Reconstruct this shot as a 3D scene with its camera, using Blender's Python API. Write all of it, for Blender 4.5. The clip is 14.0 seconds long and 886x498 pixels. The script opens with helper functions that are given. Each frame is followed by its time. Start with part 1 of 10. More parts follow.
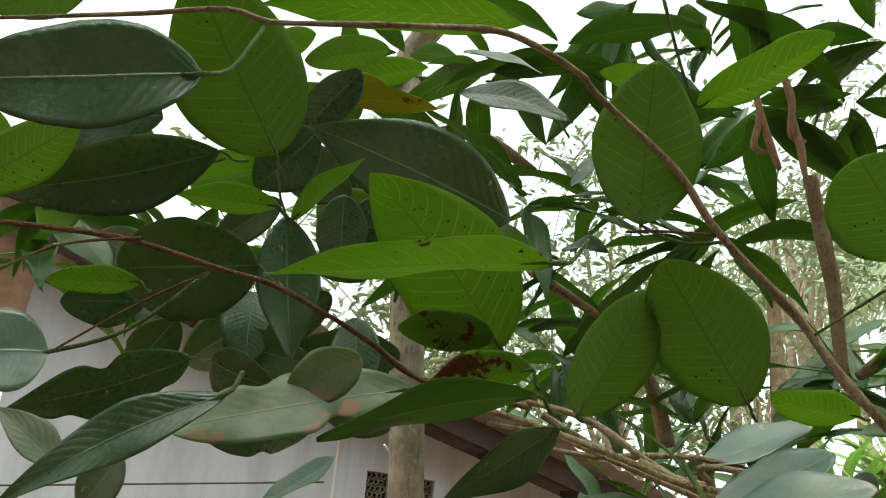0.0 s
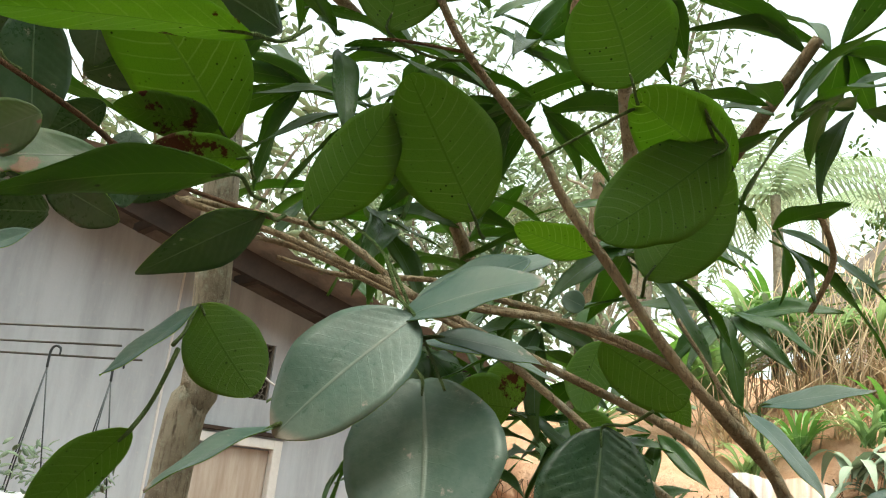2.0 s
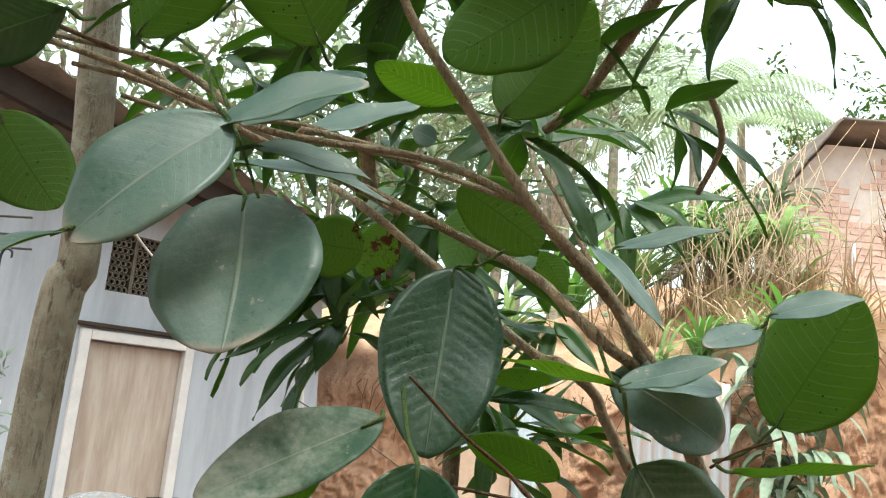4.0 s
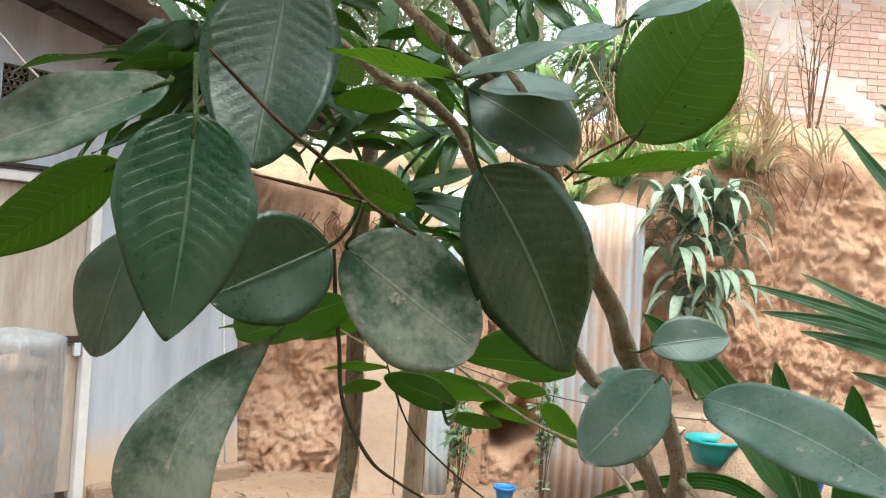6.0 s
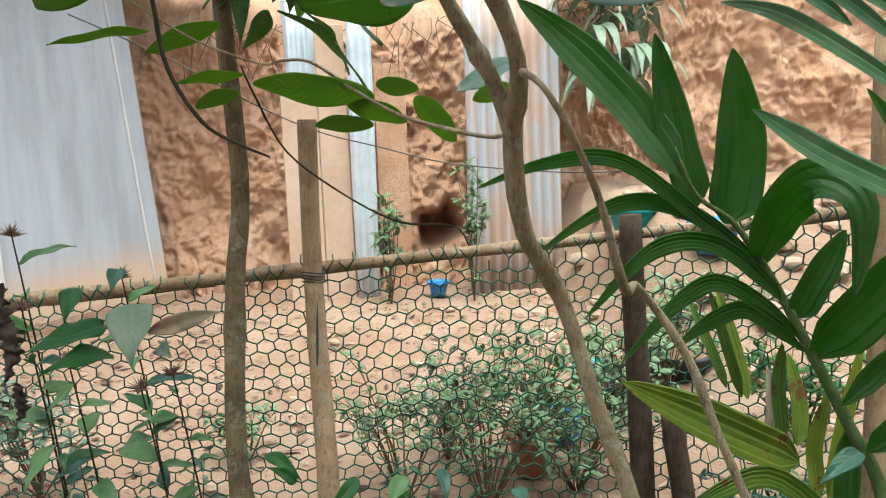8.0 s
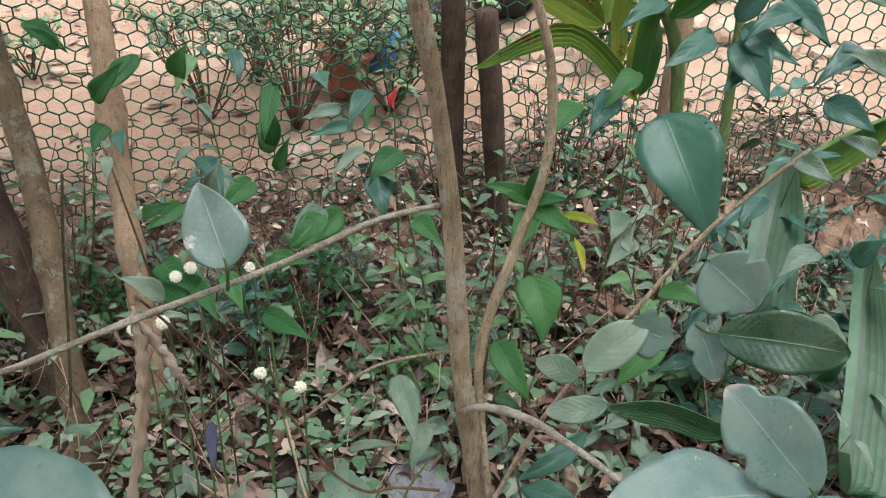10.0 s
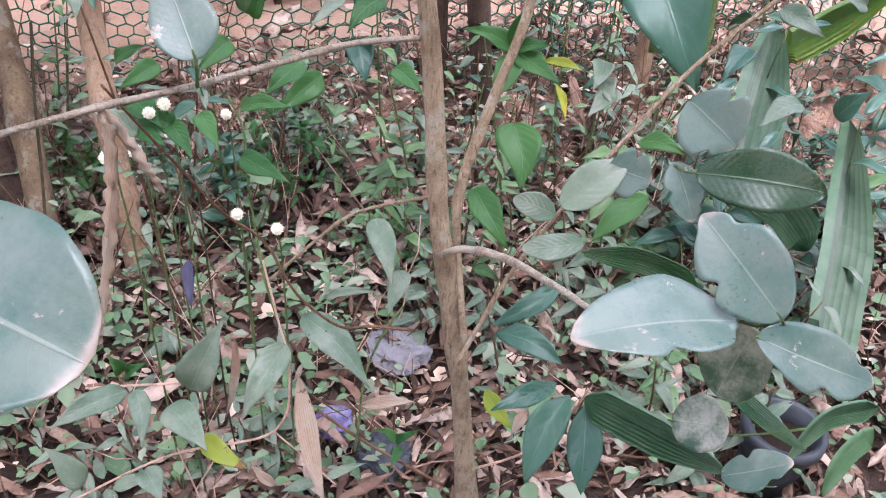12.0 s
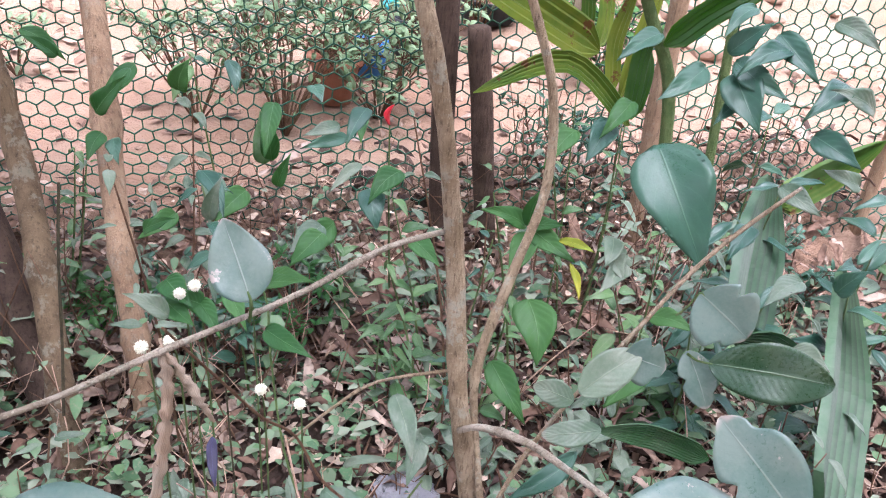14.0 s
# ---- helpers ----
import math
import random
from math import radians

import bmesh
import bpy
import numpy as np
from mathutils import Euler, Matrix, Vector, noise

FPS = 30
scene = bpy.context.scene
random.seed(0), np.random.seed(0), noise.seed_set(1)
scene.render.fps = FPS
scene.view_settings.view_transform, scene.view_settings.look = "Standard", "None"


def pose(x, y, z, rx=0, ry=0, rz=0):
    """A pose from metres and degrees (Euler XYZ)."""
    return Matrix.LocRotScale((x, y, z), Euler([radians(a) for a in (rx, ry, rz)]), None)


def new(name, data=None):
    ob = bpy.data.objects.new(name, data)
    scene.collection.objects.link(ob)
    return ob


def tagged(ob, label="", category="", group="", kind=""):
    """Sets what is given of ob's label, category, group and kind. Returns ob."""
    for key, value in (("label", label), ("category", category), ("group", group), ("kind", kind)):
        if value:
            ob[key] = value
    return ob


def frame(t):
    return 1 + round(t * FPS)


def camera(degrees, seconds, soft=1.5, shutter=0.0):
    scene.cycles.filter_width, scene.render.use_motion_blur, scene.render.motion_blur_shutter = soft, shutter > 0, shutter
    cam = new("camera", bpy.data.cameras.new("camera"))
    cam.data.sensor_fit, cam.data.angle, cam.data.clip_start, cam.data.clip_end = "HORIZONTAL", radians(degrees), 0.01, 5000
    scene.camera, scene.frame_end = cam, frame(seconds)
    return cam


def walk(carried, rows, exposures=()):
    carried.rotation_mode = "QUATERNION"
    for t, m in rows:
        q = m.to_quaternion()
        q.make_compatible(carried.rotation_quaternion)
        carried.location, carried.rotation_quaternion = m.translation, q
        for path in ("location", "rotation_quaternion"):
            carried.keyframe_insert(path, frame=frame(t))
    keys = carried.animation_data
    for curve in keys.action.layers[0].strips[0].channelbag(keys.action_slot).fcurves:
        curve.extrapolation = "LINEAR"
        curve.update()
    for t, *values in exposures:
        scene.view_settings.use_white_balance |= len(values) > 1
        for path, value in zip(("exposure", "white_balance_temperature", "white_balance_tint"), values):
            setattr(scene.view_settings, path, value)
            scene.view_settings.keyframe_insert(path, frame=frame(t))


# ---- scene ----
cam = camera(56.00, 14.0, 1.1)
PATH = [
    (0.00, -0.2047, -0.1326, 1.6693, 113.676, -4.403, 16.620),
    (0.50, -0.1832, -0.1244, 1.6622, 113.280, -4.303, 14.633),
    (1.00, -0.1483, -0.1208, 1.6601, 112.323, -4.708, 11.637),
    (1.50, -0.1263, -0.1091, 1.6416, 109.785, -5.336, 9.106),
    (2.00, -0.0993, -0.0840, 1.6194, 106.626, -5.900, 6.654),
    (2.50, -0.0719, -0.0612, 1.6006, 104.427, -5.929, 5.391),
    (2.70, -0.0703, -0.0612, 1.5958, 104.035, -5.776, 4.798),
    (4.80, -0.0054, -0.0055, 1.5477, 97.999, -5.340, -0.003),
    (5.00, 0.0000, 0.0000, 1.5400, 96.903, -5.254, -0.461),
    (5.50, 0.0279, 0.0117, 1.5135, 93.475, -4.853, -2.194),
    (6.00, 0.0441, 0.0340, 1.4773, 91.037, -3.622, -3.045),
    (6.50, 0.0696, 0.0147, 1.4308, 87.975, -1.031, -4.731),
    (7.00, 0.1012, 0.0295, 1.3789, 84.553, -0.642, -6.651),
    (7.50, 0.1255, 0.0513, 1.3057, 81.359, 0.434, -7.528),
    (8.00, 0.1771, 0.0959, 1.2231, 79.928, 1.910, -7.719),
    (8.50, 0.2397, 0.1246, 1.1128, 76.356, 1.442, -13.196),
    (9.00, 0.2511, 0.1465, 1.0580, 68.540, 0.608, -15.990),
    (9.20, 0.2544, 0.1494, 1.0412, 65.945, -0.823, -17.026),
    (11.30, 0.2570, 0.0930, 0.8928, 54.178, -4.358, -17.795),
    (11.50, 0.2544, 0.0908, 0.8913, 53.901, -4.380, -17.965),
    (12.00, 0.2562, 0.0892, 0.8917, 52.404, -4.600, -17.997),
    (12.50, 0.2533, 0.0906, 0.8944, 52.328, -4.791, -17.830),
    (13.00, 0.2368, 0.1108, 0.9532, 53.251, -4.435, -18.348),
    (13.50, 0.2291, 0.1243, 0.9829, 55.816, -4.761, -18.545),
    (14.00, 0.2164, 0.1411, 1.0102, 58.488, -5.349, -18.532),
]
walk(cam, [(t, pose(*p)) for t, *p in PATH], [(0, -0.76, 6900, -7), (2.7, -0.62, 6700, -7), (5, -0.50, 6100, -3), (9.2, -0.62, 6050, -5), (11.3, 0.15, 5800, 27), (14, 0.20, 5730, 23)])

# ---- light ----
world = bpy.data.worlds.new("sky")
scene.world = world
world.use_nodes = True
wn = world.node_tree.nodes
sky = wn.new("ShaderNodeTexSky")
sky.sky_type = "NISHITA"
sky.sun_disc = False
sky.sun_elevation, sky.sun_rotation = radians(74), radians(170)
sky.air_density, sky.dust_density, sky.ozone_density = 1.0, 6.0, 1.0
haze = wn.new("ShaderNodeHueSaturation")
haze.inputs["Saturation"].default_value = 0.30
world.node_tree.links.new(sky.outputs[0], haze.inputs["Color"])
world.node_tree.links.new(haze.outputs[0], wn["Background"].inputs[0])
wn["Background"].inputs[1].default_value = 0.88
sun = new("sun", bpy.data.lights.new("sun", "SUN"))
sun.data.energy, sun.data.angle, sun.data.color = 1.1, radians(12), (1.0, 0.96, 0.89)
sun.rotation_euler = (radians(16), 0, radians(10))

# ---- materials ----


class Mat:
    """A node material with a few short helpers."""

    def __init__(self, name):
        self.m = bpy.data.materials.new(name)
        self.m.use_nodes = True
        self.t = self.m.node_tree
        self.p = self.t.nodes["Principled BSDF"]
        self.out = self.t.nodes["Material Output"]
        self.co = self.add("ShaderNodeTexCoord")
        self.info = self.add("ShaderNodeObjectInfo")

    def add(self, kind, **kw):
        n = self.t.nodes.new(kind)
        for k, v in kw.items():
            if k == "op":
                n.operation = v
            elif k == "blend":
                n.blend_type = v
        return n

    def put(self, socket, value):
        if isinstance(value, bpy.types.NodeSocket):
            self.t.links.new(value, socket)
        elif isinstance(value, (tuple, list)) and len(value) == 3 and socket.type == "RGBA":
            socket.default_value = (*value, 1)
        else:
            socket.default_value = value

    def math(self, op, a, b=0.0, c=0.0, clamp=False):
        n = self.add("ShaderNodeMath", op=op)
        n.use_clamp = clamp
        for i, v in enumerate((a, b, c)):
            self.put(n.inputs[i], v)
        return n.outputs[0]

    def ramp(self, x, lo, hi, a=0.0, b=1.0):
        n = self.add("ShaderNodeMapRange")
        n.interpolation_type = "SMOOTHSTEP"
        for i, v in enumerate((x, lo, hi, a, b)):
            self.put(n.inputs[i], v)
        return n.outputs[0]

    def mix(self, f, a, b):
        n = self.add("ShaderNodeMix")
        n.data_type = "RGBA"
        self.put(n.inputs[0], f)
        self.put(n.inputs[6], a)
        self.put(n.inputs[7], b)
        return n.outputs[2]

    def noise(self, scale, detail=4.0, vec=None, rough=0.6, shift=True):
        n = self.add("ShaderNodeTexNoise")
        v = vec or self.co.outputs["Object"]
        if shift:
            s = self.add("ShaderNodeVectorMath", op="ADD")
            self.put(s.inputs[0], v)
            k = self.math("MULTIPLY", self.info.outputs["Random"], 37.0)
            c = self.add("ShaderNodeCombineXYZ")
            self.put(c.inputs[0], k)
            self.put(c.inputs[1], k)
            self.put(s.inputs[1], c.outputs[0])
            v = s.outputs[0]
        self.put(n.inputs["Vector"], v)
        n.inputs["Scale"].default_value, n.inputs["Detail"].default_value, n.inputs["Roughness"].default_value = scale, detail, rough
        return n.outputs[0]

    def stretch(self, sx, sy, sz, kind="Object"):
        n = self.add("ShaderNodeMapping")
        self.put(n.inputs[0], self.co.outputs[kind])
        n.inputs["Scale"].default_value = (sx, sy, sz)
        return n.outputs[0]

    def bump(self, h, strength=0.4, dist=0.002):
        n = self.add("ShaderNodeBump")
        n.inputs["Strength"].default_value, n.inputs["Distance"].default_value = strength, dist
        self.put(n.inputs["Height"], h)
        self.put(self.p.inputs["Normal"], n.outputs[0])
        return n.outputs[0]

    def base(self, col, rough=0.6, metal=0.0, spec=0.5):
        self.put(self.p.inputs["Base Color"], col)
        self.put(self.p.inputs["Roughness"], rough)
        self.put(self.p.inputs["Metallic"], metal)
        self.put(self.p.inputs["Specular IOR Level"], spec)
        return self


def leaf_material(name, a, b, vein, rough=0.4, through_light=0.3, glow=(0.2, 0.42, 0.04), veins=12.0, spots=None, spot_amount=0.62, dust=0.0, relief=0.25, slant=5.0, vein_mix=0.5, side_veins=0.3, stripes=0.0, quilt=0.12, net=0.0, tip=0.0, specks=0.0, scars=0.0, sheen=0.2, rib=None, sway=0.9, speck=(0.02, 0.018, 0.01), speck_scale=95.0, vein_width=0.055):
    """Leaf skin: two greens, a midrib, side veins with a fine net between them, spots, scars, a bleached tip and dust."""
    m = Mat(name)
    sep = m.add("ShaderNodeSeparateXYZ")
    m.put(sep.inputs[0], m.co.outputs["UV"])
    u = m.math("ABSOLUTE", m.math("MULTIPLY_ADD", sep.outputs[0], 2.0, -1.0))
    v = sep.outputs[1]
    n1 = m.noise(26.0, 4.0)
    n2 = m.noise(210.0, 5.0)
    n3 = m.noise(9.0, 3.0)
    half = m.math("MULTIPLY", m.math("GREATER_THAN", sep.outputs[0], 0.5), 0.43)
    bend = m.math("MULTIPLY_ADD", n1, sway, m.math("ADD", half, m.info.outputs["Random"]))
    ph = m.math("ADD", m.math("MULTIPLY_ADD", m.math("POWER", u, 1.25), -slant * 0.55, m.math("MULTIPLY", v, veins)), bend)
    fr = m.math("ABSOLUTE", m.math("SUBTRACT", m.math("FRACT", ph), 0.5))
    side = m.math("MULTIPLY", m.ramp(fr, vein_width, 0.0), m.ramp(n1, 0.25, 0.6, 0.25, 1.0))
    mid = m.ramp(u, 0.04, 0.008)
    if stripes:
        # Lengthwise stripes; on the pleated palm they paint shade into the folds.
        ph = m.math("MULTIPLY", sep.outputs[0], stripes)
        side = m.ramp(m.math("ABSOLUTE", m.math("SUBTRACT", m.math("FRACT", ph), 0.5)), 0.2, 0.0)
    line = m.math("MAXIMUM", m.math("MULTIPLY", side, m.ramp(u, 1.0, 0.7, 0.0, side_veins)), m.math("MULTIPLY", mid, m.ramp(v, 1.0, 0.6, 0.35, 1.0)))
    shade = m.math("ADD", m.math("MULTIPLY_ADD", n1, 0.6, m.math("MULTIPLY", n3, 0.4)), m.math("MULTIPLY_ADD", m.info.outputs["Random"], 0.5, -0.25), clamp=True)
    col = m.mix(m.ramp(shade, 0.28, 0.72), a, b)
    h = m.math("MULTIPLY_ADD", m.math("SINE", m.math("MULTIPLY", ph, 6.283)), m.math("MULTIPLY", m.ramp(n1, 0.35, 0.65, 0.2, 1.2), quilt), m.math("MULTIPLY_ADD", n1, 0.8, m.math("MULTIPLY", n2, 0.45)))
    h = m.math("SUBTRACT", m.math("MULTIPLY_ADD", side, -0.08, h), m.math("MULTIPLY", mid, 0.5))
    cells = None
    if net:
        vo = m.add("ShaderNodeTexVoronoi")
        vo.feature = "DISTANCE_TO_EDGE"
        vo.inputs["Scale"].default_value = 320.0
        m.put(vo.inputs["Vector"], m.co.outputs["Object"])
        cells = m.ramp(vo.outputs["Distance"], 0.10, 0.0)
        col = m.mix(m.math("MULTIPLY", cells, net), col, (a[0] * 0.45, a[1] * 0.5, a[2] * 0.5))
        h = m.math("MULTIPLY_ADD", cells, 0.4, h)
    col = m.mix(m.math("MULTIPLY", line, vein_mix), col, vein)
    if rib:
        col = m.mix(mid, col, rib)
    if dust:
        patch = m.math("MULTIPLY_ADD", n3, 0.25, m.math("MULTIPLY_ADD", n1, 0.75, m.math("MULTIPLY", n2, 0.30)))
        d = m.math("MULTIPLY", m.ramp(m.math("MULTIPLY_ADD", v, 0.12, patch), 0.56, 0.86), dust)
        col = m.mix(d, col, (0.30, 0.30, 0.25))
    marks = []
    if spots:
        s = m.noise(55.0, 6.0, rough=0.7)
        big = m.noise(17.0, 5.0, rough=0.65)
        marks.append((m.ramp(m.math("MULTIPLY_ADD", big, 0.65, m.math("MULTIPLY", s, 0.35)), spot_amount, spot_amount + 0.03), spots))
    if specks:
        vo = m.add("ShaderNodeTexVoronoi")
        vo.inputs["Scale"].default_value = speck_scale
        m.put(vo.inputs["Vector"], m.co.outputs["Object"])
        lone = m.add("ShaderNodeSeparateColor")
        m.put(lone.inputs[0], vo.outputs["Color"])
        dot = m.math("MULTIPLY", m.ramp(vo.outputs["Distance"], m.math("MULTIPLY_ADD", lone.outputs[1], 0.22, 0.10), 0.06), m.math("MULTIPLY", m.math("GREATER_THAN", lone.outputs[0], 1.0 - specks), m.ramp(n1, 0.40, 0.62, 0.15, 1.0)))
        marks.append((dot, speck))
    if scars:
        sc = m.noise(38.0, 5.0, rough=0.7)
        marks.append((m.math("MULTIPLY", m.ramp(sc, 0.69 - scars * 0.04, 0.74 - scars * 0.04), m.ramp(n2, 0.3, 0.55, 0.3, 0.9)), (0.38, 0.32, 0.26)))
    if tip:
        end = m.ramp(m.math("MULTIPLY_ADD", n1, 0.22, m.math("MULTIPLY_ADD", u, 0.05, v)), 1.05, 1.12, 0.0, tip)
        marks.append((end, (0.33, 0.27, 0.225)))
    for f, c in marks:
        col = m.mix(f, col, c)
    m.base(col, rough, spec=sheen)
    m.put(m.p.inputs["Roughness"], m.math("MULTIPLY_ADD", n2, 0.25, m.math("MULTIPLY_ADD", n3, 0.2, rough - 0.22)))
    nrm = m.bump(h, relief, 0.0012)
    tr = m.add("ShaderNodeBsdfTranslucent")
    gl = m.mix(0.7, col, glow)
    if stripes:
        # Stripes pass less light, which darkens the pleat valleys.
        gl = m.mix(m.math("MULTIPLY", line, 0.8), gl, (glow[0] * 0.4, glow[1] * 0.42, glow[2] * 0.4))
    else:
        gl = m.mix(m.math("MULTIPLY", line, 0.6), gl, (min(0.95, glow[0] * 1.9), min(0.98, glow[1] * 1.5), glow[2] * 3.5))
    if net:
        gl = m.mix(m.math("MULTIPLY", cells, net), gl, (glow[0] * 0.5, glow[1] * 0.55, glow[2] * 0.6))
    if rib:
        gl = m.mix(mid, gl, (glow[0] * 0.5, glow[1] * 0.55, glow[2] * 0.6))
    gl = m.mix(m.ramp(n3, 0.3, 0.7, 0.5, 0.0), gl, (glow[0] * 0.5, glow[1] * 0.6, glow[2] * 0.6))
    gl = m.mix(m.ramp(m.info.outputs["Random"], 0.35, 1.0, 0.0, 0.42), gl, (glow[0] * 0.3, glow[1] * 0.36, glow[2] * 0.4))
    for f, c in marks:
        gl = m.mix(f, gl, (c[0] * 0.6, c[1] * 0.5, c[2] * 0.5))
    m.put(tr.inputs[0], gl)
    m.put(tr.inputs[1], nrm)
    mx = m.add("ShaderNodeMixShader")
    m.put(mx.inputs[0], through_light)
    m.put(mx.inputs[1], m.p.outputs[0])
    m.put(mx.inputs[2], tr.outputs[0])
    m.put(m.out.inputs[0], mx.outputs[0])
    return m.m


def bark_material(name, a, b, c, scale=1.0, lichen=0.0, rough=0.8):
    """Bark with lengthwise cracks, cross marks, pores and pale lichen."""
    m = Mat(name)
    n1 = m.noise(16.0 * scale, 6.0)
    n2 = m.noise(1.0, 6.0, m.stretch(150 * scale, 150 * scale, 26 * scale), 0.7)
    ring = m.noise(1.0, 4.0, m.stretch(34 * scale, 34 * scale, 90 * scale), 0.75)
    pore = m.noise(330.0, 3.0)
    col = m.mix(m.ramp(n1, 0.32, 0.66), a, b)
    col = m.mix(m.ramp(n2, 0.48, 0.72, 0.0, 0.85), col, c)
    col = m.mix(m.ramp(ring, 0.66, 0.82, 0.0, 0.4), col, (c[0] * 0.7, c[1] * 0.7, c[2] * 0.7))
    col = m.mix(m.ramp(pore, 0.58, 0.7, 0.0, 0.55), col, (b[0] * 1.3, b[1] * 1.3, b[2] * 1.3))
    if lichen:
        l1 = m.noise(24.0, 6.0, rough=0.75)
        col = m.mix(m.ramp(l1, 0.52, 0.62, 0.0, lichen), col, (0.36, 0.36, 0.29))
    m.base(col, rough, spec=0.12)
    m.bump(m.math("ADD", m.math("MULTIPLY_ADD", pore, 0.35, n2), m.math("MULTIPLY_ADD", ring, 0.22, m.math("MULTIPLY", n1, 0.9))), 1.0, 0.006)
    return m.m


UNDER, UNDER_B, GLOW = (0.065, 0.125, 0.032), (0.105, 0.175, 0.048), (0.56, 0.82, 0.11)
LEAF_U = leaf_material("leaf_upper", (0.010, 0.038, 0.016), (0.021, 0.058, 0.024), (0.13, 0.18, 0.10), 0.30, 0.06, (0.75, 0.95, 0.25), veins=15.0, dust=0.08, side_veins=0.10, sway=0.45, scars=0.6, specks=0.06, speck=(0.16, 0.19, 0.14), speck_scale=190.0, relief=0.6, quilt=0.13, sheen=0.42, vein_mix=0.6)
LEAF_T = leaf_material("leaf_upper_thin", (0.007, 0.034, 0.013), (0.016, 0.054, 0.021), (0.085, 0.14, 0.07), 0.30, 0.38, (0.62, 0.85, 0.2), dust=0.05, side_veins=0.10, scars=0.4, relief=0.45, quilt=0.13, sheen=0.4)
LEAF_L = leaf_material("leaf_lower", UNDER, UNDER_B, (0.17, 0.29, 0.06), 0.50, 0.64, GLOW, veins=13.0, slant=4.0, sway=0.5, vein_width=0.085, rib=(0.06, 0.11, 0.02), side_veins=1.0, net=0.25, specks=0.5, speck_scale=210.0, spots=(0.05, 0.035, 0.012), spot_amount=0.68)
DUST_U = leaf_material("leaf_upper_dusty", (0.024, 0.055, 0.033), (0.045, 0.084, 0.050), (0.16, 0.18, 0.11), 0.42, 0.07, (0.75, 0.95, 0.25), veins=14.0, dust=0.72, scars=1.0, specks=0.08, speck=(0.38, 0.34, 0.29), speck_scale=170.0, tip=0.5, side_veins=0.10, relief=0.5, quilt=0.10)
PALE_U = leaf_material("leaf_upper_greyish", (0.046, 0.090, 0.074), (0.080, 0.132, 0.110), (0.22, 0.25, 0.19), 0.32, 0.08, (0.75, 0.95, 0.25), veins=13.0, dust=0.22, scars=1.5, tip=0.8, side_veins=0.07, vein_mix=0.6, sheen=0.4, relief=0.4, quilt=0.05)
OLD_U = leaf_material("leaf_upper_blotched", (0.045, 0.085, 0.058), (0.085, 0.125, 0.085), (0.14, 0.16, 0.10), 0.36, 0.25, (0.75, 0.95, 0.25), spots=(0.34, 0.21, 0.14), spot_amount=0.575, dust=0.35, scars=1.2, side_veins=0.15)
EATEN_L = leaf_material("leaf_lower_browned", UNDER, UNDER_B, (0.17, 0.29, 0.06), 0.48, 0.64, GLOW, veins=13.0, slant=4.0, sway=0.5, vein_width=0.10, rib=(0.06, 0.11, 0.02), side_veins=0.6, net=0.25, specks=0.3, speck_scale=210.0, spots=(0.12, 0.04, 0.02), spot_amount=0.535)
YELLOW = leaf_material("leaf_yellowing", (0.20, 0.26, 0.03), (0.42, 0.33, 0.03), (0.4, 0.4, 0.1), 0.45, 0.4, (0.55, 0.5, 0.03), spots=(0.2, 0.09, 0.02), spot_amount=0.60, specks=0.1)
MANGO_U = leaf_material("long_leaf_upper", (0.013, 0.046, 0.013), (0.027, 0.075, 0.019), (0.14, 0.20, 0.07), 0.31, 0.35, (0.75, 0.95, 0.25), veins=18.0, dust=0.15, side_veins=0.15)
MANGO_L = leaf_material("long_leaf_lower", (0.035, 0.085, 0.022), (0.060, 0.125, 0.032), (0.18, 0.27, 0.08), 0.5, 0.42, (0.26, 0.48, 0.05), veins=18.0, specks=0.06)
def litter_material():
    """Dry leaf skin that differs from piece to piece."""
    m = Mat("dry_leaf_litter")
    g = m.add("ShaderNodeNewGeometry")
    n = m.noise(40.0, 4.0, shift=False)
    k = g.outputs["Random Per Island"]
    col = m.mix(m.ramp(k, 0.0, 0.55), (0.050, 0.032, 0.025), (0.185, 0.112, 0.078))
    col = m.mix(m.ramp(k, 0.58, 1.0), col, (0.40, 0.31, 0.245))
    m.base(m.mix(m.ramp(n, 0.45, 0.7, 0.0, 0.6), col, (0.085, 0.05, 0.035)), 0.75, spec=0.15)
    return m.m


LITTER_LEAF = litter_material()


def cover_material():
    """Small live leaves of mixed greens, each its own shade."""
    m = Mat("ground_cover_leaf")
    g = m.add("ShaderNodeNewGeometry")
    k = g.outputs["Random Per Island"]
    n = m.noise(120.0, 4.0, shift=False)
    col = m.mix(m.ramp(k, 0.0, 0.4), (0.046, 0.098, 0.044), (0.098, 0.158, 0.080))
    col = m.mix(m.ramp(k, 0.45, 0.7), col, (0.17, 0.195, 0.135))
    col = m.mix(m.ramp(k, 0.78, 0.95), col, (0.075, 0.14, 0.06))
    m.base(m.mix(m.ramp(n, 0.5, 0.75, 0.0, 0.5), col, (0.19, 0.15, 0.10)), 0.5, spec=0.2)
    return m.m


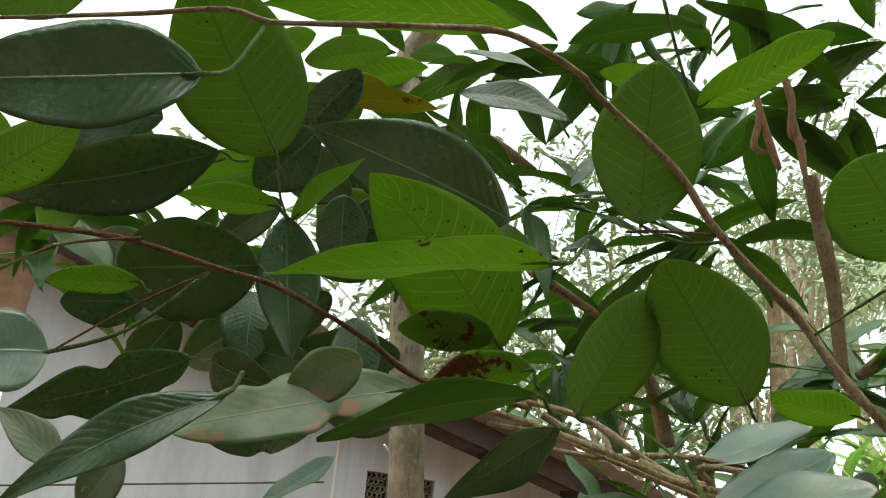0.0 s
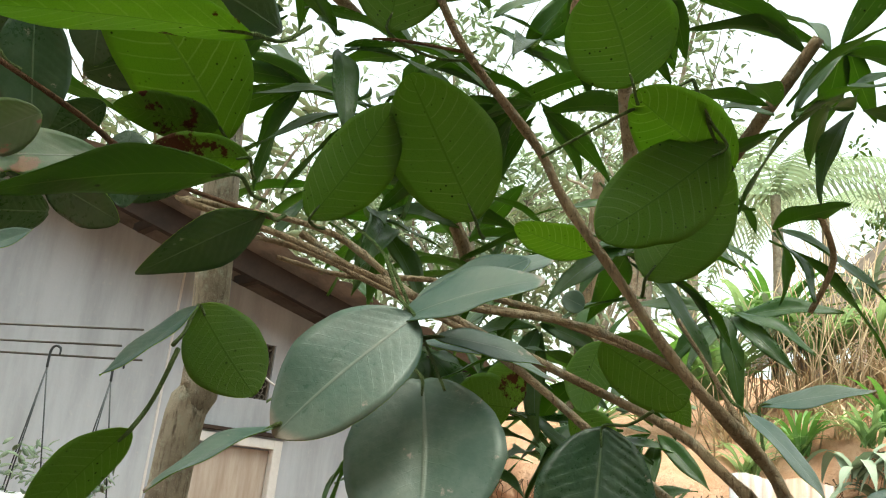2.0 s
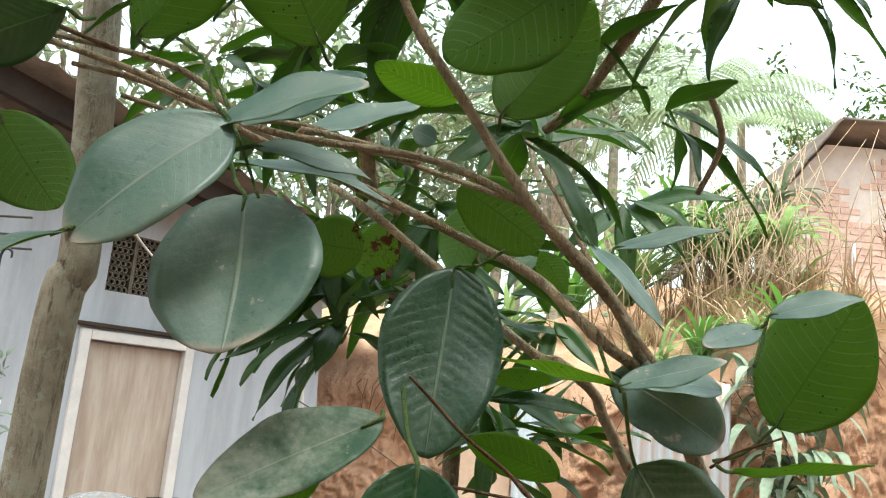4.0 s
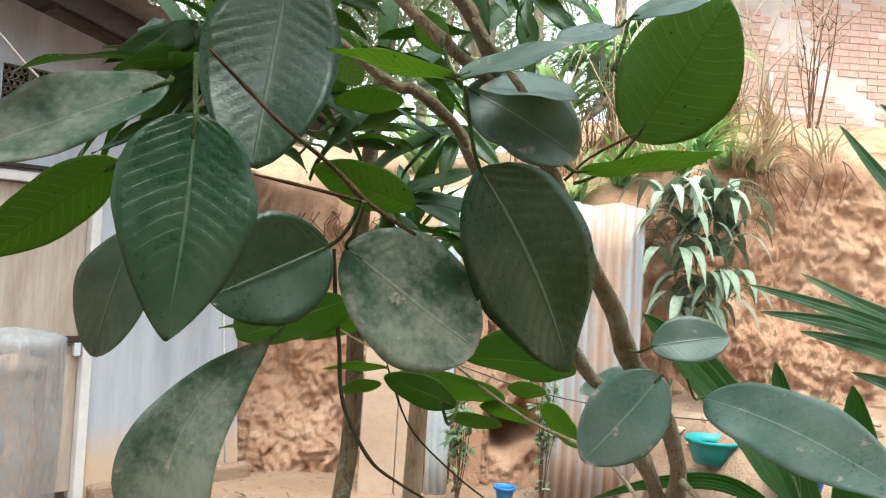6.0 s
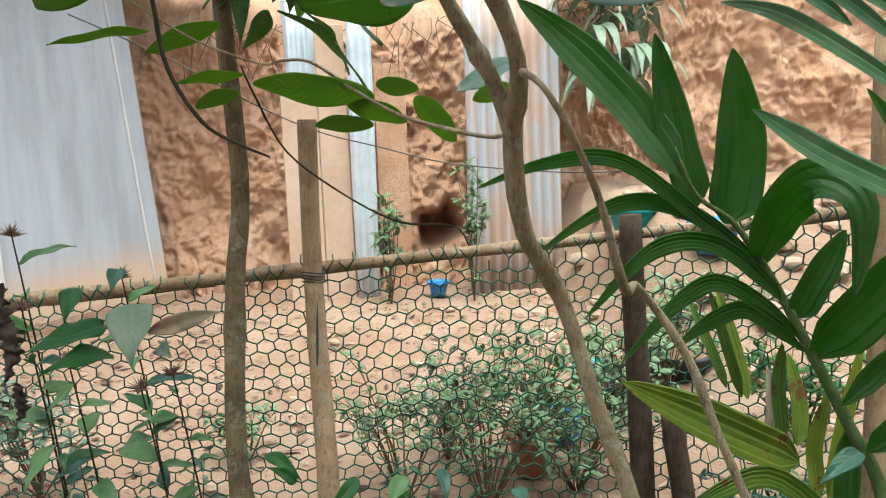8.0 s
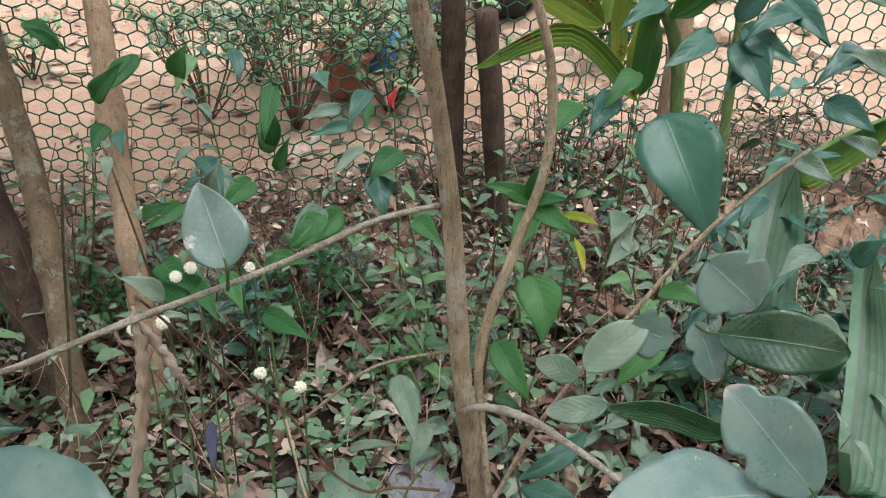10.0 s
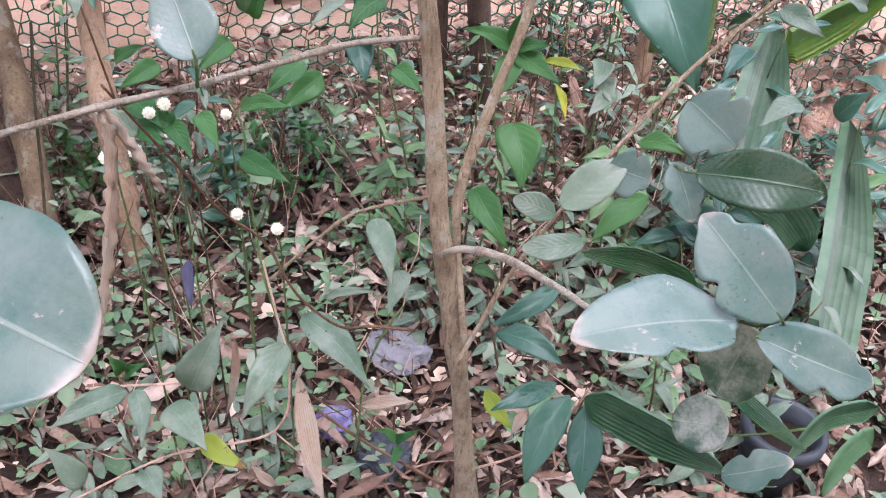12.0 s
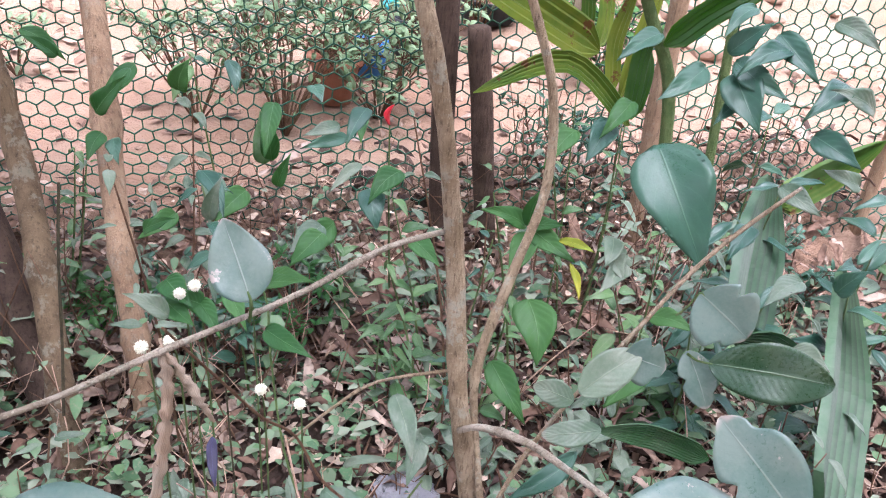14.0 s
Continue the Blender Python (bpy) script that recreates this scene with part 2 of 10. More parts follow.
COVER = cover_material()
YARD = leaf_material("yard_leaf", (0.13, 0.20, 0.10), (0.25, 0.33, 0.19), (0.34, 0.42, 0.30), 0.5, 0.35, (0.4, 0.55, 0.28), veins=5.0, relief=0.2)
PALE_GRASS = leaf_material("dusty_grass", (0.14, 0.20, 0.13), (0.28, 0.34, 0.25), (0.4, 0.43, 0.34), 0.45, 0.12, (0.3, 0.42, 0.2), veins=0.0, dust=0.4)
HERB = leaf_material("herb_leaf", (0.026, 0.088, 0.026), (0.058, 0.145, 0.042), (0.13, 0.23, 0.09), 0.36, 0.34, (0.22, 0.50, 0.06), veins=7.0, relief=0.55, quilt=0.25, slant=4.0, specks=0.03)
HERB_B = leaf_material("herb_leaf_bluish", (0.024, 0.074, 0.050), (0.045, 0.110, 0.070), (0.10, 0.20, 0.12), 0.32, 0.22, veins=6.0, relief=0.4, quilt=0.3, slant=4.0, sheen=0.35)
HERB_S = leaf_material("small_herb_leaf", (0.05, 0.125, 0.046), (0.12, 0.215, 0.08), (0.15, 0.23, 0.10), 0.42, 0.3, (0.25, 0.5, 0.08), veins=6.0, relief=0.35, quilt=0.2, slant=4.0, specks=0.06, dust=0.25)
HERB_G = leaf_material("herb_leaf_greyish", (0.062, 0.108, 0.066), (0.125, 0.172, 0.112), (0.16, 0.20, 0.13), 0.45, 0.22, veins=7.0, dust=0.3, relief=0.45, quilt=0.25, specks=0.10, tip=0.3, sheen=0.35)
PALM = leaf_material("palm_leaf", (0.017, 0.052, 0.012), (0.032, 0.082, 0.018), (0.10, 0.21, 0.05), 0.36, 0.50, (0.30, 0.62, 0.03), veins=0.0, relief=0.3, dust=0.08, stripes=10.0, side_veins=0.4)
# The near-black vein colour is painted shade in the pleat valleys.
PALM_R = leaf_material("palm_leaf_pleat_shaded", (0.026, 0.080, 0.034), (0.052, 0.125, 0.055), (0.012, 0.03, 0.012), 0.42, 0.22, (0.18, 0.48, 0.06), veins=0.0, relief=0.3, dust=0.12, stripes=10.0, side_veins=1.0, vein_mix=0.8, sheen=0.3)
PALM_D = leaf_material("palm_leaf_dusty", (0.045, 0.115, 0.048), (0.085, 0.18, 0.08), (0.16, 0.26, 0.14), 0.4, 0.3, (0.2, 0.5, 0.08), veins=0.0, relief=0.3, dust=0.2, stripes=9.0, side_veins=0.4)
PALM_Y = leaf_material("palm_leaf_yellowing", (0.05, 0.12, 0.018), (0.17, 0.21, 0.025), (0.3, 0.3, 0.06), 0.4, 0.3, (0.4, 0.5, 0.04), veins=0.0, spots=(0.17, 0.09, 0.03), spot_amount=0.57, stripes=9.0, side_veins=0.6)
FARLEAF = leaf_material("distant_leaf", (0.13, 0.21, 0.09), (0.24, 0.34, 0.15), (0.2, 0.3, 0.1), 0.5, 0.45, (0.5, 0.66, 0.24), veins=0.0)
# Distance haze is painted in: leaf greens paled for far trees and palms.
HAZY = leaf_material("haze_tinted_leaf", (0.24, 0.31, 0.19), (0.36, 0.42, 0.28), (0.4, 0.45, 0.3), 0.5, 0.4, (0.55, 0.65, 0.4), veins=0.0)
GRASS = leaf_material("broad_grass", (0.09, 0.20, 0.06), (0.17, 0.31, 0.11), (0.25, 0.36, 0.16), 0.45, 0.3, veins=0.0)
DRY = leaf_material("dry_leaf", (0.15, 0.095, 0.06), (0.34, 0.245, 0.17), (0.08, 0.05, 0.032), 0.7, 0.2, (0.4, 0.25, 0.12), veins=0.0, stripes=9.0, side_veins=0.8, spots=(0.10, 0.065, 0.045), spot_amount=0.60, relief=0.9, dust=0.4)
REED = leaf_material("dry_reed", (0.36, 0.25, 0.16), (0.55, 0.43, 0.29), (0.6, 0.5, 0.35), 0.6, 0.2, (0.6, 0.45, 0.25), veins=0.0)
SHRIVEL = leaf_material("shrivelled_leaf", (0.03, 0.02, 0.016), (0.07, 0.05, 0.04), (0.06, 0.04, 0.03), 0.7, 0.1, (0.1, 0.05, 0.03))
VIOLET = leaf_material("violet_leaf", (0.028, 0.026, 0.048), (0.045, 0.04, 0.075), (0.1, 0.09, 0.16), 0.5, 0.15, (0.06, 0.05, 0.1))
STEM = bark_material("green_petiole", (0.085, 0.14, 0.045), (0.13, 0.175, 0.065), (0.06, 0.09, 0.03), 3.0)
STEM_D = bark_material("dark_petiole", (0.035, 0.03, 0.018), (0.06, 0.05, 0.025), (0.03, 0.025, 0.015), 3.0)
STEM_R = bark_material("brown_twig", (0.115, 0.062, 0.037), (0.18, 0.105, 0.062), (0.06, 0.033, 0.02), 2.0)
BARK = bark_material("brown_bark", (0.225, 0.165, 0.10), (0.36, 0.28, 0.185), (0.085, 0.058, 0.036), 1.6, 0.5)
BARK_G = bark_material("greyish_twig_bark", (0.25, 0.205, 0.15), (0.40, 0.345, 0.27), (0.13, 0.10, 0.07), 2.0, 0.5)
BARK_P = bark_material("pale_bark", (0.20, 0.165, 0.125), (0.37, 0.325, 0.26), (0.09, 0.07, 0.055), 0.7, 0.8)
BAMBOO = bark_material("weathered_bamboo", (0.26, 0.165, 0.10), (0.38, 0.26, 0.165), (0.12, 0.08, 0.055), 0.8, 0.25)
POLE = bark_material("grey_pole", (0.098, 0.068, 0.040), (0.175, 0.125, 0.074), (0.04, 0.028, 0.018), 0.8, 0.3)
ROT = bark_material("rotten_wood", (0.055, 0.036, 0.026), (0.10, 0.068, 0.05), (0.02, 0.013, 0.01), 1.0)


def plain(name, a, b, rough=0.6, scale=12.0, metal=0.0, bump=0.3, dist=0.003):
    m = Mat(name)
    n = m.noise(scale, 6.0)
    n2 = m.noise(scale * 9, 4.0)
    m.base(m.mix(m.ramp(m.math("MULTIPLY_ADD", n2, 0.3, m.math("MULTIPLY", n, 0.7)), 0.3, 0.7), a, b), rough, metal, 0.3)
    m.bump(m.math("ADD", n, m.math("MULTIPLY", n2, 0.4)), bump, dist)
    return m.m


def soil_material(name, a, b, c, scale=1.0, bump=0.8):
    m = Mat(name)
    n1, n2, n3 = m.noise(1.7 * scale, 6.0), m.noise(11 * scale, 8.0, rough=0.75), m.noise(60 * scale, 5.0, rough=0.7)
    col = m.mix(m.ramp(n1, 0.3, 0.7), a, b)
    col = m.mix(m.ramp(n2, 0.52, 0.72, 0.0, 0.75), col, c)
    col = m.mix(m.ramp(n3, 0.55, 0.8, 0.0, 0.5), col, (a[0] * 1.35, a[1] * 1.3, a[2] * 1.25))
    m.base(col, 0.95, spec=0.08)
    m.bump(m.math("ADD", m.math("MULTIPLY", n2, 1.2), m.math("MULTIPLY", n3, 0.6)), bump, 0.05)
    return m.m


SOIL = soil_material("orange_soil", (0.33, 0.203, 0.136), (0.41, 0.285, 0.205), (0.22, 0.132, 0.087))
EARTH = soil_material("earth_bank", (0.57, 0.315, 0.195), (0.67, 0.425, 0.295), (0.42, 0.22, 0.13), 2.2, 0.8)
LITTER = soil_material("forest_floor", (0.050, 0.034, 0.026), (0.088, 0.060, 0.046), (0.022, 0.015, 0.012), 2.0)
METAL = plain("galvanised_sheet", (0.50, 0.56, 0.62), (0.66, 0.71, 0.77), 0.38, 5.0, 0.6, 0.1)
NET = plain("green_plastic_net", (0.010, 0.036, 0.021), (0.018, 0.105, 0.054), 0.4, 2.2, 0.0, 0.1)
WIRE = plain("dark_wire", (0.05, 0.045, 0.04), (0.09, 0.08, 0.07), 0.5, 40.0, 0.5, 0.1)
ROOF = plain("brown_roof_board", (0.020, 0.012, 0.009), (0.042, 0.025, 0.018), 0.7, 6.0)
FRAME = plain("greyish_frame_paint", (0.50, 0.47, 0.47), (0.60, 0.57, 0.56), 0.6, 9.0)
VENT = plain("dark_vent_block", (0.09, 0.075, 0.06), (0.15, 0.125, 0.10), 0.9, 20.0)
TEAL = plain("teal_plastic", (0.010, 0.17, 0.17), (0.02, 0.23, 0.22), 0.35, 20.0)
BLUE = plain("blue_plastic", (0.02, 0.13, 0.36), (0.035, 0.19, 0.45), 0.35, 20.0)
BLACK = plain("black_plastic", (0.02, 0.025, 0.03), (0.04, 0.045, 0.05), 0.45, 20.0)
CLAY = plain("terracotta", (0.36, 0.15, 0.09), (0.47, 0.21, 0.13), 0.8, 20.0)
STONE = plain("dusty_stone", (0.24, 0.155, 0.108), (0.35, 0.25, 0.185), 0.85, 9.0)
FLOWER = plain("cream_flower", (0.55, 0.52, 0.38), (0.74, 0.71, 0.58), 0.85, 300.0)
RED = plain("red_petal", (0.50, 0.02, 0.03), (0.62, 0.04, 0.05), 0.5, 60.0)
SEED = plain("dry_seed_head", (0.10, 0.06, 0.045), (0.20, 0.12, 0.085), 0.8, 60.0)
TYRE = plain("grey_plastic_bag", (0.55, 0.55, 0.60), (0.70, 0.70, 0.74), 0.35, 18.0)


def board_material():
    m = Mat("printed_wood_door")
    n = m.noise(1.0, 8.0, m.stretch(9, 9, 1.1), 0.7)
    n2 = m.noise(1.0, 6.0, m.stretch(60, 60, 5), 0.6)
    col = m.mix(m.ramp(n, 0.35, 0.65), (0.31, 0.235, 0.19), (0.44, 0.37, 0.325))
    col = m.mix(m.ramp(n, 0.60, 0.72, 0.0, 0.7), col, (0.16, 0.10, 0.075))
    m.base(m.mix(m.ramp(n2, 0.5, 0.8, 0.0, 0.4), col, (0.28, 0.2, 0.155)), 0.5)
    return m.m


def wall_material():
    """Whitewash with rain streaks and a soil-stained foot."""
    m = Mat("stained_whitewash")
    n = m.noise(1.0, 7.0, m.stretch(5, 5, 0.7), 0.65, shift=False)
    n2 = m.noise(25.0, 6.0, shift=False)
    col = m.mix(m.ramp(n, 0.35, 0.7), (0.39, 0.405, 0.45), (0.285, 0.295, 0.325))
    sep = m.add("ShaderNodeSeparateXYZ")
    m.put(sep.inputs[0], m.co.outputs["Object"])
    foot = m.ramp(m.math("MULTIPLY_ADD", n, -0.25, sep.outputs[2]), 0.28, -0.06)
    col = m.mix(m.math("MULTIPLY", foot, 0.85), col, (0.52, 0.35, 0.22))
    m.base(m.mix(m.ramp(n2, 0.55, 0.8, 0.0, 0.35), col, (0.5, 0.47, 0.45)), 0.85)
    m.bump(n2, 0.3, 0.004)
    return m.m


def rust_sheet_material():
    m = Mat("dusty_corrugated_sheet")
    n = m.noise(1.0, 6.0, m.stretch(3, 3, 1.2), 0.65)
    n2 = m.noise(30.0, 5.0)
    col = m.mix(m.ramp(n, 0.4, 0.65), (0.36, 0.37, 0.40), (0.42, 0.29, 0.22))
    sep = m.add("ShaderNodeSeparateXYZ")
    m.put(sep.inputs[0], m.co.outputs["Object"])
    # Rust-brown groove stripes also paint the shading that the shallow, evenly lit folds lack.
    groove_shade = m.ramp(m.math("COSINE", m.math("MULTIPLY_ADD", sep.outputs[0], 83.8, -92.2)), 0.1, 1.0, 0.0, 0.55)
    col = m.mix(groove_shade, col, (0.30, 0.19, 0.14))
    col = m.mix(m.ramp(n2, 0.55, 0.8, 0.0, 0.5), col, (0.33, 0.19, 0.12))
    m.base(col, 0.6, 0.25)
    return m.m


DOORWOOD, WALL, CORR = board_material(), wall_material(), rust_sheet_material()
BROWN_PANEL = plain("pinkish_board", (0.36, 0.24, 0.17), (0.45, 0.32, 0.24), 0.7, 4.0)
BRICK = plain("red_brick", (0.50, 0.30, 0.235), (0.64, 0.47, 0.41), 0.9, 14.0)
MORTAR = plain("grey_mortar", (0.55, 0.48, 0.45), (0.66, 0.58, 0.55), 0.9, 10.0)
TIN = plain("weathered_roof_sheet", (0.10, 0.075, 0.062), (0.19, 0.15, 0.125), 0.7, 4.0)


def film_material(name, col, clear, sx, sz):
    """Thin wrinkled plastic, partly see-through."""
    m = Mat(name)
    n = m.noise(1.0, 6.0, m.stretch(sx, sx, sz), 0.7)
    n2 = m.noise(1.0, 5.0, m.stretch(sx * 4, sx * 4, sz * 3), 0.6)
    m.base(m.mix(m.ramp(n, 0.35, 0.65), col, (col[0] * 0.6, col[1] * 0.6, col[2] * 0.63)), 0.2)
    m.bump(m.math("MULTIPLY_ADD", n2, 0.4, n), 1.0, 0.02)
    tr = m.add("ShaderNodeBsdfTransparent")
    mx = m.add("ShaderNodeMixShader")
    m.put(mx.inputs[0], m.ramp(n, 0.35, 0.65, clear + 0.2, clear - 0.2))
    m.put(mx.inputs[1], m.p.outputs[0])
    m.put(mx.inputs[2], tr.outputs[0])
    m.put(m.out.inputs[0], mx.outputs[0])
    return m.m


BAG_CLEAR = film_material("clear_crumpled_film", (0.55, 0.54, 0.56), 0.35, 60, 60)
FILM = film_material("milky_plastic_film", (0.42, 0.42, 0.43), 0.5, 20, 5)


# ---- builders ----
rng = random.Random(11)


def mesh_object(name, verts, faces, mats, parent=None, label="", uvs=None, slots=None, smooth=True, category="", kind=""):
    me = bpy.data.meshes.new(name)
    me.from_pydata(verts, [], faces)
    for m in (mats if isinstance(mats, (list, tuple)) else [mats]):
        me.materials.append(m)
    if slots:
        me.polygons.foreach_set("material_index", slots)
    if smooth:
        me.polygons.foreach_set("use_smooth", [True] * len(faces))
    if uvs:
        layer = me.uv_layers.new(name="UVMap")
        for p in me.polygons:
            for li in p.loop_indices:
                layer.data[li].uv = uvs[me.loops[li].vertex_index]
    me.update()
    ob = new(name, me)
    if parent:
        ob.parent = parent
    return tagged(ob, label, category, "", kind)


def part(name, bm, material, parent, label=""):
    me = bpy.data.meshes.new(name)
    bm.to_mesh(me)
    bm.free()
    me.materials.append(material)
    ob = new(name, me)
    ob.parent = parent
    return tagged(ob, label)


def thing(name, label, category, group="", kind="", at=(0, 0, 0)):
    e = new(name)
    e.location = at
    e.empty_display_size = 0.05
    return tagged(e, label, category, group, kind)


def under(ob, parent):
    """Make ob a part of parent and keep its place."""
    ob.parent = parent
    ob.matrix_parent_inverse = Matrix.Translation(-Vector(parent.location))
    return ob


def smooth_line(pts, step=6):
    """Points along a smooth curve through pts; each is (Vector, radius)."""
    out = []
    n = len(pts)
    for i in range(n - 1):
        p0, p1, p2, p3 = pts[max(i - 1, 0)], pts[i], pts[i + 1], pts[min(i + 2, n - 1)]
        for k in range(step):
            t = k / step
            f = lambda a, b, c, d: 0.5 * (2 * b + (c - a) * t + (2 * a - 5 * b + 4 * c - d) * t * t + (3 * b - a - 3 * c + d) * t ** 3)
            out.append((f(p0[0], p1[0], p2[0], p3[0]), p1[1] + (p2[1] - p1[1]) * t))
    out.append(pts[-1])
    return out


def tube_data(line, sides=10, rough=0.0, seed=0, knots=()):
    """Vertices and faces of a round limb along line."""
    vs, fs = [], []
    r = random.Random(seed)
    side = None
    for i, (p, rad) in enumerate(line):
        d = (line[min(i + 1, len(line) - 1)][0] - line[max(i - 1, 0)][0]).normalized()
        side = d.orthogonal().normalized() if side is None else (side - d * side.dot(d)).normalized()
        up = d.cross(side)
        swell = 1 + sum((0.14 + 0.2 * (k * 7 % 5) / 4) * math.exp(-((i - k) / 0.9) ** 2) for k in knots)
        for j in range(sides):
            a = j * math.tau / sides
            q = rad * swell * (1 + 2.2 * rough * noise.noise(Vector((math.cos(a) * 1.3 + seed * 3.1, math.sin(a) * 1.3, i * 0.45))) + r.uniform(-rough, rough) * 0.3)
            vs.append(p + side * (math.cos(a) * q) + up * (math.sin(a) * q))
    for i in range(len(line) - 1):
        for j in range(sides):
            k = (j + 1) % sides
            fs.append((i * sides + j, i * sides + k, (i + 1) * sides + k, (i + 1) * sides + j))
    fs.append(tuple(reversed(range(sides))))
    fs.append(tuple(range((len(line) - 1) * sides, len(line) * sides)))
    return vs, fs


def limb(name, pts, mat, parent=None, label="", sides=10, rough=0.05, step=6, seed=1, knots=()):
    """A limb through (x, y, z, radius) points."""
    line = smooth_line([(Vector(p[:3]), p[3]) for p in pts], step)
    vs, fs = tube_data(line, sides, rough, seed, knots)
    return mesh_object(name, vs, fs, mat, parent, label)


def width_at(s, shape):
    if shape == "oval":
        return math.sin(math.pi * min(1, s) ** 0.92) ** 0.62
    if shape == "round":
        return math.sin(math.pi * s) ** 0.5
    if shape == "lance":
        return math.sin(math.pi * s ** 0.85) ** 0.95 * (1 - 0.12 * s)
    if shape == "egg":
        return math.sin(math.pi * s ** 0.72) ** 0.8
    if shape == "point":
        return math.sin(math.pi * s ** 0.62) ** 0.85 * (1 - 0.45 * s ** 2.5)
    if shape == "spoon":
        return math.sin(math.pi * min(1.0, s ** 1.75)) ** 0.42
    if shape == "strap":
        return min(1, 6 * s + 0.25) * min(1, (1 - s) * 3.2) ** 0.7
    return math.sin(math.pi * s ** 0.8) ** 1.3


def leaf_data(L, W, shape="oval", fold=0.12, arch=0.05, wave=0.02, seed=0, nu=14, nv=4, twist=0.0, bites=(), thick=0.0005, bend=0.0):
    """A leaf blade along +x with its upper side to +z: verts, faces, uvs and slots (0 upper, 1 lower)."""
    r = random.Random(seed)
    ph = [r.uniform(0, 6.3) for _ in range(4)]
    vs, uv, fs, sl = [], [], [], []
    cols = 2 * nv + 1
    for sheet in (0, 1):
        for i in range(nu + 1):
            s = 0.004 + 0.992 * i / nu
            for j in range(-nv, nv + 1):
                q = j / nv
                e = abs(q)
                w = 0.5 * W * width_at(s, shape)
                w *= 1 + 0.03 * math.sin(6 * s + ph[0] + (2 if q > 0 else 0)) + 0.008 * math.sin(19 * s + ph[1] * (1 if q > 0 else 2)) + 0.004 * math.sin(43 * s + ph[2])
                for b, deep, sgn in bites:
                    if q * sgn > 0:
                        w *= 1 - deep * math.exp(-((s - b) / 0.07) ** 2)
                y = q * w
                z = fold * abs(y) + arch * L * 4 * s * (1 - s) + wave * L * e * e * math.sin(11 * s + ph[2] + (1.5 if q > 0 else 0)) + 0.3 * wave * L * math.sin(5 * s + ph[3])
                a = twist * (s - 0.3)
                y2, z2 = y * math.cos(a) - z * math.sin(a), y * math.sin(a) + z * math.cos(a)
                vs.append((L * s, y2 + L * math.sin(math.pi * s) * (0.025 * math.sin(ph[0]) + bend), z2 - sheet * thick))
                uv.append((0.5 + 0.5 * q, s))
    n = (nu + 1) * cols
    for sheet in (0, 1):
        o = sheet * n
        for i in range(nu):
            for j in range(cols - 1):
                a = o + i * cols + j
                f = (a, a + cols, a + cols + 1, a + 1)
                fs.append(f[::-1] if sheet == 0 else f)
                sl.append(sheet)
    ring = [i * cols for i in range(nu + 1)] + [nu * cols + j for j in range(1, cols)] + [i * cols + cols - 1 for i in range(nu - 1, -1, -1)] + [j for j in range(cols - 2, 0, -1)]
    for k in range(len(ring)):
        a, b = ring[k], ring[(k + 1) % len(ring)]
        fs.append((a, b, b + n, a + n))
        sl.append(1)
    return vs, fs, uv, sl


def leaf_mesh(name, mats, **kw):
    vs, fs, uv, sl = leaf_data(**kw)
    me = bpy.data.meshes.new(name)
    me.from_pydata(vs, [], fs)
    for m in mats:
        me.materials.append(m)
    me.polygons.foreach_set("material_index", sl)
    me.polygons.foreach_set("use_smooth", [True] * len(fs))
    layer = me.uv_layers.new(name="UVMap")
    idx = np.empty(len(me.loops), dtype=np.int32)
    me.loops.foreach_get("vertex_index", idx)
    layer.data.foreach_set("uv", np.array(uv, dtype=np.float32)[idx].ravel())
    me.update()
    return me


def leaf_frame(base, tip, normal):
    x = (Vector(tip) - Vector(base)).normalized()
    n = Vector(normal)
    z = (n - x * n.dot(x))
    z = z.normalized() if z.length > 1e-4 else x.orthogonal().normalized()
    y = z.cross(x)
    m = Matrix((x, y, z)).transposed().to_4x4()
    m.translation = base
    return m


leaf_count = [0]


def big_leaf(parent, base, tip, width, normal, mats, shape="oval", stalk=None, stalk_mat=None, fold=0.14, arch=0.04, wave=0.014, bites=(), twist=0.0, label="", bend=0.0):
    """One large leaf from base to tip, with its stalk as a part of it."""
    leaf_count[0] += 1
    k = leaf_count[0]
    if not bites and k % 5 == 0:
        bites = ((0.25 + 0.05 * (k % 11), 0.06 + 0.02 * (k % 5), 1 if k % 2 else -1),)
    base, tip = Vector(base), Vector(tip)
    me = leaf_mesh("leaf", mats, L=(tip - base).length, W=width, shape=shape, fold=fold, arch=arch, wave=wave, seed=leaf_count[0], nu=32, nv=6, twist=twist, bites=bites, bend=bend)
    ob = new("leaf", me)
    ob.parent = parent
    ob.matrix_basis = leaf_frame(base, tip, normal)
    tagged(ob, label)
    if stalk:
        s = Vector(stalk)
        mid = (base + s) / 2 + Vector((0, 0, -0.12)) * (base - s).length
        st = limb("stalk", [(*s, 0.0017), (*mid, 0.0014), (*base, 0.0015), (*(base + (tip - base) * 0.12), 0.0008)], stalk_mat or STEM, None, "", 6, 0.0, 4)
        st.parent = ob
        st.matrix_parent_inverse = ob.matrix_basis.inverted()
    return ob

# ---- ground and earth bank ----
GROUND = -0.10


def ground_z(x, y):
    """The soil falls gently from the fence towards the path in front."""
    d = max(0.0, 2.42 - 0.165 * x - y)
    k = min(1.0, d / 0.45)
    return GROUND - 0.21 * k * k * (3 - 2 * k) - 0.15 * min(1.2, d / 1.5) + 0.03 * lumps(x, y, 1.3)


def lumps(x, y, s=1.0):
    return noise.fractal(Vector((x * s, y * s, 3.1)), 0.6, 2.1, 5)


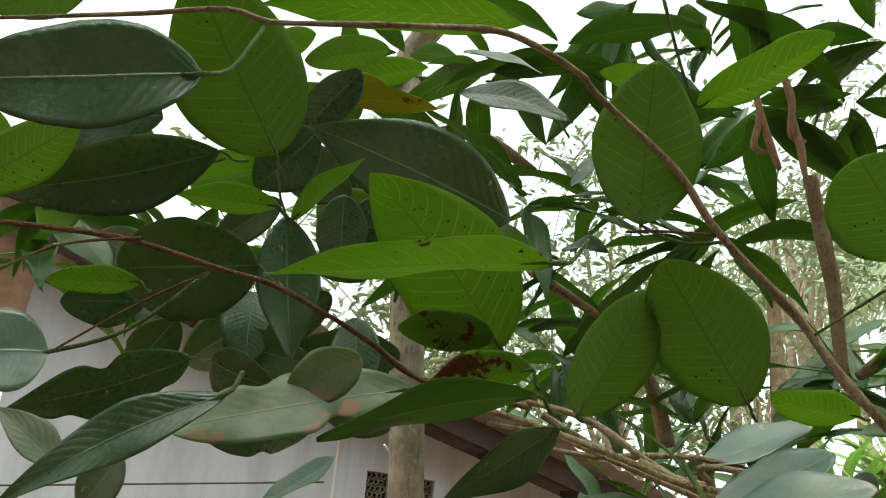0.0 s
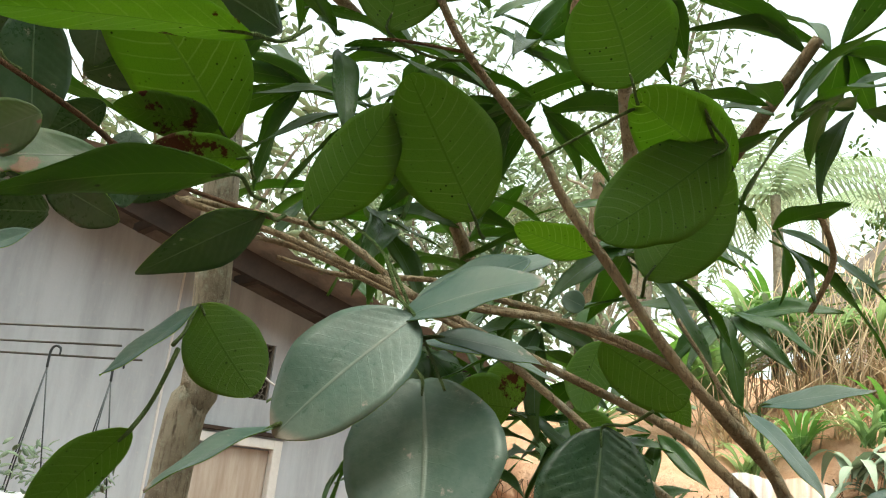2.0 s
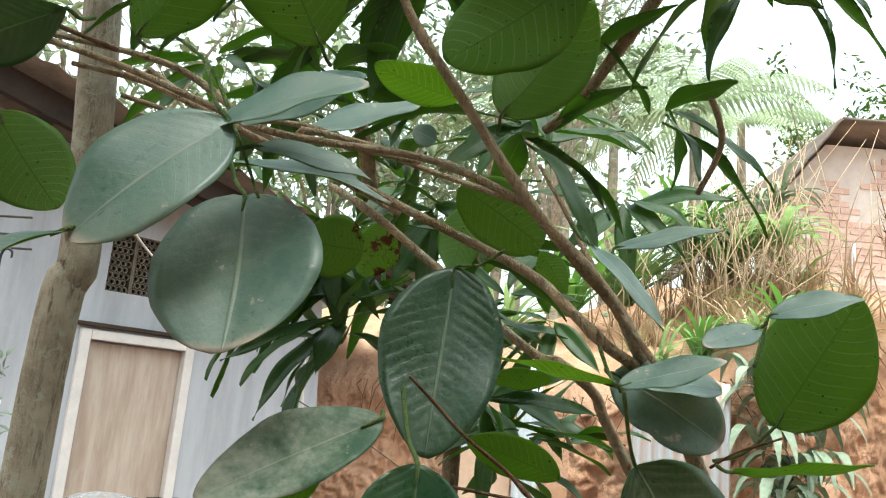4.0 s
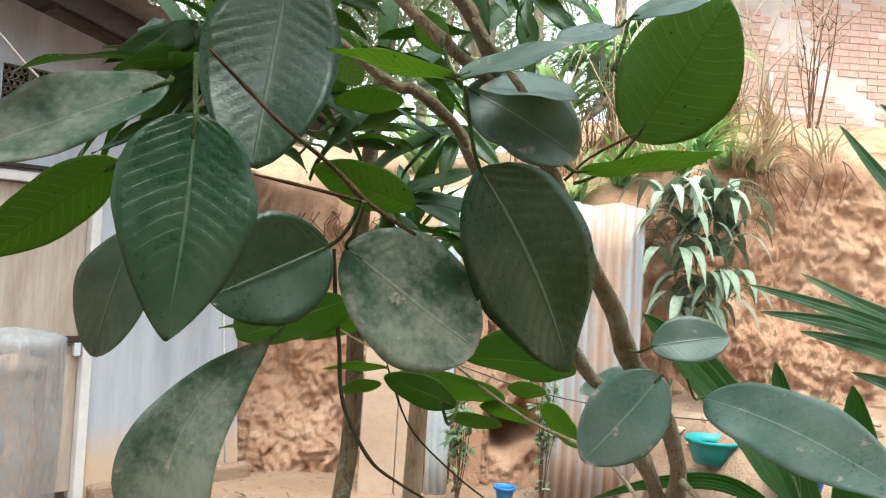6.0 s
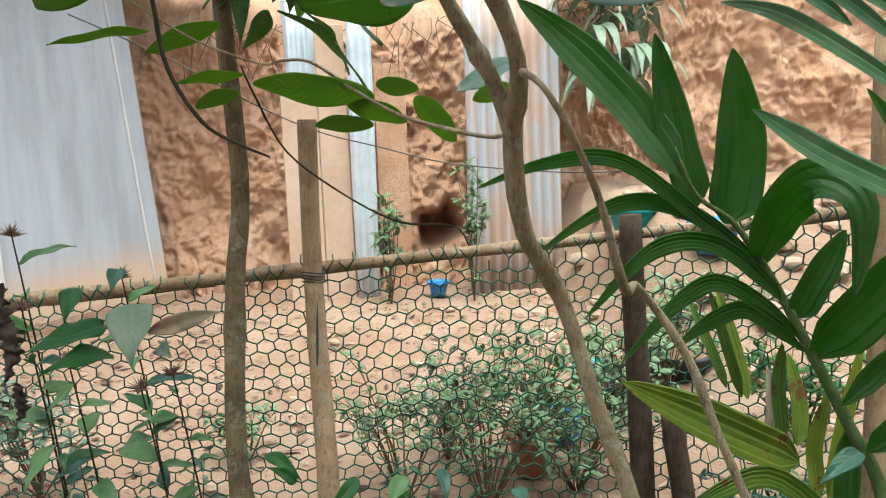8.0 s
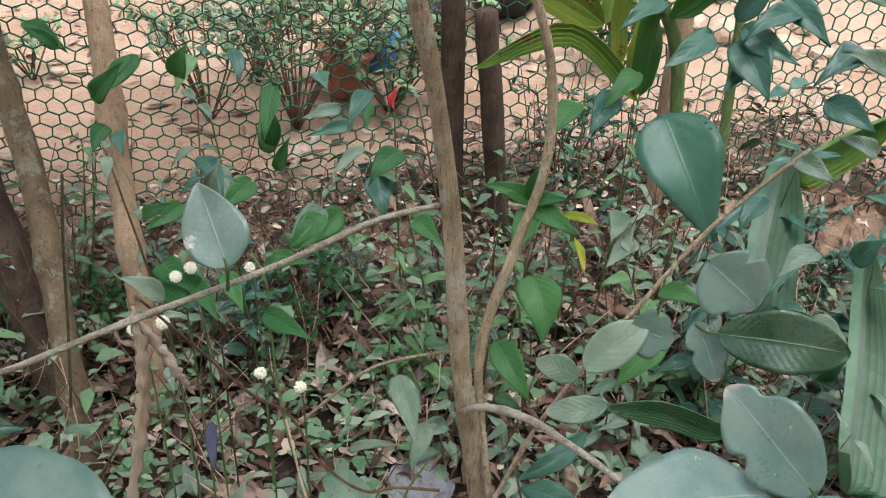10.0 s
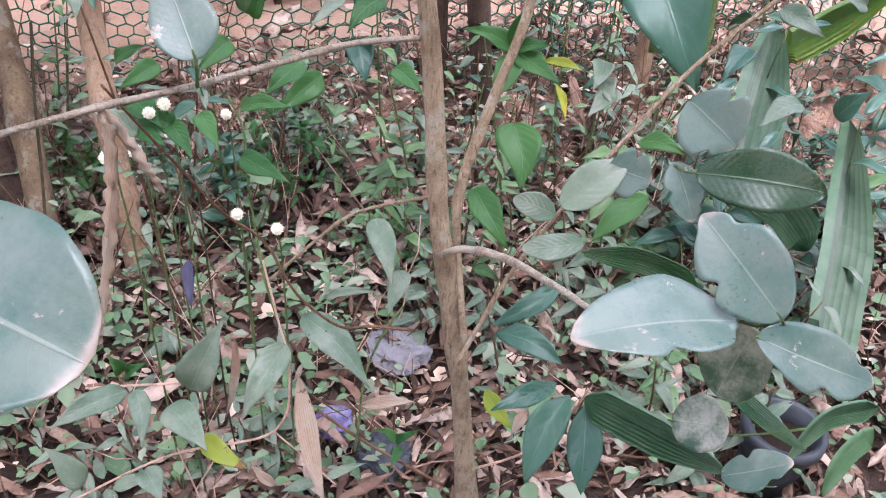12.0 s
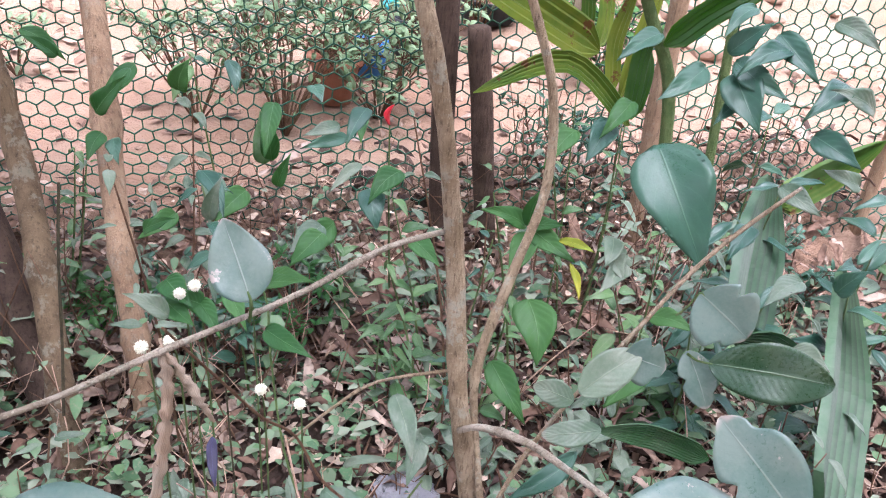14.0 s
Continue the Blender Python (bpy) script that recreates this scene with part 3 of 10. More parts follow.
def ground_sheet():
    """One sheet to the horizon, fine near the garden; the foot of the bank lies on it."""
    xs = [-600, -150, -40, -15, -8] + [-5 + 0.14 * i for i in range(86)] + [9, 15, 40, 150, 600]
    ys = [-600, -150, -30, -8, -3] + [-1.2 + 0.11 * i for i in range(84)] + [9, 14, 40, 150, 600]
    vs = []
    for y in ys:
        for x in xs:
            vs.append((x, y, ground_z(x, y) - 0.01))
    n = len(xs)
    fs = [(j * n + i, j * n + i + 1, (j + 1) * n + i + 1, (j + 1) * n + i) for j in range(len(ys) - 1) for i in range(n - 1)]
    ob = mesh_object("ground", vs, fs, [SOIL], kind="structure", label="bare orange garden soil with stones", category="ground")
    return ob


ground_sheet()


def litter_bed():
    """Dark bed of leaf mould under the shrubs, a thin raised layer with an uneven rim."""
    vs, fs = [], []
    nx, ny = 90, 60
    for j in range(ny + 1):
        for i in range(nx + 1):
            x, y = -3.0 + 6.8 * i / nx, -1.6 + 3.9 * j / ny
            edge = 1.80 - 0.16 * x + 0.16 * lumps(x, 0.0, 3.0)
            out = min((edge - y) * 6, 1.0 + (1.0 - math.hypot((x - 0.4) / 2.6, (y - 0.6) / 1.7)) * 5 + 1.2 * lumps(x, y, 1.7))
            k = max(-1.0, min(1.0, out))
            vs.append((x, y, ground_z(x, y) + 0.012 + 0.03 * k + 0.02 * lumps(x, y, 7) * max(0.0, k)))
    for j in range(ny):
        for i in range(nx):
            a = j * (nx + 1) + i
            fs.append((a, a + 1, a + nx + 2, a + nx + 1))
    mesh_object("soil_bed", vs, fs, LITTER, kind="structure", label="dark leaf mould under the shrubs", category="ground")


litter_bed()


def bank_front(x):
    return 6.25 + 0.25 * noise.noise(Vector((x * 0.8, 1, 2))) + (0.25 if x > 2.2 else 0)


def bank_height(x):
    return (1.75 if x < 1.4 else 1.75 + min(1.0, (x - 1.4) * 0.9) * 0.65) + 0.12 * noise.noise(Vector((x * 1.3, 5, 1)))


def clods(x, z, s, depth):
    """Lumps of clay parted by cracks."""
    q = Vector((x * s + 0.5 * noise.noise(Vector((x * 3, z * 3, 1))), z * s * 0.9, 0.5))
    f = noise.voronoi(q)[0]
    return -depth * math.exp(-9 * (f[1] - f[0])) + depth * (0.6 - f[0])


def earth_bank():
    """A cut clay face with ledges and a hollow, and the slope above it."""
    vs, fs = [], []
    nx, nf, nt = 540, 130, 24
    for i in range(nx + 1):
        x = -1.6 + 6.0 * i / 500 if i <= 500 else 4.4 + 0.1 * (i - 500)
        y0, h = bank_front(x), bank_height(x)
        for k in range(nf + 1):
            s = k / nf
            z = GROUND - 0.05 + (h - GROUND) * s
            d = 0.09 * noise.fractal(Vector((x * 2.6, z * 1.9, 0.3)), 0.5, 2.2, 4) + 0.032 * noise.ridged_multi_fractal(Vector((x * 5.2, z * 3.8, 4)), 0.7, 2.2, 6, 0.9, 2.0) * 0.5 + clods(x, z, 4.0, 0.010) + clods(x, z, 11.0, 0.007) + 0.02 * noise.noise(Vector((x * 23, z * 31, 4))) + 0.012 * noise.noise(Vector((x * 51, z * 60, 4)))
            hole = 0.5 * math.exp(-(((x - 0.93 + 0.09 * noise.noise(Vector((x * 5, z * 5, 2)))) / 0.16) ** 2 + ((z - 0.27 + 0.10 * noise.noise(Vector((x * 6, z * 4, 7)))) / 0.17) ** 2) ** 2)
            foot = 0.35 * max(0, 0.25 - s) if x > -1.2 else 0
            vs.append((x + 0.03 * noise.noise(Vector((x * 7, z * 7, 9))), y0 + 0.16 * s - foot - d + hole, z))
        for k in range(1, nt + 1):
            s = k / nt
            y = y0 + 0.16 + 9.0 * s * s
            vs.append((x, y, h + 1.6 * s + 0.10 * lumps(x, y, 1.5)))
    m = nf + 1 + nt
    for i in range(nx):
        for k in range(m - 1):
            a = i * m + k
            fs.append((a, a + m, a + m + 1, a + 1))
    mesh_object("earth_bank", vs, fs, EARTH, kind="structure", label="cut bank of crumbling orange clay", category="bank")


earth_bank()

# ---- whitewashed outhouse ----
WALL_A, WALL_B = Vector((-0.7071, -0.7071, 0)), Vector((0.7071, -0.7071, 0))
house = thing("outhouse", "small whitewashed outhouse with a plank-patterned door and a tin eave", "outhouse", at=(-1.0, 6.1, 0))
house.rotation_euler = (0, 0, radians(225))


def box_data(x0, x1, y0, y1, z0, z1):
    vs = [(x, y, z) for x in (x0, x1) for y in (y0, y1) for z in (z0, z1)]
    fs = [(0, 1, 3, 2), (4, 6, 7, 5), (0, 4, 5, 1), (2, 3, 7, 6), (0, 2, 6, 4), (1, 5, 7, 3)]
    return vs, fs


def box(name, parent, mat, x0, x1, y0, y1, z0, z1, label="", bevel=0.004):
    bm = bmesh.new()
    vs, fs = box_data(x0, x1, y0, y1, z0, z1)
    bv = [bm.verts.new(v) for v in vs]
    for f in fs:
        bm.faces.new([bv[i] for i in f])
    if bevel:
        bmesh.ops.bevel(bm, geom=list(bm.edges), offset=bevel, segments=1, affect="EDGES")
    bmesh.ops.recalc_face_normals(bm, faces=bm.faces)
    return part(name, bm, mat, parent, label)


def house_wall():
    """The front wall, with a door hole and a vent hole through it, under a sloping top. x runs along it, y out of it is negative."""
    top = lambda x: 2.42 + 0.235 * x
    def slab(x0, x1, z0, z1, lean=0.0):
        bm = bmesh.new()
        a, b = (z1 if z1 is not None else top(x0)), (z1 if z1 is not None else top(x1))
        c = [(x0, -0.12, z0), (x1, -0.12, z0), (x1, 0.0, z0), (x0, 0.0, z0), (x0 + lean, -0.12, a + 0.235 * lean), (x1, -0.12, b), (x1, 0.0, b), (x0 + lean, 0.0, a + 0.235 * lean)]
        v = [bm.verts.new(p) for p in c]
        for f in ((0, 1, 2, 3), (4, 7, 6, 5), (0, 4, 5, 1), (1, 5, 6, 2), (2, 6, 7, 3), (3, 7, 4, 0)):
            bm.faces.new([v[i] for i in f])
        bmesh.ops.recalc_face_normals(bm, faces=bm.faces)
        part("wall", bm, WALL, house)
    slab(0.0, 1.15, -0.3, None, 0.22)
    slab(1.87, 3.9, -0.3, None)
    slab(1.15, 1.87, 1.86, 2.10)
    slab(1.15, 1.29, 2.10, 2.46)
    slab(1.77, 1.87, 2.10, 2.46)
    slab(1.15, 1.87, 2.46, None)


house_wall()
box("wall", house, WALL, 0.22, 0.34, -1.9, -0.121, -0.3, 2.40, "side wall")
box("wall", house, WALL, 0.0, 3.9, -2.0, -1.901, -0.3, 2.6)
limb("corner_strip", [(0.115, 0.004, -0.1, 0.010), (0.23, 0.004, 1.1, 0.010), (0.35, 0.004, 2.45, 0.010)], FRAME, house, "thin grey corner strip", 6, 0.0, 3)
box("corner_strip", house, FRAME, 1.98, 1.995, 0.0, 0.006, -0.1, 2.8)
box("plinth", house, SOIL, -0.04, 1.12, 0.0, 0.09, -0.3, -0.02, "soil-stained concrete plinth", 0.015)
door = box("door", house, DOORWOOD, 1.21, 1.81, -0.07, -0.03, -0.05, 1.79, "closed door with a faded wood print")
for a, b, c, d in ((1.15, 1.21, -0.10, 1.86), (1.81, 1.87, -0.10, 1.86), (1.21, 1.81, 1.80, 1.86)):
    box("door_frame", house, FRAME, a, b, -0.10, 0.03, c, d)
box("door_hood", house, ROOF, 1.12, 1.9, 0.0, 0.05, 1.875, 1.90, "thin brown strip over the door")
hasp = box("hasp", house, ROOF, 1.10, 1.30, -0.02, 0.015, 0.86, 0.90, "rusty hasp")
box("padlock", house, METAL, 1.22, 1.26, -0.02, 0.02, 0.78, 0.86, "small steel padlock")


def vent_block():
    """Pierced block: three panels with rings of round holes, set deep in the wall."""
    for k in range(3):
        x0 = 1.29 + k * 0.16
        box("vent_bar", house, VENT, x0 - 0.008, x0 + 0.012, -0.09, -0.02, 2.10, 2.46, "", 0)
        for i in range(4):
            for j in range(9):
                cx, cz = x0 + 0.03 + 0.034 * i + (0.017 if j % 2 else 0), 2.12 + 0.04 * j
                if cx > x0 + 0.15:
                    continue
                vs, fs = [], []
                for a in range(8):
                    for rr, yy in ((0.0185, -0.03), (0.0125, -0.03), (0.0125, -0.08), (0.0185, -0.08)):
                        vs.append((cx + rr * math.cos(a * math.tau / 8), yy, cz + rr * 1.15 * math.sin(a * math.tau / 8)))
                for a in range(8):
                    b = (a + 1) % 8
                    for q in range(4):
                        fs.append((a * 4 + q, b * 4 + q, b * 4 + (q + 1) % 4, a * 4 + (q + 1) % 4))
                RINGS[0].append((vs, fs))


RINGS = [[]]
vent_block()


def joined(name, bits, mat, parent=None, label="", kind="", smooth=True, category=""):
    vs, fs = [], []
    for v, f in bits:
        o = len(vs)
        vs.extend(v)
        fs.extend(tuple(i + o for i in q) for q in f)
    return mesh_object(name, vs, fs, mat, parent, label, smooth=smooth, kind=kind, category=category)


joined("vent_grille", RINGS[0], VENT, house, "pierced dark vent block")
# Black sheet stands in for the shade inside the vent holes.
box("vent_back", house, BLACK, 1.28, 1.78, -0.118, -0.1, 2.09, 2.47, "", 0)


def shed_roof():
    """Sloping eave: rafters, a fascia board and tin sheets."""
    def beam(name, a, b, w, h, mat, label=""):
        a, b = Vector(a), Vector(b)
        d = (b - a).normalized()
        s = Vector((0, 0, 1)).cross(d).normalized() * w / 2
        u = d.cross(s).normalized() * h / 2
        vs = [p + x * s + y * u for p in (a, b) for x in (-1, 1) for y in (-1, 1)]
        mesh_object(name, vs, [(0, 1, 3, 2), (4, 6, 7, 5), (0, 4, 5, 1), (2, 3, 7, 6), (0, 2, 6, 4), (1, 5, 7, 3)], mat, house, label, smooth=False)
    z = lambda x: 2.45 + 0.235 * x
    beam("fascia", (-0.5, 0.42, z(-0.5) - 0.02), (4.0, 0.42, z(4.0) - 0.02), 0.025, 0.14, ROOF, "reddish brown fascia board")
    for k in range(6):
        x = 0.2 + 0.7 * k
        beam("rafter", (x, -0.1, z(x) + 0.01), (x, 0.41, z(x) - 0.01), 0.05, 0.07, ROOF)
    beam("purlin", (-0.5, 0.06, z(-0.5) + 0.05), (4.0, 0.06, z(4.0) + 0.05), 0.04, 0.05, ROOF)
    vs, fs = [], []
    n = 120
    for i in range(n + 1):
        x = -0.6 + 4.8 * i / n
        for y in (0.62, -2.2):
            vs.append((x, y, z(x) + 0.10 + 0.012 * math.cos(i * math.pi / 2) + (0 if y > 0 else 0.05)))
    for i in range(n):
        fs.append((2 * i, 2 * i + 2, 2 * i + 3, 2 * i + 1))
    ob = mesh_object("roof_sheet", vs, fs, TIN, house, "weathered corrugated roof sheet")
    sol = ob.modifiers.new("thick", "SOLIDIFY")
    sol.thickness = 0.004


shed_roof()


def jug():
    """A tall milky plastic-wrapped bundle standing in front of the door."""
    vs, fs = [], []
    rows, cols = 60, 28
    for i in range(rows + 1):
        s = i / rows
        rr = 0.172 * (1 + 0.02 * math.sin(14 * s) + 0.006 * math.sin(75 * s)) * (1 if s < 0.965 else max(0.05, 1 - ((s - 0.965) / 0.035) ** 2 * 0.75))
        for j in range(cols):
            a = j * math.tau / cols
            q = rr * (1 + 0.06 * noise.noise(Vector((math.cos(a) * 4, math.sin(a) * 4, s * 3))))
            c, sn = math.cos(a), math.sin(a)
            p = (abs(c) ** 4 + abs(sn) ** 4) ** 0.25
            vs.append((q * c / p, q * sn / p, 1.17 * s + 0.02 * noise.noise(Vector((c * 3, sn * 3, s * 4)))))
    for i in range(rows):
        for j in range(cols):
            k = (j + 1) % cols
            fs.append((i * cols + j, i * cols + k, (i + 1) * cols + k, (i + 1) * cols + j))
    fs.append(tuple(range(rows * cols, (rows + 1) * cols)))
    ob = mesh_object("plastic_sack", vs, fs, FILM, None, "tall sack wrapped in milky plastic film beside the outhouse door", category="sack")
    ob.location = (-1.62, 3.85, GROUND)
    inner = mesh_object("filling", [(v[0] * 0.62, v[1] * 0.62, v[2] * 0.9) for v in vs], fs, BROWN_PANEL, ob)


jug()

# ---- sheets and boards leaning on the bank ----


def corrugated(name, x0, x1, z0, z1, y, lean, pitch, mat, label, depth=0.012):
    n = max(4, int((x1 - x0) / pitch * 8))
    vs, fs = [], []
    for i in range(n + 1):
        x = x0 + (x1 - x0) * i / n
        for k in range(7):
            s = k / 6
            vs.append((x + 0.006 * math.sin(5 * s + x * 9), y + lean * s + depth * math.cos(i * math.pi / 4) + 0.02 * noise.noise(Vector((x * 2, s * 3, 7))), z0 + (z1 - z0) * s + (0.015 * math.sin(x * 17) if k == 6 else 0)))
    for i in range(n):
        for k in range(6):
            a = i * 7 + k
            fs.append((a, a + 7, a + 8, a + 1))
    ob = mesh_object(name, vs, fs, mat, None, label, category="metal sheet")
    sol = ob.modifiers.new("thick", "SOLIDIFY")
    sol.thickness = 0.003
    return ob


corrugated("corrugated_sheet", 1.10, 1.76, -0.12, 1.97, 5.70, 0.14, 0.075, CORR, "dusty rust-stained corrugated metal sheet leaning on the bank", 0.014)
corrugated("corrugated_sheet", -0.10, 0.12, -0.16, 2.05, 5.86, 0.10, 0.07, METAL, "bluish corrugated metal sheet standing on the bank", 0.012)
corrugated("metal_strip", 0.31, 0.47, -0.16, 2.0, 5.72, 0.06, 0.05, METAL, "narrow bluish galvanised strip standing upright", 0.008)


def board(name, x0, x1, z0, z1, y, mat, label, lean=0.1):
    bm = bmesh.new()
    vs, fs = box_data(x0, x1, 0, 0.02, 0, z1 - z0)
    bv = [bm.verts.new(v) for v in vs]
    for f in fs:
        bm.faces.new([bv[i] for i in f])
    bmesh.ops.bevel(bm, geom=list(bm.edges), offset=0.004, segments=1, affect="EDGES")
    bmesh.ops.recalc_face_normals(bm, faces=bm.faces)
    me = bpy.data.meshes.new(name)
    bm.to_mesh(me)
    bm.free()
    me.materials.append(mat)
    ob = new(name, me)
    ob.location = (0, y, z0)
    ob.rotation_euler = (-lean / max(0.2, z1 - z0), 0, 0)
    return tagged(ob, label, "board")


board("board", -0.14, 0.10, -0.13, 1.35, 5.72, BROWN_PANEL, "pinkish brown board standing against the bank")
board("board", 0.105, 0.30, -0.13, 1.75, 5.74, BROWN_PANEL, "pinkish brown board with a crack down it")
board("board", 0.50, 0.72, -0.13, 1.5, 6.0, EARTH, "clay-smeared board at the foot of the bank")

# ---- brick house on the bank ----
brick_house = thing("brick_house", "rough red brick house with a weathered gable roof on the bank", "house", at=(3.46, 9.0, 2.5))
bricks_near = []


def brick_gable():
    vs, fs = [(-0.42, 0, -0.6), (5.2, 0, -0.6), (5.2, 0, 2.4), (0.25, 0, 2.42), (-0.42, 0, 1.55)], []
    v2 = [(x, 0.22, z) for x, y, z in vs]
    n = len(vs)
    faces = [tuple(range(n)), tuple(n + i for i in reversed(range(n)))] + [(i, n + i, n + (i + 1) % n, (i + 1) % n) for i in range(n)]
    mesh_object("wall", vs + v2, [f[::-1] for f in faces], MORTAR, brick_house, "grey mortar-smeared gable", smooth=False)
    bv, bf = box_data(0, 0.21, -0.012, 0.0, 0, 0.062)
    me = bpy.data.meshes.new("brick")
    me.from_pydata(bv, [], [f[::-1] for f in bf])
    me.materials.append(BRICK)
    k = 0
    r = random.Random(4)
    for row in range(33):
        z = 0.06 + row * 0.075
        for col in range(11):
            x = -0.38 + col * 0.225 + (0.11 if row % 2 else 0)
            lim = 2.0 + 1.29 * x if x < 0.25 else 2.32
            if z > lim or noise.noise(Vector((x * 1.3, z * 1.6, 4))) > 0.12 or r.random() < 0.1 or k >= 296:
                continue
            b = new("brick", me)
            b.parent = brick_house
            b.location = (x + r.uniform(-0.006, 0.006), r.uniform(-0.003, 0.002), z)
            k += 1


brick_gable()


def gable_roof():
    def slope(a, b, w):
        n = 30
        vs, fs = [], []
        for i in range(n + 1):
            s = i / n
            p = Vector(a).lerp(Vector(b), s)
            for q in (0, 1):
                vs.append((p.x, -0.45 + q * w, p.z + 0.02 * noise.noise(Vector((s * 9, q, 2)))))
        for i in range(n):
            fs.append((2 * i, 2 * i + 1, 2 * i + 3, 2 * i + 2))
        ob = mesh_object("roof", vs, fs, TIN, brick_house, "weathered brown roof sheet")
        sol = ob.modifiers.new("thick", "SOLIDIFY")
        sol.thickness = 0.035
    slope((-0.75, 0, 1.22), (0.25, 0, 2.55), 5.0)
    slope((0.25, 0, 2.55), (5.6, 0, 2.5), 5.0)
    # No hole in the wall: a black panel paints the opening's dark inside.
    box("door", brick_house, BLACK, 0.02, 0.22, -0.02, -0.013, 0.2, 0.95, "black panel for the shade in an opening", 0.003)


gable_roof()
box("wall", brick_house, MORTAR, 0.0, 5.2, 3.6, 3.8, 0, 1.6, "", 0)
limb("pipe", [(0.52, -0.05, 0.1, 0.025), (0.53, -0.05, 0.7, 0.025), (0.53, -0.05, 1.3, 0.025)], FRAME, brick_house, "white drain pipe", 8, 0, 2)

# ---- fence ----
fence = thing("fence", "garden fence of green plastic netting on bamboo rail and posts", "fence", at=(0, 0, 0))


def fence_y(x):
    return 2.27 - 0.165 * x


RAIL_SLOPE = 0.083


def netting():
    """Hexagonal plastic net: every strand a thin four-sided bar, slightly slack."""
    w, h = 0.0450, 0.0398
    bits = []
    def warp(x, z):
        return Vector((x + 0.024 * noise.noise(Vector((x * 5, z * 5, 1))) + 0.010 * noise.noise(Vector((x * 21, z * 21, 3))), fence_y(x) - 0.03 + 0.02 * noise.noise(Vector((x * 2.2, z * 2.5, 5))), z + 0.018 * noise.noise(Vector((x * 4, z * 5, 8))) + 0.006 * noise.noise(Vector((x * 19, z * 23, 6))) + RAIL_SLOPE * x * (z + 0.1) / 0.9))
    cols, rows = 88, 37
    for r in range(rows):
        z = GROUND - 0.294 + r * h * 0.82
        for c in range(cols):
            x = -1.1 + c * w + (w / 2 if r % 2 else 0)
            a = warp(x, z)
            b = warp(x + w / 2, z + h * 0.27)
            d = warp(x - w / 2, z + h * 0.27)
            e = warp(x + w / 2, z + h * 0.82)
            if r < rows - 1:
                for p, q in ((a, b), (a, d), (b, e)):
                    bits.append((p, q))
            elif noise.noise(Vector((x * 17, 3, 1))) > -0.05:
                for s in (-1, 1):
                    t1 = a + Vector((0.018 * s, -0.012, 0.026 + 0.012 * noise.noise(Vector((x * 30, s, 2)))))
                    t2 = t1 + Vector((0.014 * noise.noise(Vector((x * 41, s, 5))), 0.02, 0.010 + 0.014 * noise.noise(Vector((x * 37, s, 9)))))
                    bits.extend(((a, t1), (t1, t2)))
    out = []
    for p, q in bits:
        d = (q - p).normalized()
        s = d.orthogonal().normalized() * 0.0023
        u = d.cross(s).normalized() * 0.0023
        vs = [k + s * x + u * y for k in (p - d * 0.001, q + d * 0.001) for x, y in ((1, 0), (0, 1), (-1, 0), (0, -1))]
        out.append((vs, [(0, 1, 5, 4), (1, 2, 6, 5), (2, 3, 7, 6), (3, 0, 4, 7)]))
    joined("netting", out, NET, fence, "green hexagonal plastic netting", kind="stuff")


netting()
rail_z = lambda x: 0.795 + RAIL_SLOPE * x
limb("rail", [(x, fence_y(x), rail_z(x), 0.021 - 0.002 * k) for k, x in enumerate((-1.7, -0.9, -0.2, 0.5, 1.1))], BAMBOO, fence, "weathered bamboo rail", 12, 0.03, 8, 3, range(5, 60, 7))
limb("rail", [(x, fence_y(x) + 0.035, rail_z(x) - 0.01, 0.018) for x in (-1.9, -1.2, -0.6, -0.15)], ROT, fence, "split dark rail", 8, 0.1, 6, 4)
limb("rail", [(x, fence_y(x), rail_z(x) - 0.005, 0.017) for x in (1.05, 1.6, 2.2, 2.9)], BAMBOO, fence, "weathered bamboo rail", 10, 0.03, 8, 5, range(5, 60, 7))
limb("post", [(0.97, 2.06, -0.3, 0.032), (0.93, 2.06, 0.4, 0.030), (0.90, 2.06, 0.93, 0.028)], ROT, fence, "dark weathered post", 10, 0.08, 6, 6)
limb("post", [(1.10, 2.00, -0.3, 0.030), (1.04, 2.00, 0.1, 0.030), (0.995, 2.01, 0.42, 0.028)], ROT, fence, "short dark broken post", 10, 0.1, 6, 7)
limb("post", [(1.56, 1.98, -0.3, 0.026), (1.53, 1.98, 0.5, 0.024), (1.50, 1.98, 1.35, 0.022)], BAMBOO, fence, "bamboo post", 10, 0.04, 6, 8, range(4, 30, 6))
limb("post", [(2.3, 1.86, -0.3, 0.022), (2.28, 1.86, 0.9, 0.02)], BAMBOO, fence, "bamboo post", 10, 0.04, 6, 9)
limb("post", [(-1.3, 2.46, -0.3, 0.022), (-1.31, 2.45, 0.9, 0.02)], BAMBOO, fence, "bamboo post", 10, 0.04, 6, 10)

bamboo_pole = thing("bamboo_pole", "cut weathered bamboo pole with a split, tied to the fence rail", "pole")
limb("cane", [(0.150, 1.608, -0.419, 0.0260), (0.142, 1.694, -0.166, 0.0260), (0.130, 1.796, 0.062, 0.0260), (0.127, 1.949, 0.382, 0.0260), (0.115, 2.17, 0.80, 0.024), (0.122, 2.19, 1.19, 0.024)], BAMBOO, bamboo_pole, "", 14, 0.02, 9, 11, (9, 16, 24))
for k in range(4):
    a = 0.79 + 0.008 * k
    ring = [(0.115 + 0.028 * math.cos(j * math.tau / 12), 2.17 + 0.028 * math.sin(j * math.tau / 12), a + 0.003 * math.sin(j), 0.002) for j in range(13)]
    limb("tie", ring, WIRE, bamboo_pole, "wire tie", 5, 0, 2)
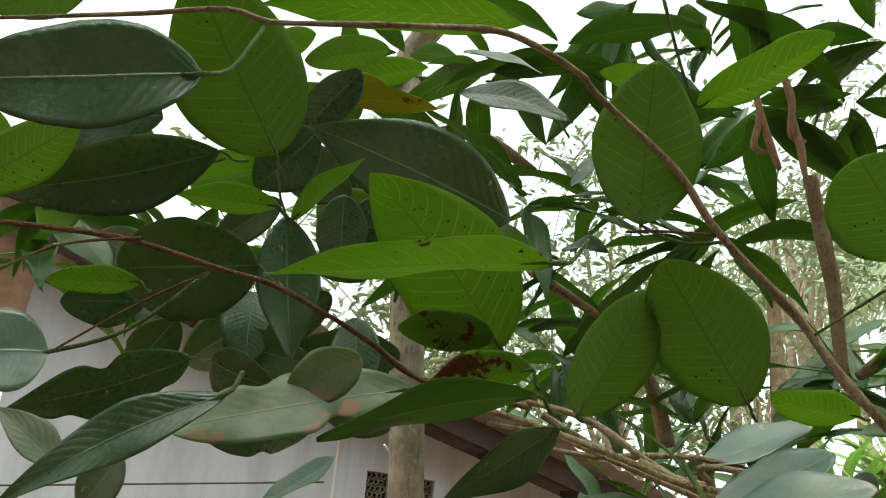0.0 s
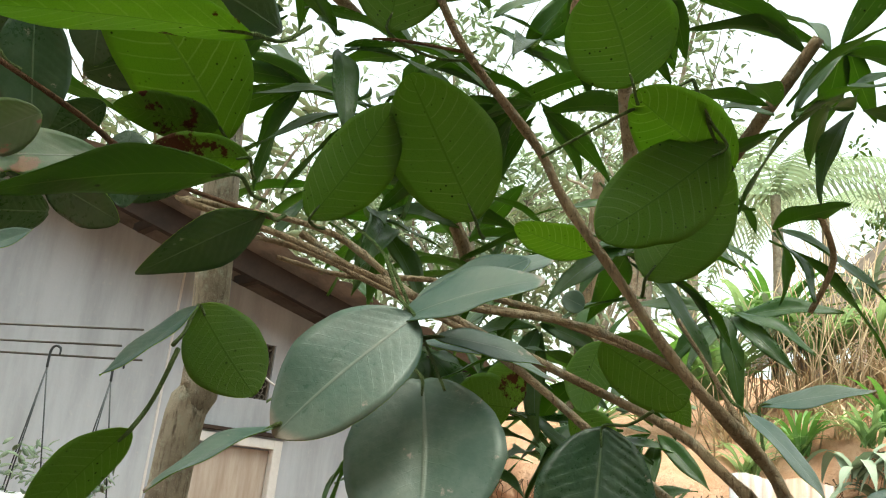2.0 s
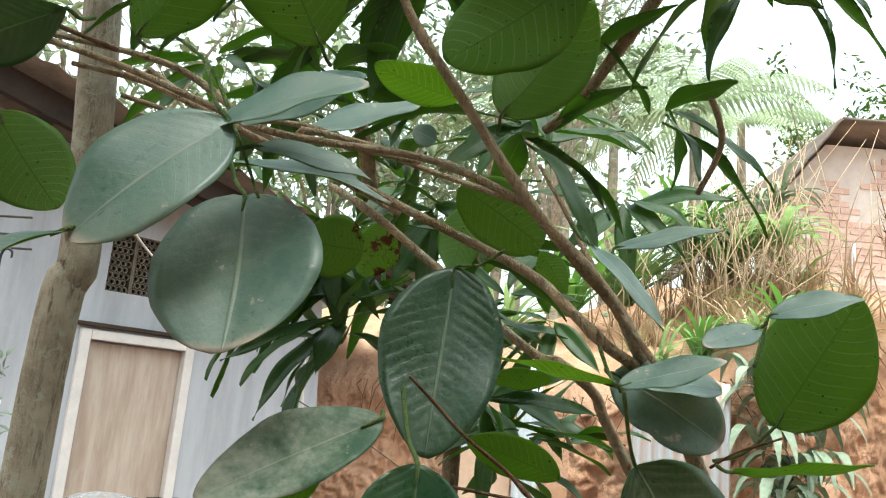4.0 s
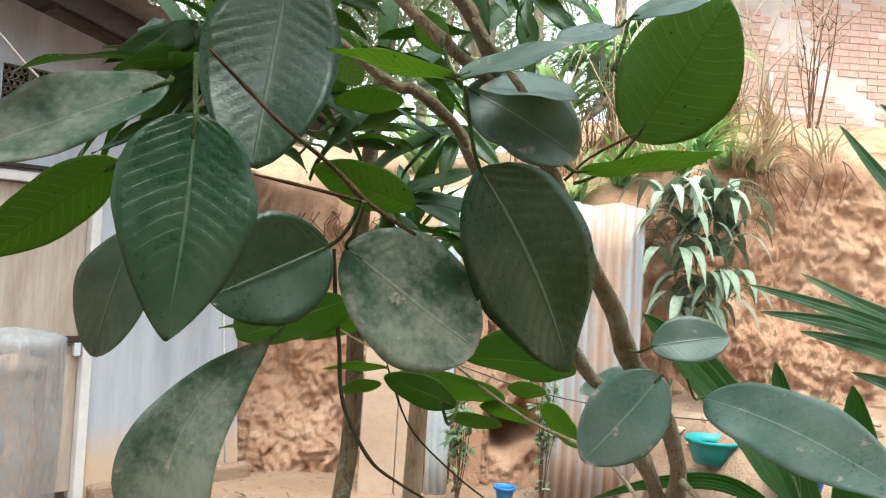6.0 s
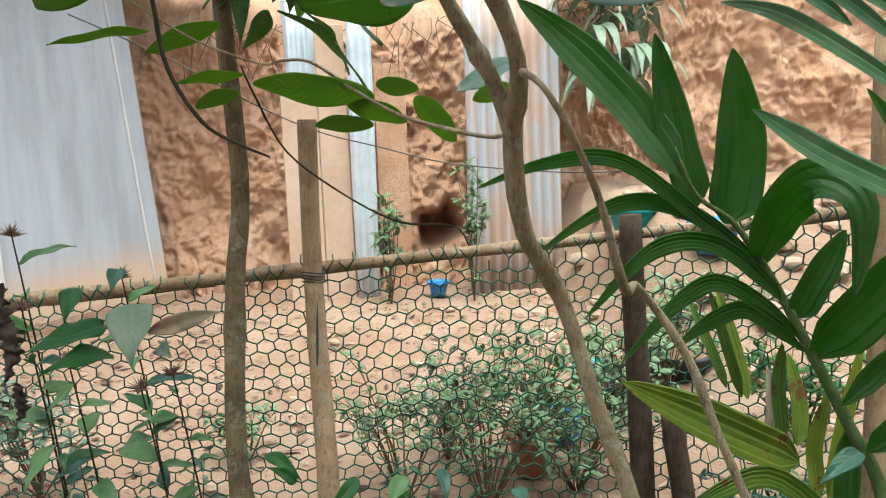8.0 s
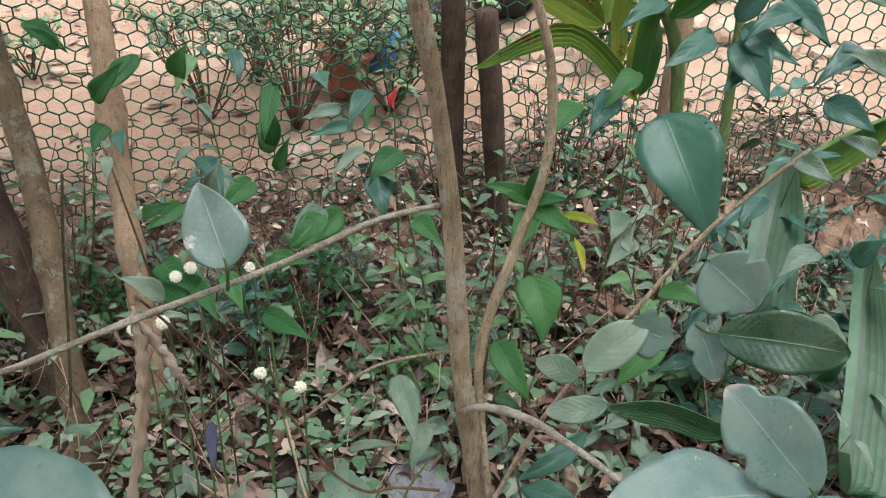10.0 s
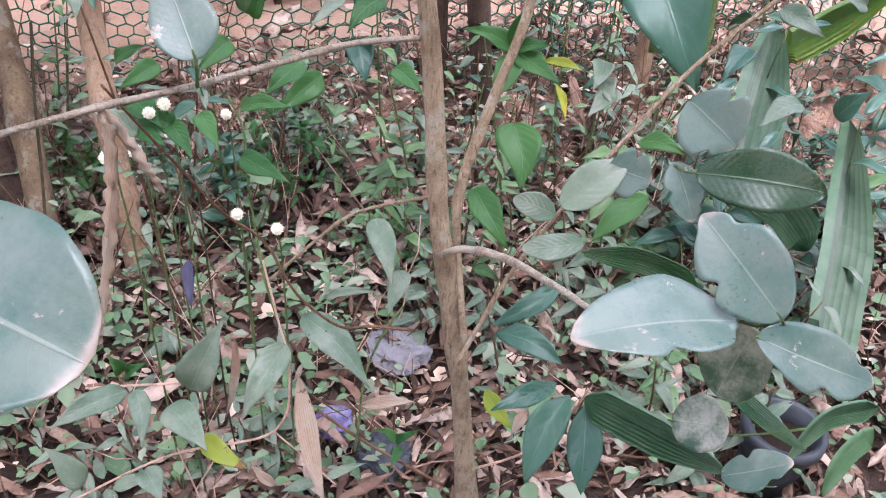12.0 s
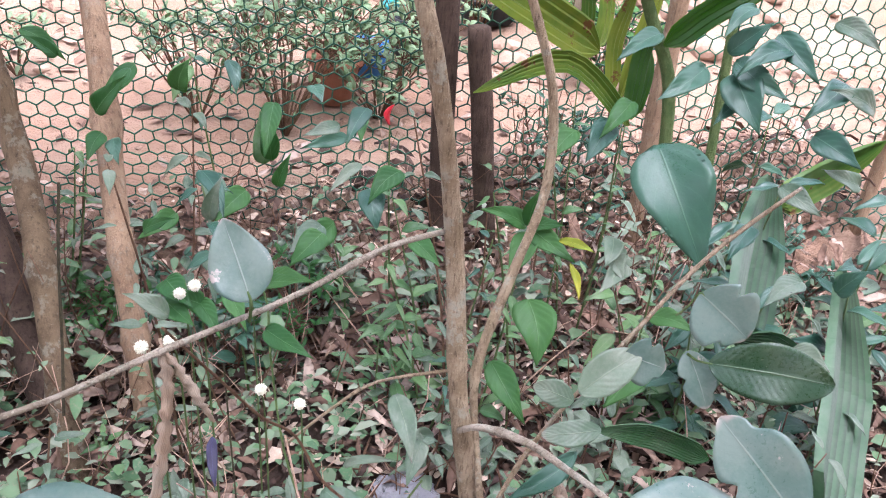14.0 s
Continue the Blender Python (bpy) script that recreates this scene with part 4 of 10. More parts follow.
limb("crack", [(0.1229, 2.121, 0.748, 0.0005), (0.1192, 2.0905, 0.6824, 0.0032), (0.1161, 2.0585, 0.6135, 0.0038), (0.1129, 2.0275, 0.5449, 0.0005)], BLACK, bamboo_pole, "dark split in the cane", 6, 0.1, 4)
sapling = thing("slender_tree", "slender straight-trunked tree at the fence with long leaves", "tree")
limb("trunk", [(0.020, 1.461, -0.436, 0.0270), (-0.006, 1.581, -0.202, 0.0270), (-0.019, 1.711, -0.008, 0.0270), (-0.039, 1.840, 0.186, 0.0270), (-0.072, 1.92, 0.435, 0.024), (-0.068, 2.09, 0.80, 0.023), (-0.05, 2.2, 1.05, 0.023), (-0.06, 2.2, 1.57, 0.022), (-0.02, 2.25, 2.1, 0.022), (0.0, 2.3, 2.6, 0.018)], POLE, sapling, "", 14, 0.03, 8, 12, (8, 17, 29, 38))


def stump(base, top, r):
    """A split rotten stump with a jagged top."""
    line = smooth_line([(Vector(base), r), (Vector(base).lerp(Vector(top), 0.5), r * 0.95), (Vector(top), r * 0.9)], 6)
    vs, fs = tube_data(line, 16, 0.10, 5)
    vs = [Vector(v) for v in vs]
    rr = random.Random(3)
    for j in range(16):
        vs[-16 + j].z += rr.uniform(-0.10, 0.05)
    mesh_object("stump", vs, fs, ROT, None, "dark rotten split tree stump", category="stump")


stump((-0.031, 1.660, -0.307), (-0.197, 2.002, 0.235), 0.048)

# ---- the small garden tree in front ----
tree = thing("garden_tree", "young broad-leaved tree with leathery oval leaves and knobbly brown stem", "tree")
TREE_U, TREE_L, TREE_P, TREE_D = (LEAF_U, LEAF_L), (LEAF_T, LEAF_L), (PALE_U, LEAF_L), (DUST_U, LEAF_L)
TREE_O, TREE_E, TREE_Y, TREE_M, TREE_G = (OLD_U, LEAF_L), (LEAF_T, EATEN_L), (YELLOW, YELLOW), (MANGO_U, MANGO_L), (HERB_G, HERB_G)
limb("stem", [(0.680, 0.860, -0.500, 0.0170), (0.650, 0.885, -0.250, 0.0155), (0.625, 0.905, -0.030, 0.0145), (0.588, 0.926, 0.195, 0.0134), (0.578, 0.939, 0.271, 0.0124), (0.565, 0.982, 0.482, 0.0122), (0.514, 0.972, 0.718, 0.0100), (0.472, 1.011, 0.866, 0.0097), (0.441, 1.047, 0.987, 0.0095), (0.387, 1.002, 1.075, 0.0103), (0.373, 0.990, 1.186, 0.0113), (0.376, 0.969, 1.252, 0.0093), (0.349, 0.943, 1.321, 0.0089), (0.284, 0.874, 1.394, 0.0104), (0.255, 0.833, 1.442, 0.0095), (0.202, 0.781, 1.511, 0.0079), (0.163, 0.739, 1.573, 0.0069), (0.118, 0.698, 1.625, 0.0062), (0.082, 0.657, 1.671, 0.0055), (0.007, 0.611, 1.735, 0.0048), (-0.050, 0.596, 1.806, 0.0041), (-0.101, 0.583, 1.872, 0.0039), (-0.125, 0.579, 1.915, 0.0037), (-0.186, 0.518, 1.969, 0.0035), (-0.219, 0.490, 2.018, 0.0032), (-0.275, 0.436, 2.060, 0.0028), (-0.285, 0.417, 2.067, 0.0028), (-0.311, 0.383, 2.071, 0.0027), (-0.339, 0.352, 2.069, 0.0024), (-0.385, 0.320, 2.055, 0.0023), (-0.435, 0.287, 2.039, 0.0020), (-0.471, 0.259, 2.024, 0.0019), (-0.494, 0.240, 2.023, 0.0019), (-0.542, 0.219, 2.010, 0.0016), (-0.580, 0.200, 1.999, 0.0014), (-0.634, 0.176, 1.986, 0.0012)], BARK, tree, "knobbly brown main stem", 14, 0.09, 5, 1, (4, 11, 15, 21, 30, 33, 41, 52, 60, 66, 75, 83, 92, 104, 111, 120, 133, 141, 150, 160))
limb("branch", [(0.373, 0.990, 1.186, 0.0104), (0.349, 0.982, 1.246, 0.0088), (0.318, 0.974, 1.300, 0.0082), (0.286, 0.955, 1.346, 0.0075), (0.246, 0.935, 1.383, 0.0072), (0.117, 0.832, 1.562, 0.0056), (0.092, 0.811, 1.603, 0.0055), (0.050, 0.761, 1.627, 0.0051), (0.016, 0.771, 1.641, 0.0045), (-0.135, 0.780, 1.754, 0.0043), (-0.199, 0.825, 1.797, 0.0037)], BARK, tree, "", 9, 0.09, 5, 2, range(7, 90, 13))
limb("branch", [(0.122, 0.708, 1.622, 0.0058), (0.082, 0.669, 1.636, 0.0048), (0.043, 0.669, 1.668, 0.0045), (0.005, 0.679, 1.698, 0.0046), (-0.117, 0.660, 1.745, 0.0040), (-0.197, 0.666, 1.777, 0.0037), (-0.265, 0.671, 1.813, 0.0034), (-0.120, 0.636, 1.739, 0.0028), (-0.251, 0.637, 1.792, 0.0025), (-0.335, 0.639, 1.826, 0.0026), (-0.406, 0.647, 1.841, 0.0023)], BARK, tree, "", 9, 0.09, 5, 3, range(7, 90, 13))
limb("branch", [(0.007, 0.611, 1.735, 0.0039), (-0.046, 0.608, 1.758, 0.0033), (-0.093, 0.610, 1.771, 0.0030), (-0.165, 0.610, 1.776, 0.0031), (-0.224, 0.611, 1.784, 0.0028), (-0.272, 0.621, 1.804, 0.0029), (-0.362, 0.633, 1.839, 0.0030), (-0.477, 0.651, 1.875, 0.0031), (-0.369, 0.646, 1.858, 0.0031)], BARK, tree, "", 9, 0.09, 5, 4, range(7, 90, 13))
limb("branch", [(-0.369, 0.647, 1.857, 0.0023), (-0.425, 0.518, 1.845, 0.0021), (-0.442, 0.417, 1.851, 0.0021), (-0.460, 0.363, 1.857, 0.0020), (-0.479, 0.331, 1.863, 0.0019), (-0.513, 0.306, 1.868, 0.0019), (-0.555, 0.287, 1.878, 0.0019), (-0.594, 0.272, 1.882, 0.0021), (-0.665, 0.247, 1.884, 0.0021)], STEM_R, tree, "reddish brown thin branch", 9, 0.09, 5, 5, range(7, 90, 13))
limb("branch", [(-0.364, 0.703, 1.863, 0.0042), (-0.294, 0.742, 1.829, 0.0037), (-0.207, 0.769, 1.808, 0.0037), (-0.207, 0.699, 1.815, 0.0032), (-0.097, 0.706, 1.796, 0.0031), (-0.171, 0.648, 1.788, 0.0025)], BARK, tree, "", 9, 0.09, 5, 6, range(7, 90, 13))
limb("branch", [(-0.408, 0.681, 1.876, 0.0029), (-0.322, 0.683, 1.857, 0.0033), (-0.250, 0.692, 1.811, 0.0032), (-0.182, 0.696, 1.777, 0.0027), (-0.107, 0.682, 1.739, 0.0026)], BARK, tree, "", 9, 0.09, 5, 7, range(7, 90, 13))
limb("branch", [(-0.384, 0.701, 1.835, 0.0025), (-0.314, 0.718, 1.825, 0.0029), (-0.209, 0.717, 1.825, 0.0029), (-0.086, 0.711, 1.789, 0.0027), (-0.001, 0.635, 1.746, 0.0027)], BARK, tree, "", 9, 0.09, 5, 8, range(7, 90, 13))
limb("branch", [(0.054, 0.597, 1.496, 0.0014), (0.022, 0.577, 1.514, 0.0016), (-0.002, 0.567, 1.535, 0.0016), (-0.032, 0.547, 1.556, 0.0013), (-0.053, 0.537, 1.575, 0.0013), (-0.072, 0.517, 1.592, 0.0010)], STEM_R, tree, "reddish brown thin branch", 9, 0.09, 5, 9, range(7, 90, 13))
limb("branch", [(0.022, 0.577, 1.514, 0.0014), (-0.011, 0.558, 1.519, 0.0011), (-0.046, 0.539, 1.524, 0.0008)], STEM_R, tree, "reddish brown thin branch", 9, 0.09, 5, 10, range(7, 90, 13))
limb("branch", [(0.366, 0.995, 1.184, 0.0030), (0.411, 1.430, 1.167, 0.0034), (0.309, 1.555, 1.197, 0.0034), (0.231, 1.578, 1.242, 0.0030), (0.152, 1.586, 1.296, 0.0026), (0.100, 1.578, 1.300, 0.0026), (0.067, 1.577, 1.296, 0.0022), (-0.034, 1.563, 1.335, 0.0018), (-0.132, 1.541, 1.400, 0.0012)], BARK, tree, "", 9, 0.09, 5, 11, range(7, 90, 13))
limb("branch", [(-0.045, 1.175, 1.488, 0.0030), (-0.040, 1.190, 1.426, 0.0030), (-0.031, 1.202, 1.353, 0.0030), (-0.020, 1.199, 1.275, 0.0030), (0.020, 1.174, 1.208, 0.0024), (0.062, 1.161, 1.180, 0.0020), (0.102, 1.149, 1.162, 0.0014)], STEM_D, tree, "dark thin leafless twig", 9, 0.09, 5, 12, range(7, 90, 13))
limb("branch", [(0.033, 1.586, 1.293, 0.0014), (0.046, 1.643, 1.247, 0.0018), (0.094, 1.712, 1.138, 0.0020), (0.200, 1.655, 1.055, 0.0020), (0.297, 1.615, 1.006, 0.0020), (0.387, 1.558, 1.002, 0.0018), (0.412, 1.544, 0.967, 0.0012)], STEM_D, tree, "dark thin twig", 9, 0.09, 5, 13, range(7, 90, 13))
limb("branch", [(0.613, 0.871, 0.063, 0.0052), (0.616, 0.959, 0.212, 0.0062), (0.631, 0.985, 0.287, 0.0078), (0.677, 1.019, 0.387, 0.0071), (0.726, 1.057, 0.495, 0.0064), (0.726, 1.086, 0.626, 0.0066), (0.678, 1.112, 0.764, 0.0063), (0.640, 1.133, 0.872, 0.0062), (0.573, 1.136, 0.970, 0.0054), (0.489, 0.959, 1.013, 0.0053), (0.444, 0.921, 1.130, 0.0040), (0.391, 0.902, 1.226, 0.0034), (0.376, 0.969, 1.252, 0.0037)], BARK, tree, "slender side shoot", 9, 0.09, 5, 14, range(7, 90, 13))
limb("branch", [(0.571, 0.997, 0.477, 0.0040), (0.458, 0.911, 0.515, 0.0035), (0.346, 0.796, 0.550, 0.0030), (0.268, 0.742, 0.561, 0.0027), (0.205, 0.697, 0.573, 0.0028), (0.140, 0.654, 0.580, 0.0025), (0.113, 0.644, 0.579, 0.0025), (0.039, 0.636, 0.565, 0.0024)], BARK_G, tree, "thin greyish side branch", 9, 0.09, 5, 15, range(7, 90, 13))
limb("branch", [(0.578, 0.914, 0.203, 0.0044), (0.598, 0.879, 0.236, 0.0047), (0.630, 0.810, 0.266, 0.0050), (0.655, 0.724, 0.287, 0.0042), (0.688, 0.654, 0.299, 0.0031), (0.796, 0.587, 0.335, 0.0017), (0.833, 0.574, 0.336, 0.0013)], BARK_G, tree, "bent pale side branch", 9, 0.09, 5, 16, range(7, 90, 13))
limb("branch", [(0.587, 0.834, 0.071, 0.0033), (0.629, 0.850, 0.147, 0.0033), (0.666, 0.860, 0.211, 0.0032), (0.710, 0.849, 0.304, 0.0026), (0.764, 0.848, 0.381, 0.0030), (0.835, 0.857, 0.463, 0.0029), (0.894, 0.856, 0.524, 0.0029), (0.955, 0.843, 0.588, 0.0023)], BARK, tree, "", 9, 0.09, 5, 17, range(7, 90, 13))
limb("branch", [(0.596, 0.984, 0.251, 0.0028), (0.496, 1.045, 0.194, 0.0023), (0.436, 1.078, 0.123, 0.0024), (0.369, 1.104, 0.037, 0.0025)], BARK, tree, "", 9, 0.09, 5, 18, range(7, 90, 13))
limb("branch", [(-0.595, 0.275, 1.799, 0.0008), (-0.558, 0.294, 1.835, 0.0008), (-0.513, 0.307, 1.864, 0.0008)], STEM_R, tree, "", 9, 0.09, 5, 19, range(7, 90, 13))
limb("branch", [(-0.615, 0.230, 1.833, 0.0007), (-0.594, 0.257, 1.865, 0.0008), (-0.555, 0.285, 1.881, 0.0008)], STEM_R, tree, "", 9, 0.09, 5, 20, range(7, 90, 13))
limb("branch", [(-0.120, 0.547, 1.892, 0.0013), (-0.069, 0.545, 1.925, 0.0013), (-0.002, 0.543, 1.966, 0.0013)], STEM, tree, "", 9, 0.09, 5, 21, range(7, 90, 13))
limb("branch", [(-0.189, 0.517, 1.969, 0.0014), (-0.233, 0.498, 1.966, 0.0013), (-0.260, 0.494, 1.965, 0.0010)], STEM_R, tree, "", 9, 0.09, 5, 22, range(7, 90, 13))
limb("branch", [(0.168, 0.670, 1.548, 0.0013), (0.179, 0.639, 1.562, 0.0009), (0.202, 0.607, 1.576, 0.0009)], STEM_R, tree, "", 9, 0.09, 5, 23, range(7, 90, 13))
limb("branch", [(-0.289, 0.567, 1.840, 0.0014), (-0.231, 0.505, 1.790, 0.0012), (-0.191, 0.465, 1.727, 0.0011), (-0.166, 0.439, 1.684, 0.0010)], STEM, tree, "", 9, 0.09, 5, 24, range(7, 90, 13))
limb("branch", [(0.130, 0.648, 1.607, 0.0029), (0.075, 0.663, 1.683, 0.0024), (0.043, 0.684, 1.747, 0.0022), (0.014, 0.708, 1.803, 0.0019)], BARK, tree, "", 9, 0.09, 5, 25, range(7, 90, 13))
big_leaf(tree, (-0.456, 0.183, 1.926), (-0.555, 0.128, 1.897), 0.060, (0.45, -0.86, -0.20), TREE_U, "oval", stalk=(-0.475, 0.259, 2.021), fold=0.16, arch=0.044)
big_leaf(tree, (-0.500, 0.342, 1.972), (-0.541, 0.258, 2.076), 0.099, (-0.45, 0.77, 0.45), TREE_L, "oval", stalk=(-0.499, 0.347, 1.962), fold=0.13, arch=0.045)
big_leaf(tree, (-0.667, 0.238, 1.903), (-0.611, 0.263, 1.964), 0.042, (-0.70, 0.59, 0.40), TREE_L, "oval", fold=0.14, arch=-0.018)
big_leaf(tree, (-0.594, 0.404, 2.020), (-0.771, 0.346, 1.966), 0.071, (0.30, -0.66, -0.68), TREE_U, "lance", stalk=(-0.587, 0.437, 2.029), fold=0.16, arch=0.044)
big_leaf(tree, (-0.630, 0.423, 2.026), (-0.746, 0.380, 1.962), 0.051, (0.31, -0.87, -0.38), TREE_U, "lance", stalk=(-0.606, 0.430, 2.029), fold=0.24, arch=0.029)
big_leaf(tree, (-0.380, 0.616, 2.290), (-0.646, 0.485, 2.254), 0.077, (-0.17, 0.08, 0.98), TREE_L, "lance", fold=0.09, arch=0.058)
big_leaf(tree, (-0.548, 0.640, 2.240), (-0.635, 0.612, 2.238), 0.034, (-0.22, 0.61, 0.76), TREE_Y, "lance", fold=0.23, arch=0.010)
big_leaf(tree, (-0.494, 0.667, 2.222), (-0.612, 0.585, 2.189), 0.041, (-0.33, 0.11, 0.94), TREE_Y, "lance", fold=0.07, arch=0.050)
big_leaf(tree, (-0.497, 0.745, 2.299), (-0.346, 0.762, 2.248), 0.062, (0.38, -0.89, 0.25), TREE_U, "lance", fold=0.22, arch=0.067)
big_leaf(tree, (-0.248, 0.496, 1.972), (-0.230, 0.463, 2.108), 0.089, (-0.09, 0.96, 0.25), TREE_L, "oval", stalk=(-0.182, 0.531, 1.969), fold=0.05, arch=0.025)
big_leaf(tree, (-0.200, 0.505, 2.087), (-0.085, 0.496, 2.140), 0.049, (-0.38, 0.30, 0.87), TREE_L, "oval", stalk=(-0.222, 0.460, 2.169), fold=0.20, arch=-0.018)
big_leaf(tree, (-0.214, 0.519, 2.121), (-0.280, 0.486, 2.121), 0.034, (-0.06, 0.13, 0.99), TREE_L, "oval", fold=0.09, arch=-0.018)
big_leaf(tree, (-0.352, 0.467, 1.859), (-0.427, 0.351, 1.956), 0.096, (-0.26, 0.71, 0.65), TREE_L, "egg", stalk=(-0.345, 0.473, 1.851), fold=0.08, arch=0.047)
big_leaf(tree, (-0.291, 0.342, 1.875), (-0.440, 0.252, 1.837), 0.059, (-0.22, -0.05, 0.97), TREE_E, "lance", stalk=(-0.277, 0.397, 1.915), fold=0.21, arch=0.001)
big_leaf(tree, (-0.354, 0.453, 1.863), (-0.421, 0.420, 1.862), 0.034, (-0.35, 0.68, 0.64), TREE_E, "oval", fold=0.15, arch=0.050)
big_leaf(tree, (-0.305, 0.544, 1.826), (-0.243, 0.539, 1.932), 0.063, (-0.18, 0.97, 0.15), TREE_L, "oval", stalk=(-0.299, 0.569, 1.827), fold=0.22, arch=-0.004)
big_leaf(tree, (-0.171, 0.570, 1.842), (-0.233, 0.523, 1.951), 0.092, (-0.03, 0.92, 0.39), TREE_L, "oval", stalk=(-0.165, 0.588, 1.833), fold=0.09, arch=0.027)
big_leaf(tree, (-0.052, 0.508, 1.939), (-0.082, 0.490, 2.017), 0.092, (0.19, 0.94, 0.28), TREE_L, "round", stalk=(-0.047, 0.523, 1.931), fold=0.11, arch=0.028)
big_leaf(tree, (0.038, 0.584, 1.905), (-0.051, 0.531, 1.945), 0.071, (-0.10, 0.69, 0.71), TREE_L, "oval", stalk=(-0.002, 0.543, 1.966), fold=0.18, arch=0.025)
big_leaf(tree, (0.030, 0.567, 1.919), (-0.073, 0.548, 1.827), 0.080, (-0.21, 0.98, 0.03), TREE_L, "oval", stalk=(-0.002, 0.543, 1.966), fold=0.07, arch=0.049)
big_leaf(tree, (-0.026, 0.625, 1.817), (0.043, 0.621, 1.925), 0.074, (0.00, 1.00, 0.03), TREE_L, "oval", stalk=(-0.027, 0.640, 1.805), fold=0.17, arch=0.061)
big_leaf(tree, (-0.386, 0.368, 1.801), (-0.502, 0.280, 1.755), 0.050, (0.41, -0.79, 0.40), TREE_O, "oval", stalk=(-0.381, 0.391, 1.803), bites=((.35, .5, 1), (.62, .3, -1),), fold=0.06, arch=0.006)
big_leaf(tree, (-0.408, 0.332, 1.812), (-0.455, 0.329, 1.785), 0.034, (0.26, -0.90, -0.35), TREE_O, "oval", fold=0.09, arch=0.023)
big_leaf(tree, (-0.306, 0.393, 1.803), (-0.429, 0.326, 1.759), 0.046, (-0.44, 0.24, 0.87), TREE_M, "lance", stalk=(-0.300, 0.431, 1.800), fold=0.15, arch=0.065)
big_leaf(tree, (-0.322, 0.442, 1.835), (-0.390, 0.408, 1.811), 0.037, (-0.52, 0.59, 0.61), TREE_E, "oval", stalk=(-0.318, 0.449, 1.822), fold=0.24, arch=0.043)
# Shaded leaf: dark upper skin turned down puts the shade into its colour.
big_leaf(tree, (-0.300, 0.435, 1.792), (-0.373, 0.412, 1.738), 0.043, (0.45, -0.55, -0.70), TREE_U, "lance", stalk=(-0.298, 0.466, 1.802), fold=0.22, arch=0.032)
big_leaf(tree, (-0.595, 0.275, 1.800), (-0.630, 0.244, 1.790), 0.056, (0.62, -0.76, 0.20), TREE_P, "oval", stalk=(-0.519, 0.315, 1.867), fold=0.11, arch=0.027)
# Also darkened for shade by showing its upper skin from below.
big_leaf(tree, (-0.760, 0.661, 1.915), (-0.928, 0.584, 1.837), 0.084, (0.35, -0.62, -0.70), TREE_U, "lance", stalk=(-0.761, 0.711, 1.932), bites=((.2, .3, 1), (.45, .35, -1), (.7, .3, 1),), fold=0.14, arch=0.053)
big_leaf(tree, (-0.608, 0.518, 1.962), (-0.727, 0.465, 1.942), 0.102, (0.35, -0.66, -0.66), TREE_U, "round", stalk=(-0.587, 0.532, 1.946), fold=0.20, arch=0.031)
big_leaf(tree, (-0.511, 0.374, 1.946), (-0.569, 0.334, 1.940), 0.029, (-0.33, 0.35, 0.87), TREE_L, "oval", stalk=(-0.504, 0.380, 1.939), fold=0.22, arch=0.006)
big_leaf(tree, (-0.589, 0.336, 1.871), (-0.639, 0.301, 1.861), 0.023, (-0.51, 0.54, 0.67), TREE_L, "oval", stalk=(-0.595, 0.356, 1.872), fold=0.18, arch=0.014)
big_leaf(tree, (-0.492, 0.365, 1.928), (-0.430, 0.346, 1.965), 0.028, (-0.53, -0.08, 0.84), TREE_L, "lance", stalk=(-0.493, 0.370, 1.917), fold=0.11, arch=0.066)
big_leaf(tree, (-0.604, 0.546, 2.029), (-0.592, 0.582, 1.884), 0.069, (0.64, -0.59, -0.49), TREE_U, "lance", stalk=(-0.611, 0.525, 2.071), fold=0.22, arch=0.014)
big_leaf(tree, (-0.550, 0.563, 2.057), (-0.555, 0.585, 1.980), 0.052, (0.35, -0.72, -0.60), TREE_U, "oval", fold=0.10, arch=0.020)
big_leaf(tree, (-0.384, 0.614, 2.041), (-0.555, 0.478, 2.088), 0.107, (0.62, -0.66, -0.42), TREE_U, "lance", fold=0.06, arch=0.050)
big_leaf(tree, (-0.583, 0.544, 2.124), (-0.638, 0.533, 2.058), 0.065, (0.46, -0.60, -0.65), TREE_U, "oval", fold=0.14, arch=0.008)
big_leaf(tree, (-0.467, 0.282, 1.776), (-0.566, 0.237, 1.704), 0.034, (0.50, -0.60, 0.35), TREE_U, "lance", stalk=(-0.469, 0.298, 1.793), fold=0.20, arch=0.034)
big_leaf(tree, (-0.723, 0.459, 1.756), (-0.775, 0.422, 1.800), 0.036, (0.70, -0.66, 0.26), TREE_G, "lance", fold=0.24, arch=0.022)
big_leaf(tree, (-0.608, 0.382, 1.758), (-0.639, 0.390, 1.719), 0.033, (0.23, -0.90, -0.37), TREE_P, "oval", fold=0.13, arch=0.057)
big_leaf(tree, (-0.201, 0.451, 1.729), (-0.108, 0.436, 1.759), 0.049, (-0.32, -0.71, 0.63), TREE_P, "oval", stalk=(-0.198, 0.455, 1.719), fold=0.16, arch=0.052)
big_leaf(tree, (-0.209, 0.718, 1.819), (-0.105, 0.752, 1.871), 0.058, (-0.15, -0.66, 0.74), TREE_P, "oval", fold=0.13, arch=-0.015)
big_leaf(tree, (-0.063, 0.742, 1.873), (-0.146, 0.688, 1.880), 0.046, (-0.24, 0.48, 0.84), TREE_L, "oval", stalk=(-0.054, 0.746, 1.871), fold=0.10, arch=-0.016)
